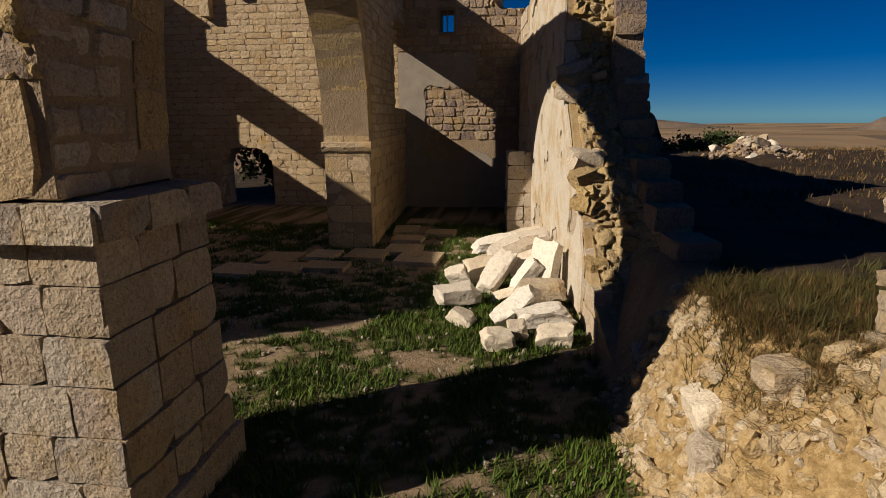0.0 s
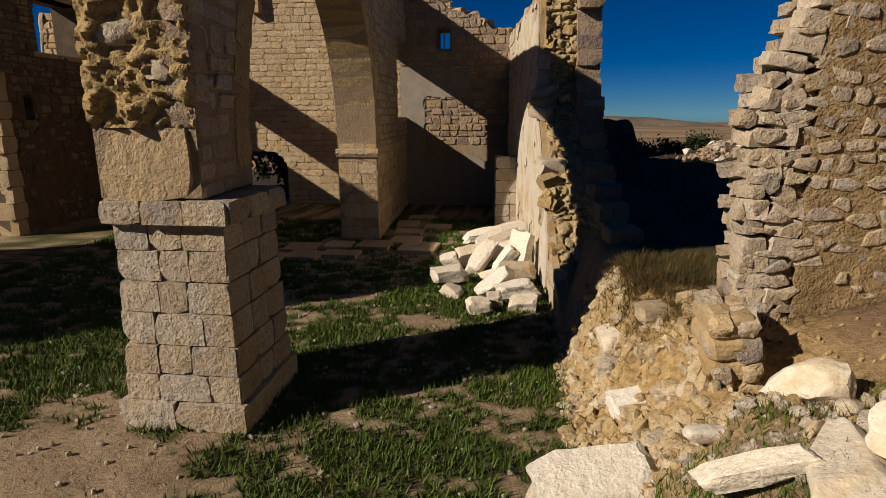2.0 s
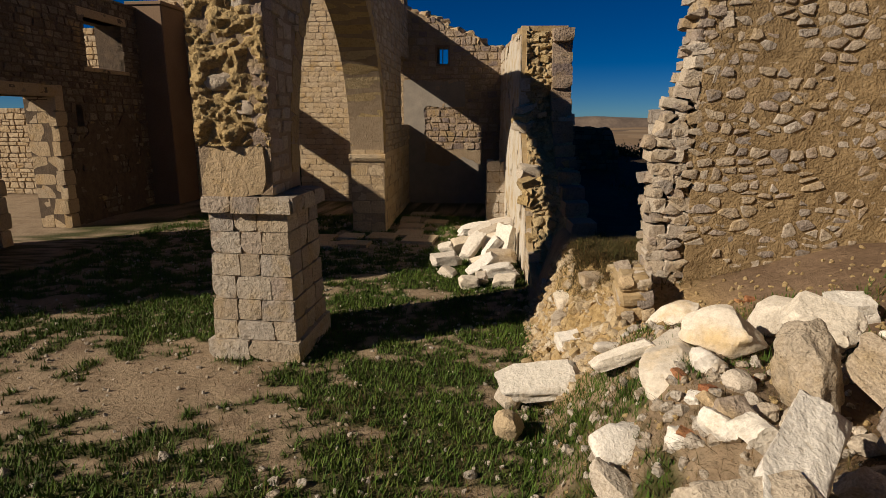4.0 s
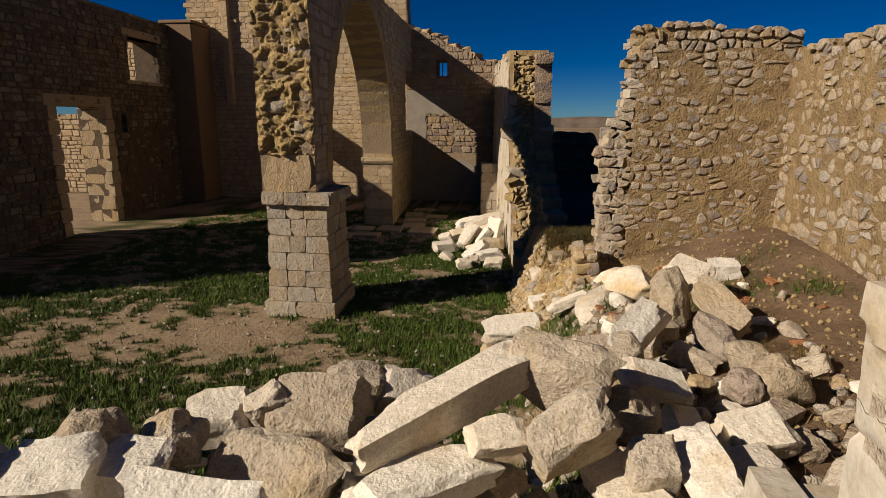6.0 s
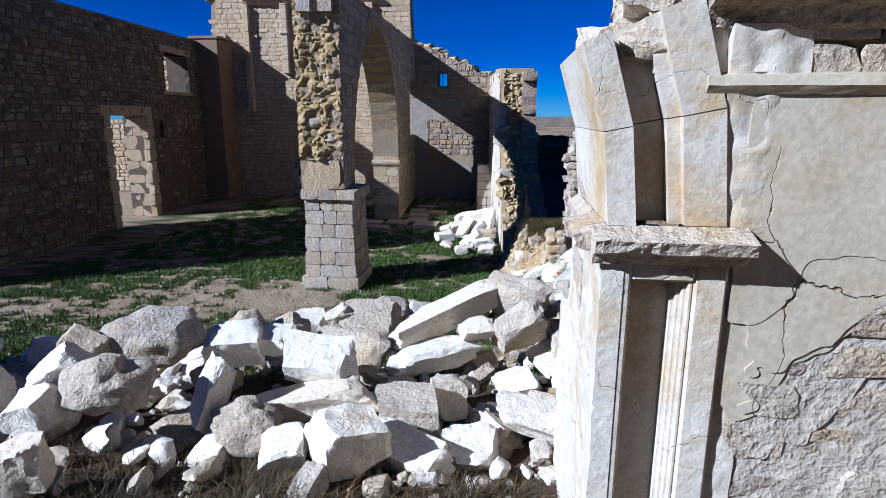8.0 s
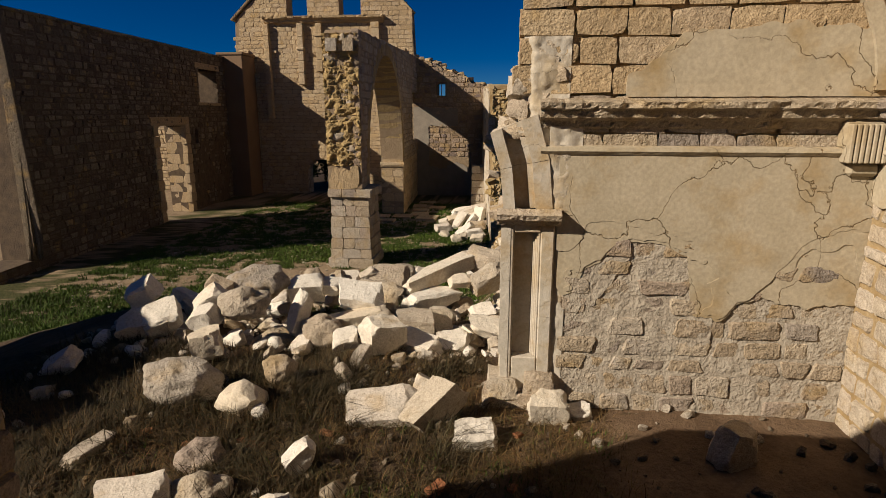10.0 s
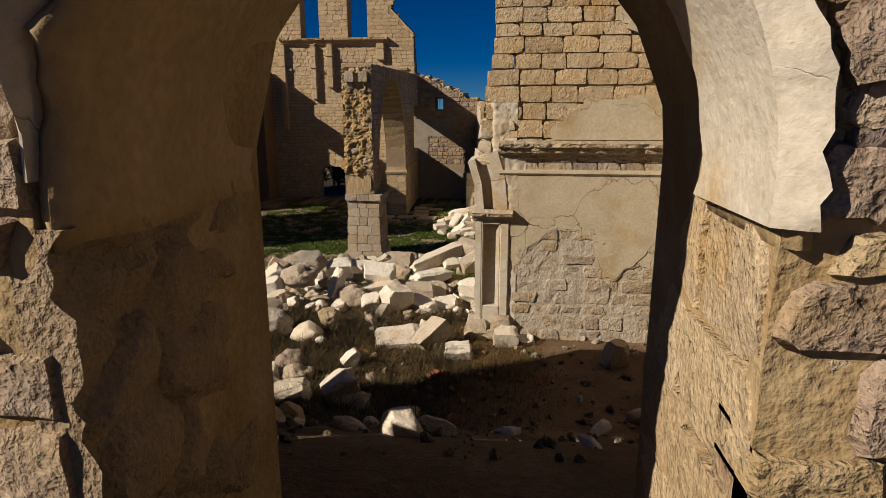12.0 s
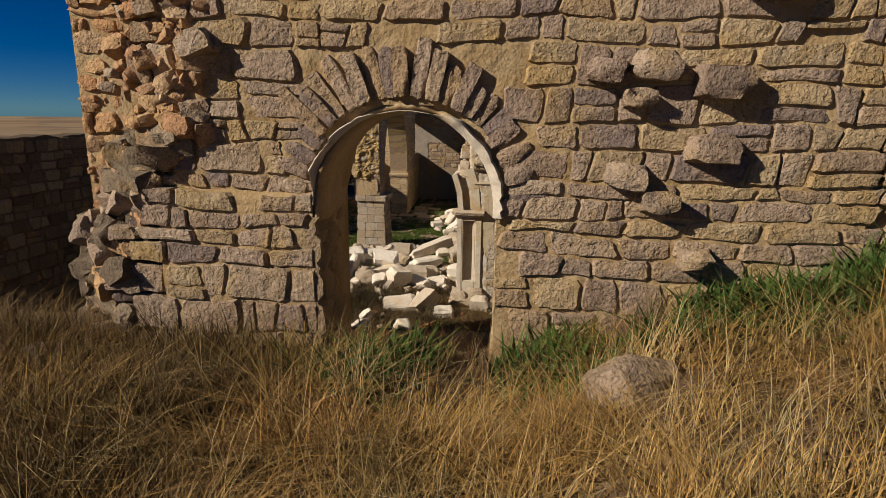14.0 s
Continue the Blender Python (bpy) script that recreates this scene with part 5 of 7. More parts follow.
    for k, (u, z, sx, sz) in enumerate(((0.1, 1.05, 0.34, 0.36), (0.4, 1.15, 0.36, 0.3), (0.12, 1.32, 0.3, 0.22), (0.48, 1.4, 0.3, 0.26))):
        st = new("base_stone", stones_of("pale", "rubble")[k])
        st.parent = w
        st.matrix_basis = sh @ Matrix.Translation((u, 0.06, z)) @ pose(0, 0, 0, rr.uniform(-6, 6), rr.uniform(-6, 6), 0) @ Matrix.Diagonal((sx, 0.4, sz, 1))
    imp = [(0, 3.0), (0.05, 3.01), (0.07, 3.05), (0.12, 3.07), (0.14, 3.12), (0, 3.16)]
    profile_bar("impost", w, sh @ Matrix.Translation((0.03, -0.05, 0)), 0.6, imp, MATS["pale"], "broken impost moulding", 5, 0.022, 0.03)
    profile_bar("impost", w, sh @ side(0.085, 0.34, -90), 0.40, imp, MATS["pale"], "broken impost moulding", 6, 0.035, 0.03)
    profile_bar("impost", w, sh @ side(0.085, 0.92, -90), 0.57, [(o * 0.42, z) for o, z in imp], MATS["pale"], "worn stump of the impost moulding", 9, 0.03, 0.03)
    rough_face("margin", w, sh, 0.57, 0.70, 1.0, 3.9, lambda u, v: 0.012 + 0.012 * nz(u * 5, v * 5, 3) + 0.008 * nz(u * 14, v * 14, 5), PLASTER_PALE, "", 0.02)
    rough_face("margin", w, sh, 0.50, 0.80, 3.14, 3.92, lambda u, v: 0.035 + 0.016 * nz(u * 5, v * 5, 7) + 0.012 * nz(u * 14, v * 14, 5) - 0.03 * smooth(0.66, 0.8, u), PLASTER_PALE, "broken pale plaster beside the arch stones", 0.02)
    rough_face("torn_plaster", w, sh, 0.24, 0.66, 3.75, 4.7, lambda u, v: 0.02 + 0.03 * nz(u * 4, v * 4, 17) + 0.02 * nz(u * 11, v * 11, 18) + 0.01 * nz(u * 27, v * 27, 19) - 0.05 * smooth(0.34, 0.26, u), PLASTER_PALE, "torn pale plaster above the broken arch", 0.02, 0.12)
    # start of the arch that sprang from it
    for i, (da, db) in enumerate(((0.3, 11.5), (11.5, 22.0))):
        t0, t1 = radians(da), radians(db)
        R0, cx, cz = 1.9, -1.81, 3.15
        bm = bmesh.new()
        for ra, rb, ya, yb in ((R0, R0 + 0.11, -0.06, 0.98), (R0 + 0.11, R0 + 0.25, 0.07, 0.9), (R0 + 0.25, R0 + 0.3, 0.0, 0.5), (R0 + 0.3, R0 + 0.46, -0.045, 0.4)):
            q = [(cx + r * math.cos(t), y, cz + r * math.sin(t)) for y in (ya, yb) for r, t in ((ra, t0), (rb, t0), (rb, t1 - 0.002), (ra, t1 - 0.002))]
            vv = [bm.verts.new(p) for p in q]
            for f in ((0, 1, 2, 3), (5, 4, 7, 6), (0, 4, 5, 1), (1, 5, 6, 2), (2, 6, 7, 3), (3, 7, 4, 0)):
                bm.faces.new([vv[k] for k in f])
        bmesh.ops.transform(bm, matrix=sh, verts=bm.verts[:])
        bmesh.ops.recalc_face_normals(bm, faces=bm.faces[:])
        part("voussoir", bm, PLASTER_PALE, w, "moulded arch stone with remains of plaster")
    for k in range(22):
        z = 3.85 + 0.035 * k
        st = new("stone", stones_of("pale", "rubble")[k % 14])
        st.parent = w
        st.matrix_basis = sh @ Matrix.Translation((lf(z) + 0.17 + rr.uniform(-0.04, 0.08) + 0.12 * (k % 2), 0.16 + 0.22 * (k % 3), z)) @ pose(0, 0, 0, rr.uniform(-12, 12), rr.uniform(-12, 12), rr.uniform(-20, 20)) @ Matrix.Diagonal((rr.uniform(0.2, 0.34), 0.34, rr.uniform(0.12, 0.2), 1))
    # side wall of the chapel
    fr2 = frame_at(3.9, -5.9, 0, -90)
    w2 = wall("wall_chapel_side", fr2, 6.6, 0.6, lambda u: 6.4 + 0.2 * nz(u * 2, 4), lambda u: 0.6, [], MORTAR, "chapel side wall of pale stones with remains of plaster", inset=0.012)
    coursed(w2, ID, 0, 6.6, 0.9, 6.5, "pale", 0.2, 0.27, lambda u: 6.4, [], 65, 300, (1.0, 2.5), 0.03, 0.02, 0.16)
    sheet("plaster", w2, ID, 0, 6.6, 3.2, 5.6, lambda u, v: v > 4.16 and v < 5.3 + 0.4 * nz(u * 1.3, 3) and u < 1.6 or (v > 3.3 + 0.25 * nz(u * 2.2, 6) and v < 3.72), PLASTER, "remains of cream plaster", 0.03, 0.04)
    profile_bar("cornice", w2, ID, 6.6, prof, MATS["ash"], "chipped grey moulded cornice", 7, 0.03, 0.05)
    profile_bar("bead_moulding", w2, ID, 6.6, bead, PLASTER, "cream plaster bead", 8, 0.006)
    bm = bmesh.new()
    for j in range(7):
        box(bm, 3.56 + 0.045 * j, 3.595 + 0.045 * j, -6.07, -5.88, 3.62, 3.95, 0.008)
    box(bm, 3.54, 3.89, -6.0, -5.88, 3.74, 3.98, 0.02)
    box(bm, 3.62, 3.88, -5.99, -5.88, 3.5, 3.62, 0.03)
    cap = part("corner_pilaster", bm, PLASTER, w, "fluted corner pilaster capital")
    cap.matrix_parent_inverse = w.matrix_basis.inverted()
    sheet("plaster", w, sh, 2.0, L, 4.18, 6.2, lambda u, v: u > 1.66 and math.hypot(u - 1.66, v - 4.2) > 1.6, PLASTER, "smooth plaster between the wall ribs", 0.022, 0.03)
    sheet("plaster", w2, ID, 0.0, 1.7, 4.18, 6.2, lambda u, v: u < 1.6 and math.hypot(u - 1.7, v - 4.2) > 1.6, PLASTER, "smooth plaster between the wall ribs", 0.034, 0.03)
    # wall ribs that carried the vault
    for rel, par in ((sh @ Matrix.Translation((L - 0.1, 0, 0)), w), (Matrix.Translation((0.1, 0, 0)), w2)):
        sg = -1 if par == w else 1
        for i in range(12):
            t0, t1 = radians(1 + 6 * i), radians(1 + 6 * (i + 1))
            bm = bmesh.new()
            q = [(sg * (1.6 - r * math.cos(t)), y, 4.2 + r * math.sin(t)) for y in (-0.06, 0.1) for r, t in ((1.66, t0), (1.54, t0), (1.54, t1), (1.66, t1))]
            vv = [bm.verts.new(p) for p in q]
            for f in ((0, 1, 2, 3), (5, 4, 7, 6), (0, 4, 5, 1), (1, 5, 6, 2), (2, 6, 7, 3), (3, 7, 4, 0)):
                bm.faces.new([vv[k] for k in f])
            bmesh.ops.transform(bm, matrix=rel, verts=bm.verts[:])
            bmesh.ops.recalc_face_normals(bm, faces=bm.faces[:])
            part("rib_stone", bm, PLASTER, par)


chapel()


# outer wall with the arched doorway
def outer_wall():
    fr = frame_at(-2.3, -13.45, 0, 0)
    L, T = 10.5, 0.98
    d0, d1 = 2.53, 3.885
    c, r = (d0 + d1) / 2, (d1 - d0) / 2
    door = (d0, d1, 0.0, 4.42, 0.69)

    def top(u):
        return 4.5 + 2.3 * smooth(0.2, 1.5, u) + 0.25 * nz(u * 1.4, 8) + 0.12 * nz(u * 5, 3) - 0.1

    lf = lambda v: 0.36 + 0.72 * smooth(3.6, 5.9, v) + 0.25 * nz(v * 1.9, 5) + 0.12 * nz(v * 6, 1)
    w = wall("wall_outer", fr @ Matrix.Translation((1.1, 0, 0)), L - 1.1, T, lambda u: top(u + 1.1) - 0.1, lambda u: 1.2, [(d0 - 1.13, d1 - 1.07, 0.0, 4.42, 0.72)], MORTAR, "thick weathered outer wall with an arched doorway", inset=0.055, step=0.1)
    sh = Matrix.Translation((-1.1, 0, 0))
    # core behind the torn stones, the shade of the recess painted in
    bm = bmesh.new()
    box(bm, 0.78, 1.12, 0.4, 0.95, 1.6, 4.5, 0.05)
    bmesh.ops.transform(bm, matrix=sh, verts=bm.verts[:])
    part("core", bm, MORTAR_SHADED, w, "core of the broken wall end, recess shade in its colour")
    pier = lambda u, v: 0.09 * smooth(d0 + 0.12, d0, u) * smooth(4.5, 4.46, v)
    near_arch = lambda u, v: abs(u - c) < 0.8 and v > 4.6 and math.hypot(u - c, v - 4.42) < 1.2
    for a, b, v0, v1 in ((1.3, d0, 2.5, 4.4), (1.42, d0, 4.4, 6.3), (d1, 6.4, 2.5, 6.3), (d0, d1, 5.14, 6.3)):
        rough_face("mortar", w, sh, a, b, v0, v1, lambda u, v: pier(u, v) - 0.016 + 0.014 * nz(u * 2.2, v * 2.2, 3) + 0.014 * nz(u * 7, v * 7, 5) + 0.007 * nz(u * 19, v * 19, 6), MORTAR, "weathered ochre mortar between the stones", 0.035)
    yellow = lambda u, v: nz(u * 3.1, v * 5.3, 9) + 0.25 * smooth(3.6, 6.0, u) > 0.22
    for key, part_of, count in (("grey", lambda u, v: not yellow(u, v), 220), ("sand", yellow, 80)):
        coursed(w, sh, 0, L, 2.6, 7.2, key, 0.2, 0.31, top, [(d0, d1, 0.0, 4.42, 0.92)], 71, count, (c, 4.3), 0.010, 0.014, 0.2, 0.42, left=lambda v: lf(v) + 0.55 * smooth(5.5, 5.2, v) + 0.12 * nz(v * 5, 8), skip=lambda u, v, rr: not part_of(u, v) or nz(u * 23, v * 31, 4) > 0.58 or near_arch(u, v), split=0.24, tilt=0.045, bulge=0.26, sway=0.05, bow=pier)
    # relieving arch of narrow stones set on edge
    wedge_ring(w, sh, c, 4.42, 0.80, 0.78, 40, 142, 15, 0.32, 0.26, "grey", 7, style="rough", uneven=0.055, gap=-0.004)
    wedge_ring(w, sh, c, 4.42, 0.76, 0.74, 4, 42, 4, 0.24, 0.24, "grey", 8, style="rubble", uneven=0.03, gap=0.01)
    wedge_ring(w, sh, c, 4.42, 0.76, 0.74, 140, 176, 4, 0.24, 0.24, "grey", 9, style="rubble", uneven=0.03, gap=0.01)
    # plastered lining of the arch, torn along its front edge
    n, vs, fs = 72, [], []
    pts = [(d0, 4.28), (d0, 4.35)] + [(c - r * math.cos(math.pi * i / n), 4.42 + 0.69 * math.sin(math.pi * i / n)) for i in range(n + 1)] + [(d1, 4.38), (d1, 4.31)]
    ys = (0.0, 0.05, 0.2, 0.4, 0.6, 0.8, 0.98)
    for k, (u, v) in enumerate(pts):
        t = k / (len(pts) - 1)
        torn = 0.02 + 0.05 * nz(t * 9, 4) + 0.03 * nz(t * 31, 6) - 0.03 * smooth(0.55, 0.75, t)
        for j, y in enumerate(ys):
            inw = smooth(0.45, 0.2, t) * (0.05 * smooth(0.95, 0.0, y) - 0.035 * smooth(0.2, 0.95, y)) - 0.05 * smooth(0.55, 0.8, t) * smooth(0.1, 0.95, y)
            du, dv = c - u, min(0.0, 4.42 - v)
            ln = math.hypot(du, dv) or 1
            inw += 0.004 + 0.007 * nz(u * 3, v * 3, y * 2) + 0.003 * nz(u * 11, v * 11, y * 9) - (0.02 if j == 0 else 0)
            yy = y + torn * (1 - y) - 0.09 * smooth(0.35, 0.15, t) * smooth(0.5, 0.0, y)
            vs.append((u + du / ln * inw, yy, v + dv / ln * inw + (0.05 * nz(y * 5, k) if k in (0, len(pts) - 1) else 0)))
    m = len(ys)
    for k in range(len(pts) - 1):
        for j in range(m - 1):
            a = k * m + j
            fs.append((a, a + m, a + m + 1, a + 1))
    ln = mesh_object("door_lining", vs, fs, PLASTER_OCHRE, w, "cracked ochre plaster lining of the arch", sh)
    ln.data.shade_smooth()
    so = ln.modifiers.new("thickness", "SOLIDIFY")
    so.thickness = 0.03
    so.offset = 1.0
    # plaster lip that rolls over the stones on one side of the opening
    vs, fs = [], []
    drop = 3
    for i in range(n + 1 + drop):
        t = math.pi * min(i, n) / n
        low = 0.024 * max(0, i - n)
        f = smooth(1.75, 2.2, t) + 0.75 * smooth(1.35, 1.0, t) * smooth(0.1, 0.35, t)
        yb = 0.09 + (0.32 + 0.08 * nz(i * 0.3, 3)) * smooth(1.9, 2.5, t)
        wd = (0.06 + 0.045 * nz(i * 0.16, 2) + 0.03 * nz(i * 0.55, 5)) * f - 0.01
        fr0 = -0.045 * f - 0.03 * f * nz(i * 0.3, 9) - 0.012 * f * nz(i * 0.9, 3)
        for rr, y in ((-0.022 * smooth(1.8, 2.4, t) - 0.006, 0.03 * (1 - min(f, 1))), (wd * 0.35, fr0 * 0.8), (wd * 0.75, fr0), (wd, fr0 * 0.4), (wd, 0.09), (-0.02 * smooth(1.8, 2.4, t) - 0.006, yb)):
            vs.append((c - (r + rr) * math.cos(t), y - 0.09 * smooth(1.2, 0.6, t), 4.42 + (0.69 + rr) * math.sin(t) - low))
    for i in range(n + drop):
        for j in range(6):
            a, b = i * 6 + j, i * 6 + (j + 1) % 6
            fs.append((a, a + 6, b + 6, b))
    fs.append(tuple(range((n + drop) * 6 + 5, (n + drop) * 6 - 1, -1)))
    lp = mesh_object("arch_lip", vs, fs, PLASTER_PALE, w, "pale plaster lip of the arch", sh)
    soften(lp.data, 40)
    # jamb stones
    rough_face("jamb_facing", w, sh @ side(d0 + 0.012, 0, 90), -0.08, T, 2.6, 4.33, lambda u, v: -0.055 + 0.1 * smooth(0.95, 0.0, u) + 0.03 * nz(u * 2.2, v * 2.2, 5) + 0.014 * nz(u * 6, v * 6, 8) - 0.045 * cells(u, v, 0.34, 3) + 0.01 * nz(u * 17, v * 17, 2), MORTAR_TAN, "rough ochre mortar over the stones of the jamb", 0.022)
    lay(w, sh @ pose(d1 + 0.044, T, 0, 0, 0, -93), 0, T - 0.03, 2.6, 4.34, "tan", "rough", 0.27, 0.5, seed=74, depth=0.16, proud=0.02, joint=0.014, tilt=1.5)
    # stones that stand out of the face, where another wall was torn away
    rnd = random.Random(75)
    for u, v, s in ((4.9, 5.41, 0.3), (5.33, 5.3, 0.34), (5.3, 4.86, 0.31), (4.77, 4.68, 0.28), (5.0, 4.5, 0.24), (4.79, 5.21, 0.2), (4.6, 5.38, 0.24), (5.3, 4.09, 0.22), (5.6, 5.9, 0.3)):
        ob = new("stone", stones_of("grey", "rubble")[rnd.randrange(14)])
        ob.parent = w
        ob.matrix_basis = sh @ Matrix.Translation((u, 0.13 - rnd.uniform(0, 0.06), v)) @ Euler((rnd.uniform(-0.12, 0.12), rnd.uniform(-0.12, 0.12), rnd.uniform(-0.15, 0.15))).to_matrix().to_4x4() @ Matrix.Diagonal((s, 0.5, s * 0.62, 1))
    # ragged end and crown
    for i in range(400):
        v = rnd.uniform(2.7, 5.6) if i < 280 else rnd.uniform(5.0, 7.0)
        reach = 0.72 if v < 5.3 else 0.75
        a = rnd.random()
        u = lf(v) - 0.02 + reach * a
        # low stones mostly take the shade-darkened tone, for the recess
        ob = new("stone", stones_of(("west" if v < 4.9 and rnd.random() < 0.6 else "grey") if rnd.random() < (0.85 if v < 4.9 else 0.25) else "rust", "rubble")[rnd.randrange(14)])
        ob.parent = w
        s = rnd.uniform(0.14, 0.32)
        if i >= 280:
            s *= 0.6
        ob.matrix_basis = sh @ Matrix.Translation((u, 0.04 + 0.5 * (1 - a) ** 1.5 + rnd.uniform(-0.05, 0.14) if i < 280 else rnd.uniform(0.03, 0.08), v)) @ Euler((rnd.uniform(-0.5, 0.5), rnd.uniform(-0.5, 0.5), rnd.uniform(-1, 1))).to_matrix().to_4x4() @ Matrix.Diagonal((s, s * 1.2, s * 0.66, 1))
    return w


outer_wall()


# stub of the chapel's west wall behind the outer wall, and a wall across the yard
def stub_wall():
    top = lambda u: (6.75 if u < 0.8 else 7.1 if u < 1.25 else 6.6 - (u - 1.25) * 1.1) + 0.1 * nz(u * 5, 2)
    w = wall("wall_stub", frame_at(-1.75, -12.45, 0, 90), 3.4, 0.6, top, lambda u: 0.6, [], MORTAR, "broken stub of the chapel west wall", step=0.1)
    coursed(w, ID, 0, 3.4, 1.0, 7.0, "grey", 0.22, 0.32, top, [], 81, 40, (2, 3))
    lay(w, side(0, 0.6, -90), 0, 0.6, 2.4, 6.7, "rust", "rubble", 0.15, 0.2, seed=85, depth=0.2, proud=0.06, tilt=6, vary=0.5)
    # stone and mortar colours carry the shade of the yard wall's face
    w = wall("wall_yard", frame_at(-8.4, -10.0, 0, 90), 5.4, 0.6, lambda u: 4.5 + 0.2 * nz(u * 1.6, 1), lambda u: -0.2, [], MORTAR_SHADED, "shaded rubble wall across the yard", step=0.2)
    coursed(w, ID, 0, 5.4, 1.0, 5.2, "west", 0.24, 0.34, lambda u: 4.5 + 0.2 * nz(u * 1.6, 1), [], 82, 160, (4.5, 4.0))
    w = wall("wall_court", frame_at(-22.0, 17.4, 0, 0), 8.6, 0.6, lambda u: 3.3 + 0.1 * nz(u, 4) + 2.9 * smooth(5.6, 5.8, u), lambda u: -0.5, [(6.3, 7.0, -1, 2.2, 0)], MORTAR_TAN, "sunlit rubble wall of the outer court", step=0.2)
    coursed(w, ID, 0, 8.6, 0, 6.2, "tan", 0.22, 0.33, lambda u: 3.3 + 2.9 * smooth(5.6, 5.8, u), [(6.3, 7.0, -1, 2.2, 0)], 83, 60, (6, 1.5))
    top = lambda u: 2.65 - 0.9 * smooth(2.4, 3.0, u) ** 2 + 0.08 * nz(u * 2, 6)
    # outlying stump: shade painted in through the same dark stone and mortar
    w = wall("wall_outlying", frame_at(0.9, 19.4, 0, 0), 3.0, 1.1, top, lambda u: 0.2, [], MORTAR_SHADED, "shaded stump of an outlying wall", step=0.1)
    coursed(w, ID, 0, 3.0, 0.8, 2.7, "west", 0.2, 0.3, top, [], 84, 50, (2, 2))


stub_wall()


# ---- fallen stones ----
def boulder(seed, blocky, cuts=5, worn=False):
    rnd = random.Random(seed)
    bm = bmesh.new()
    bmesh.ops.create_cube(bm, size=1.0)
    bmesh.ops.subdivide_edges(bm, edges=bm.edges[:], cuts=cuts, use_grid_fill=True)
    off = Vector((rnd.uniform(0, 99), rnd.uniform(0, 99), rnd.uniform(0, 99)))
    planes = []
    for _ in range(0 if worn else 6 if blocky else 12):
        n = Vector((rnd.uniform(-1, 1), rnd.uniform(-1, 1), rnd.uniform(-1, 1))).normalized()
        if blocky:
            n = Vector((rnd.choice((-1, 1)) * rnd.uniform(0.3, 1), rnd.choice((-1, 1)) * rnd.uniform(0.3, 1), rnd.choice((-1, 1)) * rnd.uniform(0.2, 1))).normalized()
        planes.append((n, rnd.uniform(0.56, 0.74) if blocky else rnd.uniform(0.36, 0.5)))
    sx, sy = rnd.uniform(-0.15, 0.15), rnd.uniform(-0.15, 0.15)
    for v in bm.verts:
        p = v.co.copy()
        if not blocky:
            p = p.lerp(p.normalized() * 0.56, 0.85 if worn else 0.55)
        if worn:
            p *= 1 + 0.28 * noise.noise(p * 2.2 + off) + 0.12 * noise.noise(p * 5 + off)
        p.x += sx * p.z
        p.y += sy * p.z
        for n, d in planes:
            e = p.dot(n) - d
            if e > 0:
                p -= n * e
        q = p * 3 + off
        p += Vector((noise.noise(q), noise.noise(q + Vector((9, 0, 0))), noise.noise(q + Vector((0, 9, 0))))) * 0.045
        q = p * 8 + off
        p += Vector((noise.noise(q), noise.noise(q + Vector((9, 0, 0))), noise.noise(q + Vector((0, 9, 0))))) * 0.018
        v.co = p
    me = bpy.data.meshes.new("fallen_stone")
    bm.to_mesh(me)
    bm.free()
    me.materials.append(LIME)
    return soften(me)


ROCKS = [boulder(400 + i, False) for i in range(18)]
for i, me in enumerate(ROCKS):
    if i % 3 == 1:
        me.materials[0] = MATS["pale"]
    elif i % 6 == 5:
        me.materials[0] = MATS["tan"]
FIELD = [boulder(450 + i, False, 12, True) for i in range(4)]
for me in FIELD:
    me.materials.clear()
    me.materials.append(MATS["ash"])
BOULDER = stone_material("limestone_boulder", [(0.62, 0.565, 0.48), (0.66, 0.61, 0.53), (0.58, 0.50, 0.38)], "object", stain_at=0.78, ochre_at=0.56, ochre=(0.50, 0.35, 0.15), relief=0.28)


def great_boulder(seed, taper=0.0):
    """A large worn boulder, smooth between a few broken hollows, narrowing along its length."""
    r = random.Random(seed)
    off = Vector((r.uniform(0, 99), r.uniform(0, 99), r.uniform(0, 99)))
    planes = [(Vector((r.uniform(-1, 1), r.uniform(-1, 1), r.uniform(-1, 1))).normalized(), r.uniform(0.36, 0.48)) for _ in range(13)]
    bm = bmesh.new()
    bmesh.ops.create_cube(bm, size=1.0)
    bmesh.ops.subdivide_edges(bm, edges=bm.edges[:], cuts=18, use_grid_fill=True)
    for v in bm.verts:
        p = v.co.lerp(v.co.normalized() * 0.58, 0.6)
        for n, d in planes:
            p -= n * max(0.0, p.dot(n) - d)
        p *= 1 + 0.10 * noise.noise(p * 2.4 + off) + 0.045 * noise.noise(p * 5.5 + off) + 0.025 * noise.noise(p * 12 + off)
        p.y *= 1 - taper * (p.x + 0.5)
        p.z *= 1 - 0.7 * taper * (p.x + 0.5)
        v.co = p
    me = bpy.data.meshes.new("fallen_stone")
    bm.to_mesh(me)
    bm.free()
    me.materials.append(BOULDER)
    return soften(me)


placed = []


def fallen(x, y, z, sx, sy, sz, rx, ry, rz, blocky=True, label="pale limestone block fallen on the rubble heap", group="rubble heap"):
    k = len(placed)
    ob = new("fallen_block" if blocky else "fallen_stone", (DRESSED if group == "blocks below the side wall" or "slab" in label else DULL)[k % 20] if blocky else ROCKS[k % 18])
    ob.matrix_basis = pose(x, y, z, rx, ry, rz) @ Matrix.Diagonal((sx, sy, sz, 1))
    tagged(ob, label, "stone", group)
    placed.append((x, y, max(sx, sy)))
    return ob


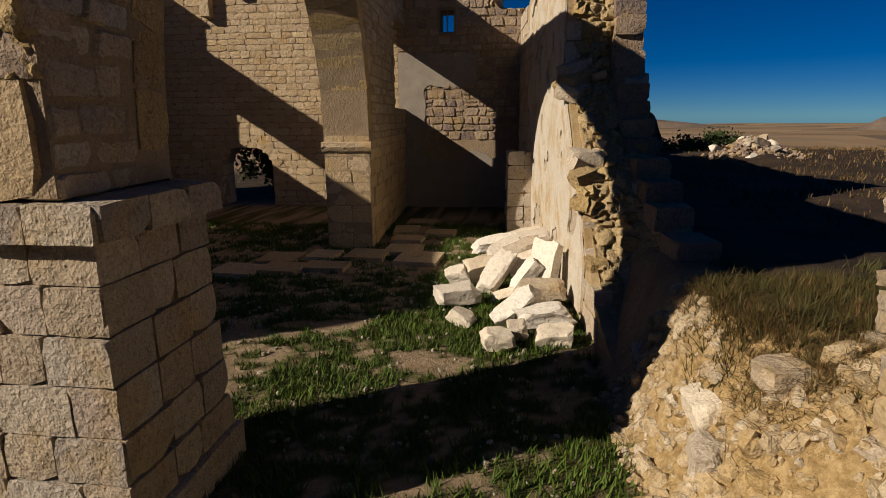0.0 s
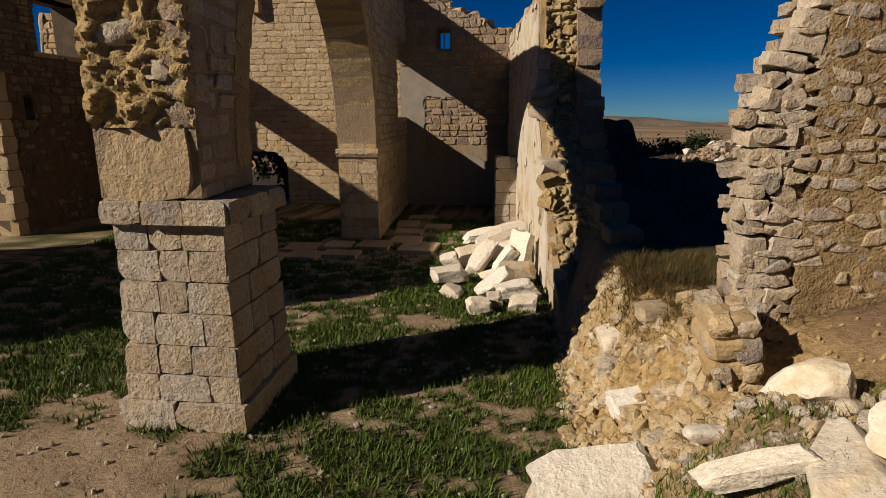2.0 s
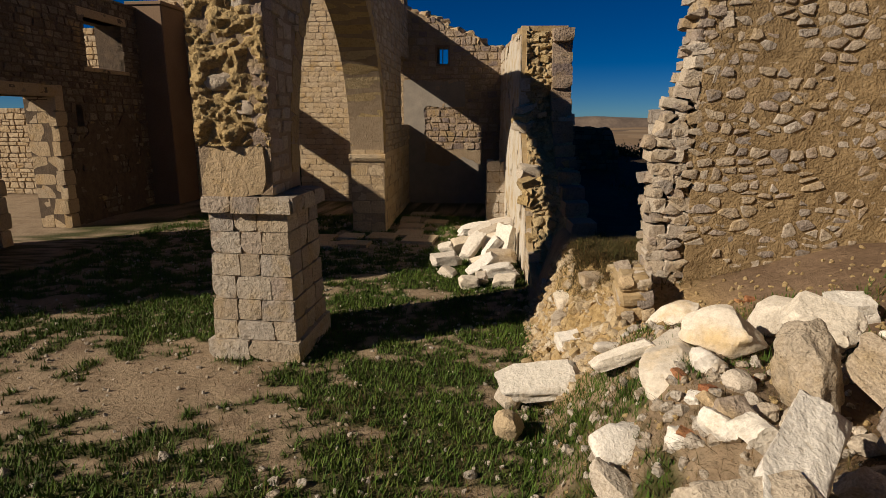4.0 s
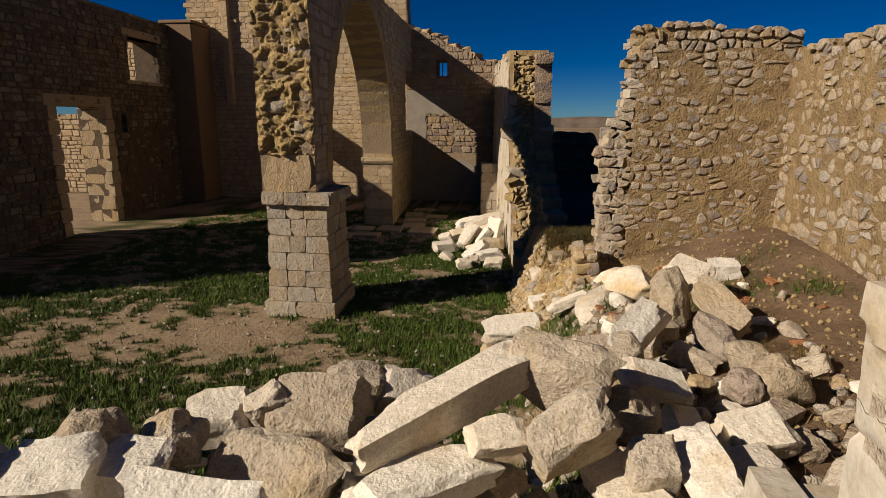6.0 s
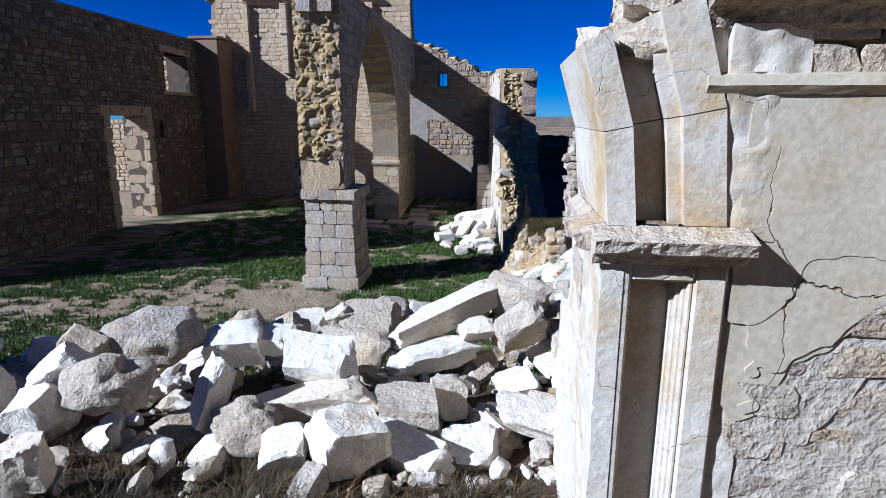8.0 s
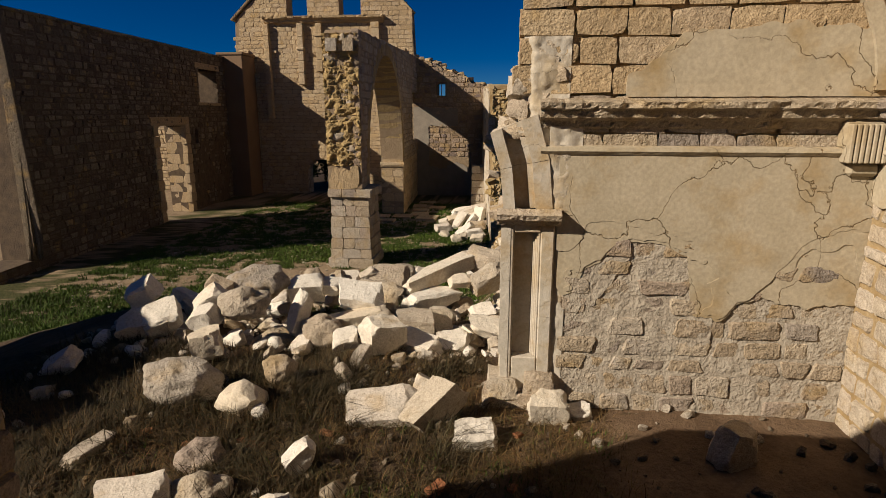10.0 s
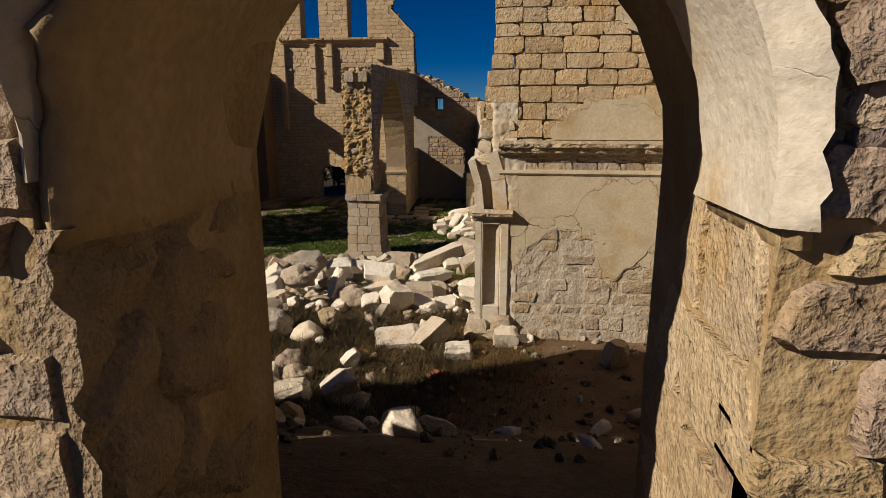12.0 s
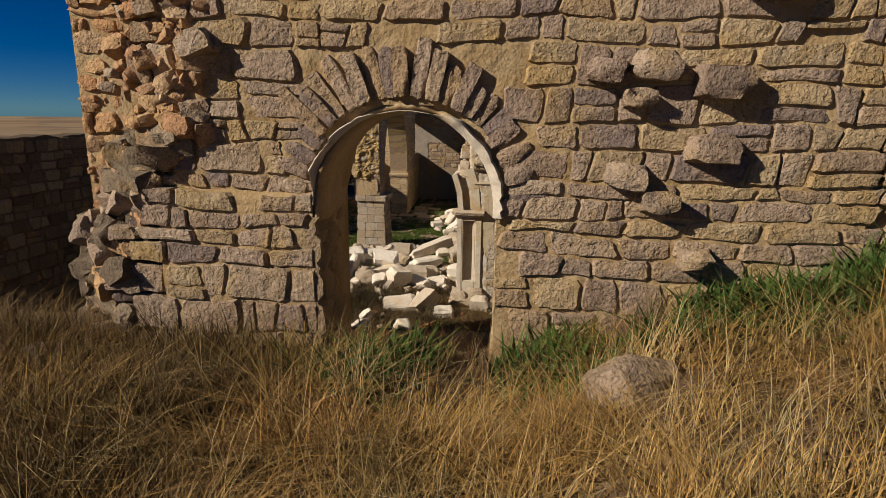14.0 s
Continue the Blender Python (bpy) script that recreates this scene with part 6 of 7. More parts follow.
def on_ground(x, y, sx, sy, sz, rx, ry, rz, blocky=True, lift=0.0, **kw):
    return fallen(x, y, height(x, y) + sz * 0.32 + lift, sx, sy, sz, rx, ry, rz, blocky, **kw)


def dressed(seed):
    """A cut block with flat faces, chipped edges and a broken corner or two."""
    rnd = random.Random(seed)
    bm = bmesh.new()
    bmesh.ops.create_cube(bm, size=1.0)
    bmesh.ops.subdivide_edges(bm, edges=bm.edges[:], cuts=9, use_grid_fill=True)
    off = Vector((rnd.uniform(0, 99), rnd.uniform(0, 99), rnd.uniform(0, 99)))
    planes = []
    for _ in range(rnd.randrange(2, 6)):
        n = Vector((rnd.choice((-1, 1)) * rnd.uniform(0.5, 1), rnd.choice((-1, 1)) * rnd.uniform(0.5, 1), rnd.choice((-1, 1)) * rnd.uniform(0.5, 1))).normalized()
        planes.append((n, rnd.uniform(0.58, 0.74)))
    for _ in range(6):
        n = [rnd.choice((-1, 1)) * rnd.uniform(0.7, 1) for _ in range(3)]
        n[rnd.randrange(3)] = rnd.uniform(-0.15, 0.15)
        planes.append((Vector(n).normalized(), rnd.uniform(0.58, 0.69)))
    sh = [rnd.uniform(-0.2, 0.2) for _ in range(4)]
    for v in bm.verts:
        p = v.co.copy()
        p.x += sh[0] * p.z + sh[1] * p.y
        p.y += sh[2] * p.z
        p.z += sh[3] * p.x
        for n, d in planes:
            e = p.dot(n) - d - 0.06 * noise.noise(p * 5 + off)
            if e > 0:
                p -= n * e
        for k, a in ((2.2, 0.05), (5.0, 0.03), (12.0, 0.014)):
            q = p * k + off
            p += Vector((noise.noise(q), noise.noise(q + Vector((9, 0, 0))), noise.noise(q + Vector((0, 9, 0))))) * a
        v.co = p
    me = bpy.data.meshes.new("fallen_block")
    bm.to_mesh(me)
    bm.free()
    me.materials.append(LIME)
    return soften(me, 30)


DRESSED = [dressed(800 + i) for i in range(20)]
for i, me in enumerate(DRESSED):
    if i % 5 == 3:
        me.materials[0] = MATS["pale"]
DULL = []
for i, me in enumerate(DRESSED):
    me = me.copy()
    me.materials[0] = MATS["pale"] if i % 2 else MATS["ash"] if i % 4 else LIME
    DULL.append(me)


def piece(ax, ay, az, bx, by, bz, wide, high, roll=0, rock=False, label="pale limestone block fallen on the rubble heap", group="rubble heap", kind=None):
    """A fallen stone that reaches from one end to the other, wide and high across, rolled about its length."""
    a, b = Vector((ax, ay + wide * 0.4, az)), Vector((bx, by + wide * 0.4, bz))
    x = (b - a).normalized()
    y = Vector((0, 0, 1)).cross(x).normalized()
    m = Matrix((x, y, x.cross(y))).transposed().to_4x4()
    k = len(placed)
    me = kind or (FIELD[k % 4] if rock else DRESSED[k % 20])
    ob = new("fallen_stone" if rock else "fallen_block", me)
    ob.matrix_basis = Matrix.Translation((a + b) / 2) @ m @ pose(0, 0, 0, roll, 0, 0) @ Matrix.Diagonal(((b - a).length * 1.06, wide, high, 1))
    tagged(ob, label, "stone", group)
    placed.append(((ax + bx) / 2, (ay + by) / 2, max((b - a).length, wide) * 0.8))
    return ob


# large blocks of the heap by the chapel
piece(-0.80, -2.98, 1.40, 0.09, -2.33, 1.72, 0.27, 0.25, 8, label="long pale limestone beam lying across the rubble heap")
piece(0.08, -2.25, 1.70, 0.68, -2.45, 1.60, 0.34, 0.42, 24, label="rough grey limestone slab leaning on the heap", kind=DRESSED[3])
piece(-0.75, -3.25, 1.22, -0.13, -2.86, 1.25, 0.32, 0.25, 4)
piece(-1.62, -3.12, 1.3, -0.96, -3.24, 1.2, 0.46, 0.32, 44, label="broad pale limestone slab tilted on the heap")
piece(-1.63, -3.9, 1.52, -1.04, -3.85, 1.42, 0.38, 0.30, 30)
piece(-1.70, -4.2, 1.20, -0.88, -4.1, 1.31, 0.34, 0.24, 2, label="long dressed limestone block low in the heap")
piece(-1.02, -4.95, 1.32, -0.64, -4.72, 1.32, 0.36, 0.40, 8)
piece(-1.46, -4.85, 1.20, -1.18, -4.75, 1.24, 0.3, 0.22, 20)
piece(-1.92, -4.6, 1.2, -1.49, -4.6, 1.27, 0.36, 0.36, 10, True, label="rough pitted limestone boulder of the rubble heap")
piece(-2.12, -4.45, 1.15, -1.99, -4.3, 1.66, 0.22, 0.2, 0, label="pale stone shard standing on end in the heap")
piece(-3.2, -4.0, 1.64, -2.5, -3.9, 1.66, 0.5, 0.42, 12, True, label="rough pitted limestone boulder of the rubble heap")
piece(-2.88, -4.9, 1.63, -2.37, -4.8, 1.70, 0.4, 0.34, 26, True, label="rough pitted limestone boulder of the rubble heap")
piece(-3.3, -4.6, 1.5, -3.02, -4.5, 1.70, 0.26, 0.3, 20)
piece(-3.43, -4.2, 1.72, -3.12, -4.2, 1.58, 0.3, 0.22, 30)
piece(-3.2, -5.0, 1.5, -2.9, -5.0, 1.58, 0.28, 0.22, 14)
piece(-3.98, -4.9, 1.36, -3.62, -4.7, 1.45, 0.4, 0.26, 30)
piece(-2.44, -3.7, 1.5, -2.0, -3.6, 1.56, 0.34, 0.3, 26)
piece(-2.06, -3.5, 1.54, -1.74, -3.5, 1.5, 0.3, 0.16, 10)
piece(-0.73, -4.15, 1.18, -0.28, -4.15, 1.2, 0.36, 0.36, 12)
piece(-0.70, -4.5, 1.16, -0.16, -4.75, 1.10, 0.3, 0.24, 24)
piece(-0.36, -3.8, 1.16, -0.10, -3.7, 1.18, 0.3, 0.34, -10)
piece(-0.16, -4.4, 1.0, 0.22, -4.35, 1.02, 0.36, 0.38, 28)
piece(-0.16, -2.9, 1.48, 0.12, -2.85, 1.5, 0.22, 0.16, 20)
piece(0.2, -2.95, 1.42, 0.6, -2.8, 1.62, 0.3, 0.36, 40, label="broken wedge of pale limestone standing in the heap")
piece(0.62, -2.66, 1.18, 1.02, -3.65, 1.22, 0.3, 0.15, 12, label="long dressed limestone slab sloping down the heap")
piece(0.26, -4.0, 1.22, 0.8, -4.1, 1.12, 0.34, 0.16, 16)
piece(0.22, -3.5, 1.14, 0.54, -3.45, 1.24, 0.26, 0.2, 30)
piece(0.36, -3.9, 0.98, 0.62, -3.8, 1.06, 0.24, 0.24, 18)
piece(-1.48, -2.6, 1.36, -0.93, -2.5, 1.28, 0.42, 0.36, 36)
piece(-1.25, -2.1, 1.3, -0.86, -2.0, 1.3, 0.34, 0.34, 10, True, label="ochre stained boulder on the rubble heap")
piece(-0.9, -2.0, 1.26, -0.53, -1.9, 1.2, 0.34, 0.28, 34)
piece(-0.95, -2.5, 1.18, -0.66, -2.4, 1.18, 0.26, 0.24, 20, True)
piece(0.94, -1.36, 1.44, 1.36, -0.82, 1.62, 0.26, 0.2, 26, label="long dressed limestone block leaning on the heap")
piece(0.58, -1.5, 1.38, 1.1, -1.4, 1.42, 0.34, 0.24, 24)
piece(0.60, 1.5, 0.80, 1.04, 1.28, 1.12, 0.15, 0.12, 14, True, label="narrow pale stone lying against the boulder", kind=DRESSED[6])
piece(1.3, 1.1, 1.24, 1.9, 1.15, 1.3, 0.42, 0.34, 24, True, label="broad oval boulder of pale limestone with an ochre stain", kind=great_boulder(32))
piece(1.76, 0.0, 1.2, 1.70, 0.08, 1.7, 0.36, 0.36, 0, True, label="rounded ochre boulder standing on the rubble")
piece(1.88, 0.7, 1.66, 2.22, 0.5, 1.52, 0.3, 0.2, 24)
piece(2.03, 0.05, 1.6, 2.26, -0.48, 1.34, 0.28, 0.17, 18, label="long dressed limestone slab sloping down the heap")
piece(2.64, 1.6, 1.36, 2.99, 1.6, 1.38, 0.3, 0.26, 12)
piece(1.8, -0.6, 1.46, 1.99, -0.95, 1.3, 0.24, 0.2, 8, True, label="orange stained lump of core stone")
piece(1.9, -1.2, 1.32, 2.2, -1.2, 1.34, 0.28, 0.28, 0, True, label="rounded yellow boulder beside the heap")
piece(1.73, -1.6, 1.28, 1.97, -1.6, 1.3, 0.24, 0.24, 0, True, label="rounded yellow boulder beside the heap")
piece(1.95, -1.6, 1.28, 2.34, -1.5, 1.32, 0.34, 0.34, 0, True, label="rounded yellow boulder beside the heap")
piece(1.5, -2.4, 1.28, 1.86, -2.3, 1.32, 0.3, 0.16, 22)
piece(1.36, -2.7, 1.24, 1.68, -2.6, 1.24, 0.26, 0.18, 12)
piece(0.88, -1.9, 1.46, 1.32, -1.9, 1.38, 0.28, 0.17, 20)
piece(0.6, -2.45, 1.4, 1.0, -2.4, 1.4, 0.36, 0.3, 14, True, label="lump of rubble core with bits of brick")
piece(0.74, -2.9, 1.34, 1.0, -2.85, 1.32, 0.26, 0.3, 30)
piece(1.12, -2.62, 1.44, 1.2, -3.12, 1.3, 0.28, 0.14, 22, label="long dressed limestone slab sloping down the heap")
piece(-2.32, -3.5, 1.55, -2.05, -3.4, 1.6, 0.34, 0.3, 20, True)
piece(-1.98, -3.2, 1.5, -1.72, -3.1, 1.5, 0.3, 0.26, 10, True)
piece(-2.0, -2.7, 1.36, -1.67, -2.6, 1.34, 0.3, 0.22, 16)
piece(-1.64, -2.6, 1.36, -1.42, -2.5, 1.48, 0.2, 0.22, 10)
piece(-2.7, -3.0, 1.3, -2.35, -2.9, 1.34, 0.3, 0.3, 20, True)
piece(-4.6, -4.2, 1.46, -4.26, -4.15, 1.62, 0.3, 0.3, 20)
piece(-4.3, -4.9, 1.28, -3.7, -4.75, 1.4, 0.4, 0.3, 30)
piece(-0.86, -6.48, 1.08, -0.2, -6.38, 1.1, 0.42, 0.34, 22, group="chapel floor stones")
piece(-0.12, -6.62, 1.16, 0.2, -6.45, 1.5, 0.28, 0.3, 12, group="chapel floor stones")
piece(0.3, -6.8, 1.12, 0.64, -6.75, 1.14, 0.3, 0.28, 18, group="chapel floor stones")
piece(0.96, -6.3, 1.2, 1.3, -6.28, 1.22, 0.28, 0.36, 16, group="chapel floor stones")
piece(1.32, -6.2, 1.12, 1.56, -6.16, 1.14, 0.22, 0.2, 16, group="chapel floor stones")
piece(-1.06, -8.3, 1.18, -0.7, -8.2, 1.36, 0.28, 0.34, 14, group="chapel floor stones")
piece(-0.88, -8.42, 1.06, -0.5, -8.34, 1.1, 0.28, 0.24, 34, group="chapel floor stones")
piece(-2.26, -8.1, 1.16, -1.76, -8.0, 1.2, 0.34, 0.28, 20, group="chapel floor stones")
piece(-2.96, -6.4, 1.26, -2.32, -6.3, 1.3, 0.44, 0.46, 10, True, group="chapel floor stones", label="large grey pitted boulder on the chapel floor")
piece(-1.97, -7.5, 1.2, -1.66, -7.4, 1.2, 0.3, 0.3, 6, True, group="chapel floor stones")
piece(-1.77, -7.9, 1.18, -1.4, -7.86, 1.24, 0.3, 0.26, 16, True, group="chapel floor stones")
piece(-1.6, -8.5, 1.22, -1.24, -8.4, 1.22, 0.3, 0.28, 24, group="chapel floor stones")
piece(-1.88, -5.9, 1.26, -1.6, -5.85, 1.32, 0.28, 0.28, 20, True, group="chapel floor stones")
piece(-1.05, -7.4, 1.2, -0.9, -7.3, 1.36, 0.18, 0.16, 10, group="chapel floor stones")
piece(-2.97, -5.5, 1.34, -2.66, -5.4, 1.4, 0.26, 0.34, 10, group="chapel floor stones")
on_ground(0.2, 2.3, 0.85, 0.4, 0.14, 20, -4, 8, lift=0.2, label="flat white limestone slab lying in the grass")
on_ground(-0.15, 2.3, 0.36, 0.4, 0.24, 12, -14, 30, False, label="rough pale stone beside the flat slab")
piece(1.29, 2.36, 0.95, 1.76, 2.22, 1.02, 0.34, 0.36, 14, True, kind=great_boulder(33), label="rounded pale boulder at the foot of the earth bank")
piece(1.02, 0.50, 1.00, 1.31, 1.44, 1.08, 0.58, 0.42, 18, True, kind=great_boulder(34, 0.62), label="large pale boulder narrowing to its top on the rubble")
piece(1.20, 2.36, 0.62, 1.34, 2.32, 0.80, 0.24, 0.24, 10, True, kind=great_boulder(35), label="pale stone wedged between boulder and earth bank")
piece(1.26, 0.85, 1.12, 1.50, 0.82, 1.16, 0.26, 0.22, 20, True, kind=great_boulder(36), label="yellow stained stone under the oval boulder")
piece(0.76, 3.88, 0.93, 1.04, 3.92, 0.96, 0.26, 0.16, 4, label="pale dressed stone at the brink of the earth bank", group="stones in the bank")
piece(1.14, 3.78, 0.97, 1.28, 3.8, 1.0, 0.16, 0.16, 14, label="pale dressed stone at the brink of the earth bank", group="stones in the bank")
on_ground(2.2, 1.78, 0.5, 0.36, 0.34, 0, -16, 30, False)
on_ground(0.68, 0.5, 0.46, 0.4, 0.2, 26, -10, 30, False)
on_ground(1.48, 0.62, 0.22, 0.2, 0.16, 0, 8, 10, False)
on_ground(-0.18, 1.62, 0.36, 0.3, 0.3, 8, 12, 70, False)
for x, y, sx, sy, sz, rz in ((0.6, 3.3, 0.34, 0.24, 0.2, 6), (0.84, 3.16, 0.22, 0.18, 0.16, -12), (1.1, 3.3, 0.2, 0.18, 0.16, 20), (0.66, 2.62, 0.24, 0.2, 0.2, 40), (0.58, 4.35, 0.22, 0.3, 0.22, 10), (0.5, 4.02, 0.2, 0.3, 0.26, -10)):
    on_ground(x, y, sx, sy, sz, 6, -8, rz, lift=-0.09, label="pale stone set in the yellow earth bank", group="stones in the bank")
on_ground(-1.9, -6.3, 0.45, 0.4, 0.36, 22, 9, 70, False, group="chapel floor stones")
on_ground(2.65, -6.75, 0.3, 0.26, 0.4, 8, 10, 20, group="chapel floor stones")
ob = on_ground(2.4, -14.5, 0.62, 0.44, 0.3, 8, 6, 20, False, label="grey weathered boulder in the dry grass", group="")
ob.data = boulder(463, False, 9)
ob.data.materials[0] = MATS["grey"]
ob.location.z -= 0.03
ob = on_ground(-1.7, -13.95, 0.3, 0.26, 0.22, 8, 6, 60, False, label="grey weathered boulder in the dry grass", group="")
ob.data = FIELD[1]
rnd = random.Random(77)


def scatter(n, spot, size, blocky, keep=0.55, **kw):
    made = 0
    tries = 0
    while made < n and tries < n * 30:
        tries += 1
        x, y = spot()
        s = size()
        if any((x - a) ** 2 + (y - b) ** 2 < (keep * (s + c) * 0.5) ** 2 for a, b, c in placed):
            continue
        on_ground(x, y, s * rnd.uniform(0.8, 1.5), s * rnd.uniform(0.5, 0.9), s * rnd.uniform(0.35, 0.75), rnd.uniform(-32, 32), rnd.uniform(-32, 32), rnd.uniform(0, 360), rnd.random() < blocky, **kw)
        made += 1


def heap_spot():
    x = rnd.uniform(-4.6, 1.3)
    return x, -3.4 + 0.3 * math.sin(x * 1.3) + 0.3 * min(0.0, x + 1.2) - 0.12 * max(0.0, x + 1) + rnd.gauss(0, 0.75)


scatter(80, heap_spot, lambda: rnd.uniform(0.2, 0.4), 0.65, 0.6, lift=0.0)
placed_low = placed[:]
placed.clear()
scatter(10, lambda: (rnd.uniform(-3.2, 0.9), rnd.gauss(-3.3, 0.4)), lambda: rnd.uniform(0.2, 0.34), 0.75, 1.3, lift=0.14)
placed.extend(placed_low)
scatter(150, heap_spot, lambda: rnd.uniform(0.1, 0.26), 0.4, 0.3, lift=0.03)
scatter(60, lambda: (rnd.uniform(0.4, 2.9), rnd.uniform(-2.6, 2.2)), lambda: rnd.uniform(0.08, 0.24), 0.3, 0.7, lift=0.0)
scatter(26, lambda: (rnd.gauss(1.2, 0.4), rnd.uniform(-2.6, 0.3)), lambda: rnd.uniform(0.16, 0.32), 0.6, 0.6, lift=0.03)
# white blocks fallen against the side wall, the long ones laid by hand
for ax, ay, az, bx, by, bz, wide, high, roll in (
        (-0.36, 8.2, 0.20, -0.26, 8.3, 0.80, 0.50, 0.18, 4), (-0.92, 7.1, 0.10, -0.48, 7.35, 0.40, 0.32, 0.22, 20), (-1.14, 8.45, 0.08, -0.82, 8.7, 0.52, 0.40, 0.26, 16),
        (-0.86, 9.4, 0.34, -0.32, 9.6, 0.52, 0.46, 0.26, 10), (-1.72, 7.8, 0.16, -1.24, 7.95, 0.18, 0.36, 0.26, 6), (-0.66, 7.0, 0.18, -0.10, 7.05, 0.22, 0.42, 0.24, 3),
        (-1.06, 6.4, 0.12, -0.74, 6.42, 0.13, 0.30, 0.24, 5), (-0.46, 6.6, 0.10, -0.08, 6.62, 0.12, 0.36, 0.22, 12), (-0.60, 7.75, 0.32, -0.08, 7.78, 0.30, 0.34, 0.20, 14),
        (-1.38, 10.3, 0.28, -0.62, 10.4, 0.42, 0.50, 0.24, 8), (-1.44, 9.0, 0.18, -1.00, 9.2, 0.28, 0.42, 0.32, 24), (-0.90, 10.9, 0.30, -0.24, 11.0, 0.40, 0.52, 0.22, 6),
        (-1.72, 8.9, 0.15, -1.43, 8.9, 0.20, 0.30, 0.20, 18), (-0.79, 6.72, 0.12, -0.58, 6.72, 0.14, 0.26, 0.22, 26), (-0.74, 8.75, 0.30, -0.16, 8.9, 0.48, 0.44, 0.24, 22),
        (-1.10, 9.7, 0.24, -0.62, 9.95, 0.40, 0.44, 0.26, 30), (-0.72, 8.2, 0.12, -0.44, 8.25, 0.56, 0.34, 0.20, 10), (-0.66, 10.1, 0.44, -0.10, 10.2, 0.50, 0.46, 0.24, 12)):
    piece(ax, ay, az, bx, by, bz, wide * 0.82, high * 0.85, roll, label="white limestone slab fallen from the side wall", group="blocks below the side wall")
scatter(26, lambda: (rnd.gauss(-0.6, 0.35), rnd.uniform(7.0, 12.4)), lambda: rnd.uniform(0.24, 0.44), 0.9, 0.45, lift=0.02, label="white limestone block fallen from the side wall", group="blocks below the side wall")
scatter(20, lambda: (rnd.uniform(-4.5, 0.6), rnd.uniform(-9.6, -5.4)), lambda: rnd.uniform(0.14, 0.34), 0.4, 0.7, group="chapel floor stones", label="dusty limestone lump on the chapel floor")
scatter(24, lambda: (rnd.uniform(-2.0, 3.4), rnd.uniform(-11.5, -7.6)), lambda: rnd.uniform(0.12, 0.32), 0.4, 0.8, group="chapel floor stones", label="dusty limestone lump on the chapel floor")


BANK_STONE = stone_material("bank_stone", [(0.430, 0.344, 0.224), (0.361, 0.258, 0.129), (0.482, 0.404, 0.284), (0.387, 0.284, 0.146), (0.516, 0.456, 0.361)], "island", stain_at=0.7, ochre=(0.361, 0.249, 0.103), ochre_at=0.55, relief=0.7)


def chips(name, n, spot, size, label, seed):
    r = random.Random(seed)
    src = [boulder(700 + i, False, 1) for i in range(6)]
    items = []
    for _ in range(n):
        x, y = spot(r)
        s = size(r)
        items.append((src[r.randrange(6)], pose(x, y, height(x, y) + s * (-0.1 if name.startswith("bank_") and name != "bank_pebbles" else 0.15), r.uniform(0, 360), r.uniform(0, 360), 0) @ Matrix.Diagonal((s, s * 0.8, s * 0.7, 1))))
    ob = stuff_from(name, items, MATS["grey_far"] if name == "mound_stones" else MATS["ochre_far"] if name == "bank_pebbles" else BANK_STONE if name.startswith("bank") else MATS["west_far"] if name.startswith("chapel") else LIME_FAR, None, label)
    tagged(ob, category="pebbles")


chips("heap_chips", 1000, lambda r: (r.uniform(-5, 3.2), r.gauss(-3.0, 1.5)), lambda r: r.uniform(0.03, 0.14), "small broken stones in the rubble heap", 1)
chips("foot_chips", 520, lambda r: (r.gauss(1.1, 0.6), r.uniform(-1.5, 2.3)), lambda r: 0.02 + 0.11 * r.random() ** 2, "broken stones at the foot of the bank", 6)
chips("bank_stones", 600, lambda r: (r.uniform(0.08, 1.5), r.uniform(2.2, 4.0)), lambda r: 0.03 + 0.2 * r.random() ** 2.4, "small stones in the yellow earth bank", 2)
chips("bank_face_stones", 700, lambda r: (r.uniform(0.1, 0.75), r.uniform(2.1, 5.7)), lambda r: 0.03 + 0.17 * r.random() ** 2.2, "stones standing out of the steep side of the bank", 7)
chips("bank_pebbles", 900, lambda r: (r.uniform(0.3, 4.0), r.uniform(-2.5, 3.4)), lambda r: r.uniform(0.015, 0.07), "pebbles on the earth bank", 3)
chips("nave_pebbles", 1900, lambda r: (r.uniform(-9, 0.2), r.uniform(-1.5, 13)), lambda r: r.uniform(0.015, 0.07), "pebbles on the nave floor", 4)
chips("chapel_pebbles", 1000, lambda r: (r.uniform(-5, 3.8), r.uniform(-12, -5)), lambda r: 0.02 + 0.12 * r.random() ** 2.5, "pebbles on the chapel floor", 5)


# ---- bits of brick ----
for i in range(34):
    r = random.Random(5000 + i)
    x, y = (r.uniform(-3.0, 2.6), r.uniform(-9.6, -6.2)) if i < 20 else (r.uniform(0.6, 3.6), r.uniform(-1.0, 2.8))
    ob = new("brick_fragment", stones_of("brick", "ashlar")[i % 14])
    s = r.uniform(0.05, 0.13)
    ob.matrix_basis = pose(x, y, height(x, y) + 0.02, r.uniform(-20, 20), r.uniform(-20, 20), r.uniform(0, 360)) @ Matrix.Diagonal((s * 1.4, s, s * 0.5, 1))
    tagged(ob, "broken orange brick lying among the stones", "brick", "brick fragments")


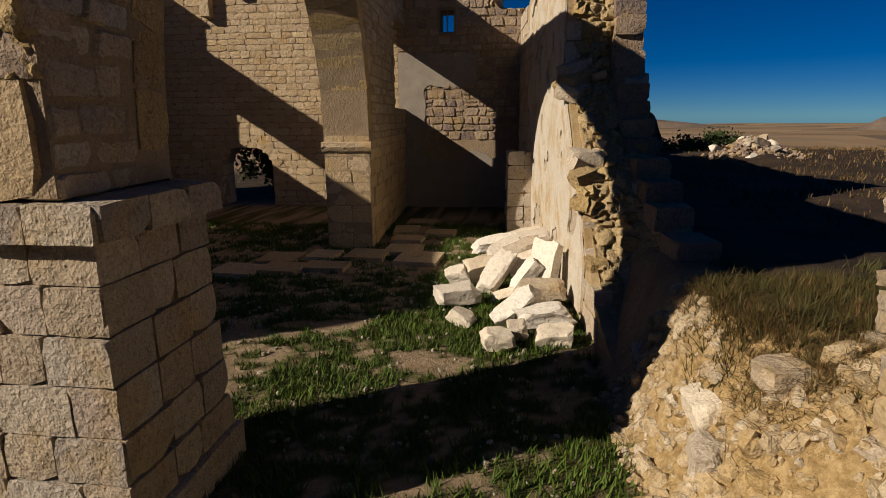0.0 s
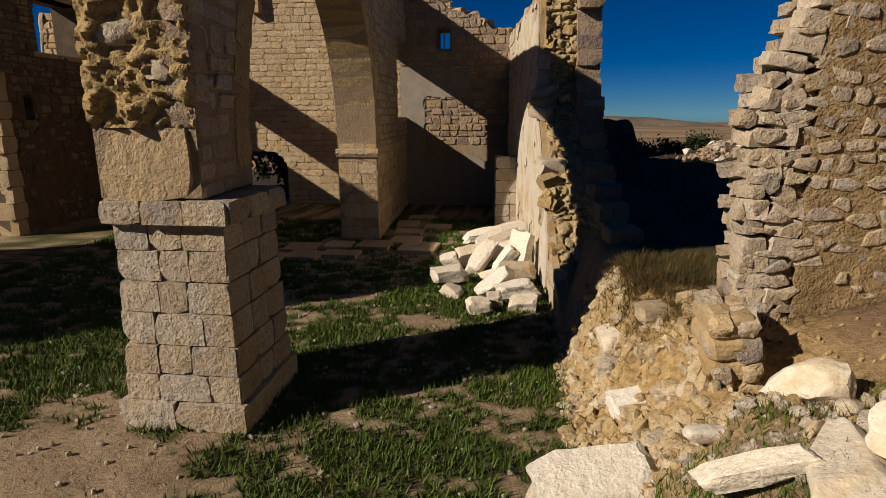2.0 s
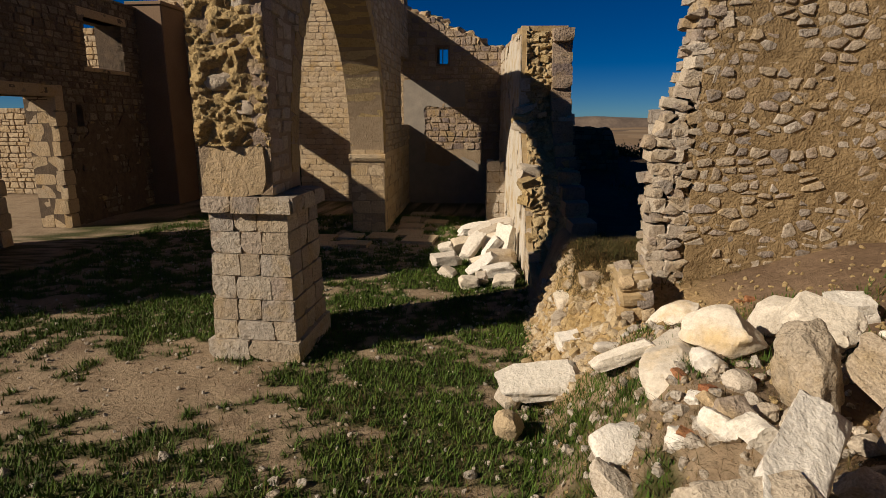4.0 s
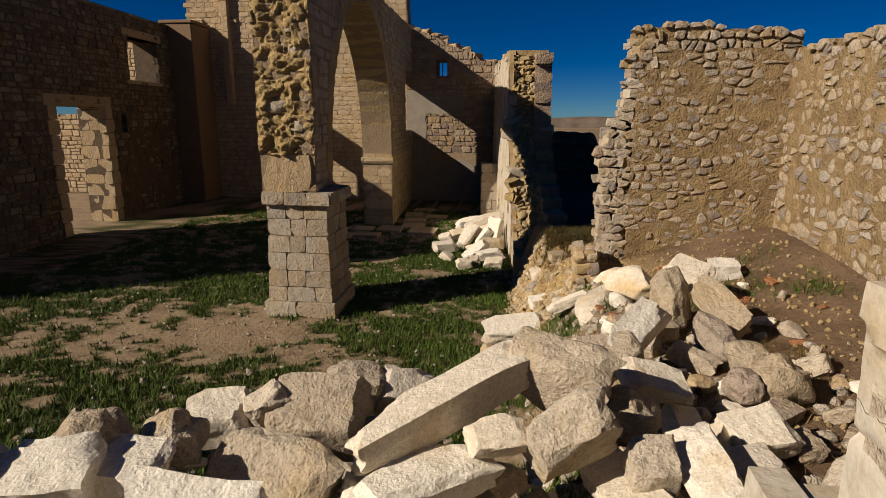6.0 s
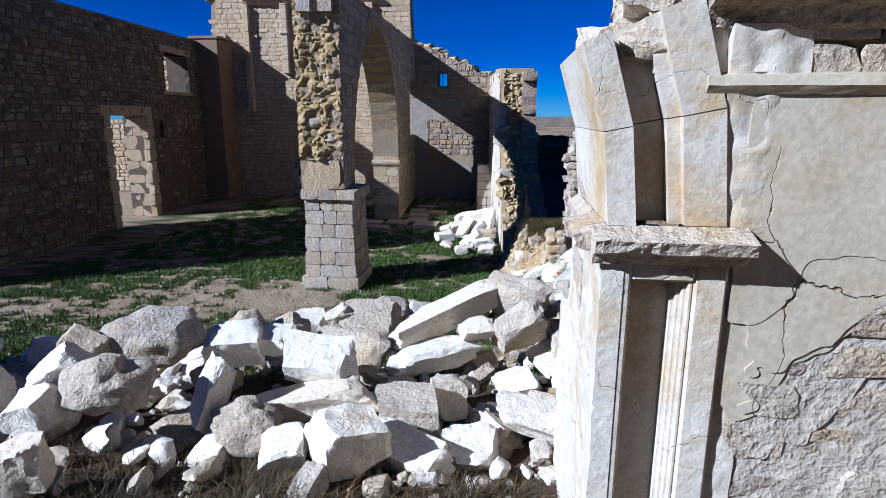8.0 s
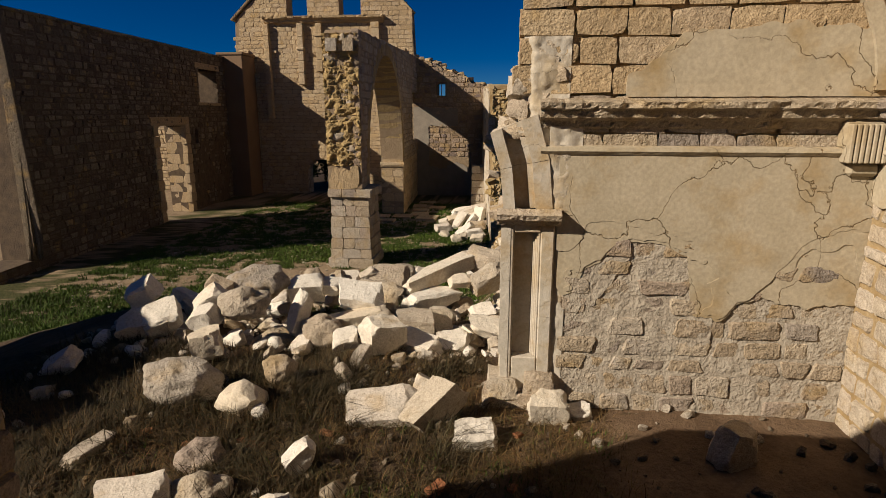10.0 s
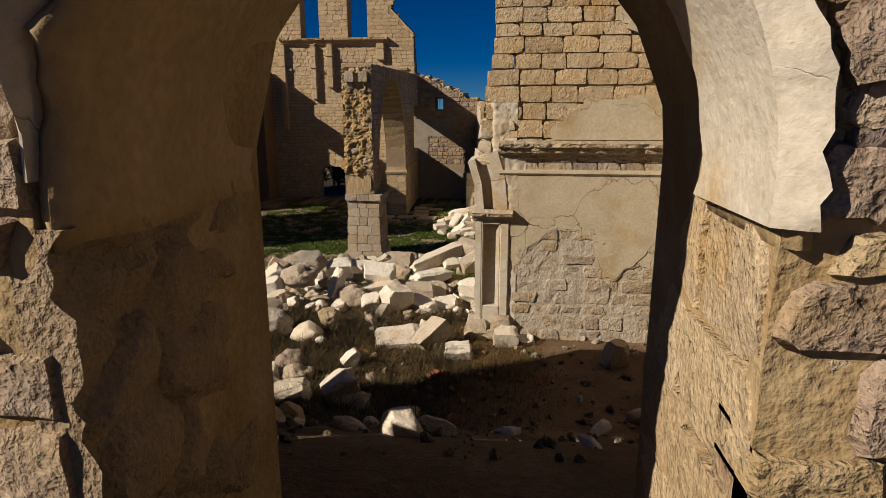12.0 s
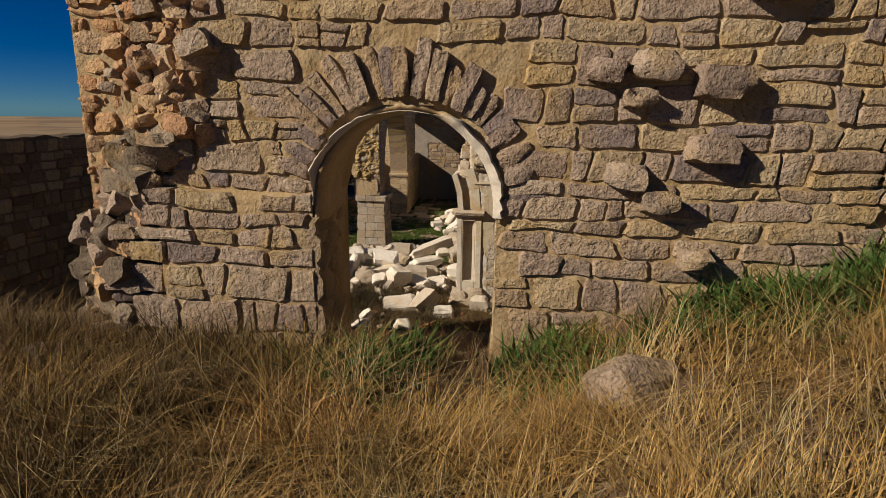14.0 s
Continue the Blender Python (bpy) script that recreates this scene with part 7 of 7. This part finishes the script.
# ---- paving by the arcade ----
def paving():
    ob = new("pavement")
    tagged(ob, "worn flagstones round the foot of the arcade", "paving", kind="structure")
    r = random.Random(12)
    k = 0
    for x0, y0 in ((-4.9, 10.3), (-4.2, 10.6), (-3.4, 10.7), (-2.8, 11.2), (-2.9, 12.2), (-3.1, 13.2), (-4.6, 9.6), (-3.9, 9.8), (-5.3, 9.4), (-2.4, 10.5), (-2.3, 12.9), (-2.9, 14.2)):
        st = new("flagstone", stones_of("tan", "block")[k % 14])
        k += 1
        st.parent = ob
        st.matrix_basis = pose(x0, y0, 0.0, 0, 0, r.uniform(-6, 6)) @ Matrix.Diagonal((r.uniform(0.55, 0.78), r.uniform(0.5, 0.85), 0.16, 1))


paving()


# ---- plants ----
def blades(name, spots, mat, label, category="grass", width=0.008, segs=1, droop=0.5):
    vs, fs = [], []
    for x, y, h, az, lean in spots:
        z = height(x, y) - 0.01
        ca, sa = math.cos(az), math.sin(az)
        k = len(vs)
        w = width * (0.7 + 0.6 * abs(ca))
        for i in range(segs):
            t = i / segs
            o = lean * h * t * (1 - droop + droop * t)
            zz = h * (t - 0.35 * droop * lean * t * t)
            ww = w * (1 - t)
            vs += [(x + ca * o - sa * ww, y + sa * o + ca * ww, z + zz), (x + ca * o + sa * ww, y + sa * o - ca * ww, z + zz)]
            if i:
                fs.append((k + 2 * i - 2, k + 2 * i - 1, k + 2 * i + 1, k + 2 * i))
        vs.append((x + ca * lean * h, y + sa * lean * h, z + h * (1 - 0.35 * droop * lean)))
        fs.append((k + 2 * segs - 2, k + 2 * segs - 1, k + 2 * segs))
    ob = mesh_object(name, vs, fs, mat)
    return tagged(ob, label, category, kind="stuff")


def turf_spots(n, seed):
    r = random.Random(seed)
    out = []
    while len(out) < n:
        x, y = r.uniform(-10, 1.0), r.uniform(-3.0, 14)
        t = turf_at(x, y)
        if t > 0.25 and r.random() < t:
            out.append((x, y, r.uniform(0.03, 0.1) * (0.5 + 0.8 * t), r.uniform(0, 6.3), r.uniform(0.1, 0.9)))
    return out


blades("turf", turf_spots(130000, 3), TURF, "short green grass in patches on the nave floor", width=0.009)


WEED = blade_material("leaf_weed", [(0.030, 0.065, 0.010), (0.047, 0.086, 0.015), (0.069, 0.103, 0.022)])


def tufts(n, per, area, h, seed, spread=0.12, lean=0.8, clump=None):
    r = random.Random(seed)
    out = []
    for _ in range(n):
        x, y = area(r)
        k = r.uniform(0.6, 1.2)
        az = r.uniform(0, 6.3)
        if clump is not None:
            d = nz(x * 1.1, y * 1.1, seed) + 0.7 * nz(x * 3.2, y * 3.2, seed + 2)
            if d < clump:
                continue
            k *= 0.7 + 0.7 * smooth(clump, clump + 0.7, d)
            az = 5.0 * nz(x * 0.7, y * 0.7, seed + 5) + r.gauss(0, 0.7)
        for _ in range(per):
            out.append((x + r.gauss(0, spread), y + r.gauss(0, spread), k * r.uniform(*h), r.uniform(0, 6.3) if r.random() < 0.4 else az + r.gauss(0, 0.5), r.uniform(0.15, lean)))
    return out


blades("dry_grass", tufts(3400, 36, lambda r: (r.uniform(-5.5, 7.0), r.uniform(-18.2, -13.8)), (0.10, 0.44), 5, 0.09, 2.1, clump=-0.12), DRY, "long golden dry grass on the slope before the outer wall", width=0.004, segs=2)
blades("dry_scrub", tufts(1700, 26, lambda r: (r.uniform(-5.5, 0.4) if r.random() < 0.75 else r.uniform(-5.5, 6.0), r.uniform(-15.8, -13.5)), (0.08, 0.34), 15, 0.12, 1.7, clump=-0.25), SCRUB, "brown withered scrub at the foot of the outer wall", width=0.004, segs=2)
STALK = blade_material("grass_bleached", [(0.396, 0.301, 0.146), (0.464, 0.370, 0.206), (0.310, 0.215, 0.086)])
blades("tall_straw", tufts(420, 14, lambda r: (r.uniform(2.2, 6.5) if r.random() < 0.6 else r.uniform(-2.5, 2.2), r.uniform(-17.0, -14.2)), (0.3, 0.62), 26, 0.09, 1.5), STALK, "long bleached grass stalks bending over", "grass", width=0.003, segs=3, droop=0.8)
blades("dark_scrub", tufts(260, 40, lambda r: (r.gauss(-2.2, 1.0), r.uniform(-14.6, -13.4)), (0.16, 0.5), 25, 0.14, 1.5), SCRUB, "dark withered brush against the broken end of the outer wall", "scrub", width=0.005, segs=2)
blades("green_weeds", tufts(90, 60, lambda r: (r.choice((r.gauss(1.9, 0.2), r.gauss(3.3, 0.3), r.gauss(3.9, 0.35), r.gauss(4.8, 0.4), r.gauss(0.75, 0.12))), r.uniform(-14.2, -13.65)), (0.06, 0.3), 6, 0.13, 1.6), WEED, "leafy green weeds at the foot of the outer wall", "weeds", width=0.02, segs=2)
blades("bank_scrub", tufts(420, 60, lambda r: (r.uniform(0.7, 2.7), r.uniform(3.7, 5.4)), (0.06, 0.17), 7, 0.1, 2.8), SCRUB, "brown withered scrub tangled on top of the bank", "scrub", width=0.0035, segs=3, droop=0.8)
blades("bank_scrub", tufts(240, 60, lambda r: (r.uniform(0.7, 2.7), r.gauss(4.9, 0.4)), (0.06, 0.19), 8, 0.1, 1.7), OLIVE, "olive green scrub on top of the bank", "scrub", width=0.006, segs=2)
blades("heap_straw", tufts(240, 30, lambda r: (r.uniform(0.2, 2.8), r.uniform(-1.6, 2.6)), (0.04, 0.14), 41, 0.1, 2.6), SCRUB, "withered straw between the stones below the bank", "straw", width=0.003, segs=2, droop=0.8)
blades("hill_grass", tufts(1200, 12, lambda r: (r.uniform(3, 26), r.uniform(8, 30)), (0.06, 0.2), 9, 0.4), SCRUB, "withered grass on the hilltop beyond the walls", width=0.014, segs=2)
blades("chapel_straw", tufts(900, 30, lambda r: (r.uniform(-4.5, 1.6), r.gauss(-6.6, 1.2)), (0.06, 0.22), 10, 0.16, 2.2), SCRUB, "withered straw on the chapel floor", "straw", width=0.0035, segs=2, droop=0.8)
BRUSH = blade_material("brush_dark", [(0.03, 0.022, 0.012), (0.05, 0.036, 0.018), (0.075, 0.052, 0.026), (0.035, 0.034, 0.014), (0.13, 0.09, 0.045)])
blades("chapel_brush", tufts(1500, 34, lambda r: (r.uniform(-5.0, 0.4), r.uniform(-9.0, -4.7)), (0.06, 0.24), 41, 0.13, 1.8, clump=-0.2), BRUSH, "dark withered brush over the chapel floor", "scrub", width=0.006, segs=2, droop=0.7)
blades("nave_straw", tufts(900, 12, lambda r: (r.uniform(-8, 0.2), r.uniform(-2.4, 8)), (0.02, 0.06), 14, 0.12, 2.0), SCRUB, "short withered grass on the bare earth", "grass", width=0.006, segs=1)
blades("heap_straw", tufts(260, 26, lambda r: (r.uniform(-3.5, 3.4), r.uniform(-3.0, 2.2) if r.random() < 0.5 else r.gauss(-3.2, 0.9)), (0.04, 0.18), 12, 0.12, 2.0), SCRUB, "withered straw among the fallen stones", "straw", width=0.004, segs=2, droop=0.7)
blades("chapel_weeds", tufts(46, 40, lambda r: (r.uniform(-2.6, 1.6), r.uniform(-8.2, -6.1)), (0.03, 0.09), 13, 0.12, 1.4), TURF, "small green weeds on the chapel floor", "weeds", width=0.007, segs=1)
blades("bank_weeds", tufts(110, 50, lambda r: (r.choice((r.uniform(0.0, 1.2), r.uniform(0.0, 1.2), r.uniform(1.6, 3.9))), r.uniform(0.8, 2.5)), (0.04, 0.13), 11), TURF, "green weeds among the stones of the bank", "weeds", width=0.007, segs=1)


# ---- beyond the walls ----
def leafy(name, x, y, z, w, h, n, seed, label):
    """A bush or small tree: a trunk with limbs and a crown of many small leaves in clumps."""
    r = random.Random(seed)
    ob = new(name)
    ob.matrix_basis = pose(x, y, z)
    tagged(ob, label, "tree" if h > 1.6 else "bush")
    bm = bmesh.new()
    bmesh.ops.create_cone(bm, cap_ends=True, segments=7, radius1=0.06 * h, radius2=0.02 * h, depth=h * 0.7, matrix=Matrix.Translation((0, 0, h * 0.33)))
    for k in range(5):
        a = k * 1.26
        bmesh.ops.create_cone(bm, cap_ends=True, segments=5, radius1=0.02 * h, radius2=0.006 * h, depth=h * 0.4, matrix=Matrix.Translation((0.12 * w * math.cos(a), 0.12 * w * math.sin(a), h * 0.5)) @ Euler((0.7 * math.sin(a), 0.7 * math.cos(a), 0)).to_matrix().to_4x4())
    part("trunk", bm, RENDER_BROWN, ob)
    cl = [(r.gauss(0, 0.24) * w, r.gauss(0, 0.24) * w, h * r.uniform(0.25, 0.95), r.uniform(0.1, 0.22) * w) for _ in range(16)]
    vs, fs = [], []
    for _ in range(n):
        cx, cy, cz, cr = cl[r.randrange(16)]
        p = Vector((cx, cy, cz)) + Vector((r.gauss(0, 1), r.gauss(0, 1), r.gauss(0, 1))) * cr * 0.7
        d = Vector((r.uniform(-1, 1), r.uniform(-1, 1), r.uniform(-1, 1))).normalized() * 0.07 * w
        e = Vector((r.uniform(-1, 1), r.uniform(-1, 1), r.uniform(-1, 1))).normalized() * 0.04 * w
        k = len(vs)
        vs += [tuple(p), tuple(p + d + e), tuple(p + d * 1.6), tuple(p + d - e)]
        fs.append((k, k + 1, k + 2, k + 3))
    mesh_object("crown", vs, fs, LEAF, ob)


for i, (x, y, w, h) in enumerate(((5.9, 24.5, 1.3, 0.34), (6.6, 25.2, 1.1, 0.3), (5.0, 25.6, 1.0, 0.34), (9.8, 32.0, 1.6, 0.6))):
    leafy("bush", x, y, height(x, y) - 0.05, w, h, 900, 40 + i, "dark green bush on the edge of the hill")
leafy("conifer", -9.6, 21.5, height(-9.6, 21.5) - 0.1, 1.7, 2.3, 2600, 50, "dark green young tree beyond the low arched door")
for i in range(24):
    r = random.Random(900 + i)
    x, y = r.uniform(40, 420) , r.uniform(160, 700)
    leafy("bush", x, y, height(x, y) - 0.1, r.uniform(4, 8), r.uniform(3, 5), 260, 60 + i, "dark tree standing alone on the far plain")
scatter(18, lambda: (rnd.gauss(7.1, 0.5), rnd.gauss(20.9, 0.4)), lambda: rnd.uniform(0.2, 0.4), 0.4, 0.4, lift=0.05, label="grey stone of the ruined mound on the hilltop", group="stones of the mound")
chips("mound_stones", 500, lambda r: (r.gauss(7.2, 0.6), r.gauss(21, 0.5)), lambda r: r.uniform(0.08, 0.24), "heaped stones of a ruined mound", 8)


def farmhouse(x, y, w, d, h, turn):
    z = height(x, y)
    ob = new("farmhouse")
    ob.matrix_basis = pose(x, y, z, 0, 0, turn)
    tagged(ob, "low house with tan walls and a tiled roof", "house")
    bm = bmesh.new()
    box(bm, -w / 2, w / 2, -d / 2, d / 2, -1, h, 0.02)
    body = part("house_wall", bm, MORTAR_TAN, ob)
    bm = bmesh.new()
    q = [(-w / 2 - 0.3, -d / 2 - 0.4, h), (w / 2 + 0.3, -d / 2 - 0.4, h), (w / 2 + 0.3, 0, h + d * 0.28), (-w / 2 - 0.3, 0, h + d * 0.28), (w / 2 + 0.3, d / 2 + 0.4, h), (-w / 2 - 0.3, d / 2 + 0.4, h)]
    vv = [bm.verts.new(p) for p in q]
    for f in ((0, 1, 2, 3), (3, 2, 4, 5), (0, 3, 5), (1, 4, 2), (0, 5, 4, 1)):
        bm.faces.new([vv[k] for k in f])
    part("house_roof", bm, ROOF, ob, "orange clay tile roof")
    for u in (-w * 0.25, w * 0.2):
        bm = bmesh.new()
        box(bm, u - 0.4, u + 0.4, -d / 2 - 0.04, -d / 2 + 0.05, h * 0.4, h * 0.8, 0.01)
        part("house_window", bm, RENDER_BROWN, body, "dark brown window")


farmhouse(-19, 52, 9, 6, 3, 12)
farmhouse(-27, 66, 10, 7, 3.4, -10)
farmhouse(-24, 84, 12, 7, 3.4, 5)


def post():
    ob = new("white_post")
    x, y = -14.6, 13.6
    ob.matrix_basis = pose(x, y, height(x, y), 0, 4, 0)
    tagged(ob, "slim white post beyond the west doorway", "post")
    bm = bmesh.new()
    bmesh.ops.create_cone(bm, cap_ends=True, segments=12, radius1=0.05, radius2=0.045, depth=2.6, matrix=Matrix.Translation((0, 0, 1.3)))
    part("shaft", bm, PLASTER_PALE, ob)
    bm = bmesh.new()
    bmesh.ops.create_cone(bm, cap_ends=True, segments=12, radius1=0.1, radius2=0.06, depth=0.12, matrix=Matrix.Translation((0, 0, 0.06)))
    part("foot", bm, PLASTER_PALE, ob)


post()


def far_hill(x, y, length, wide, high, turn, seed):
    """A long flat-topped hill on the horizon."""
    n, m = 60, 10
    vs, fs = [], []
    for i in range(n + 1):
        t = i / n
        e = smooth(0, 0.22, t) * smooth(1, 0.7, t)
        for j in range(m + 1):
            s = j / m * 2 - 1
            k = smooth(1.0, 0.45, abs(s)) * e * (0.85 + 0.3 * nz(t * 6, s, seed))
            vs.append(((t - 0.5) * length, s * wide / 2 * (1 + 0.2 * nz(t * 9, 3, seed)), k * high - 4))
    for i in range(n):
        for j in range(m):
            a = i * (m + 1) + j
            fs.append((a, a + m + 1, a + m + 2, a + 1))
    ob = mesh_object("backdrop_hill", vs, fs, HILL, None, "", pose(x, y, -64, 0, 0, turn))
    ob.data.shade_smooth()
    tagged(ob, "long flat-topped brown hill far off on the plain", "hill", kind="structure")


HILL = plain_material("hill_earth", (0.103, 0.077, 0.060), (0.172, 0.129, 0.095), 0.01, 0.95, 0.2, 0.06, 0.5)
far_hill(1900, 2700, 900, 300, 88, -30, 1)
far_hill(3000, 3300, 1800, 400, 100, -40, 2)
far_hill(300, 3600, 2200, 300, 74, 4, 3)
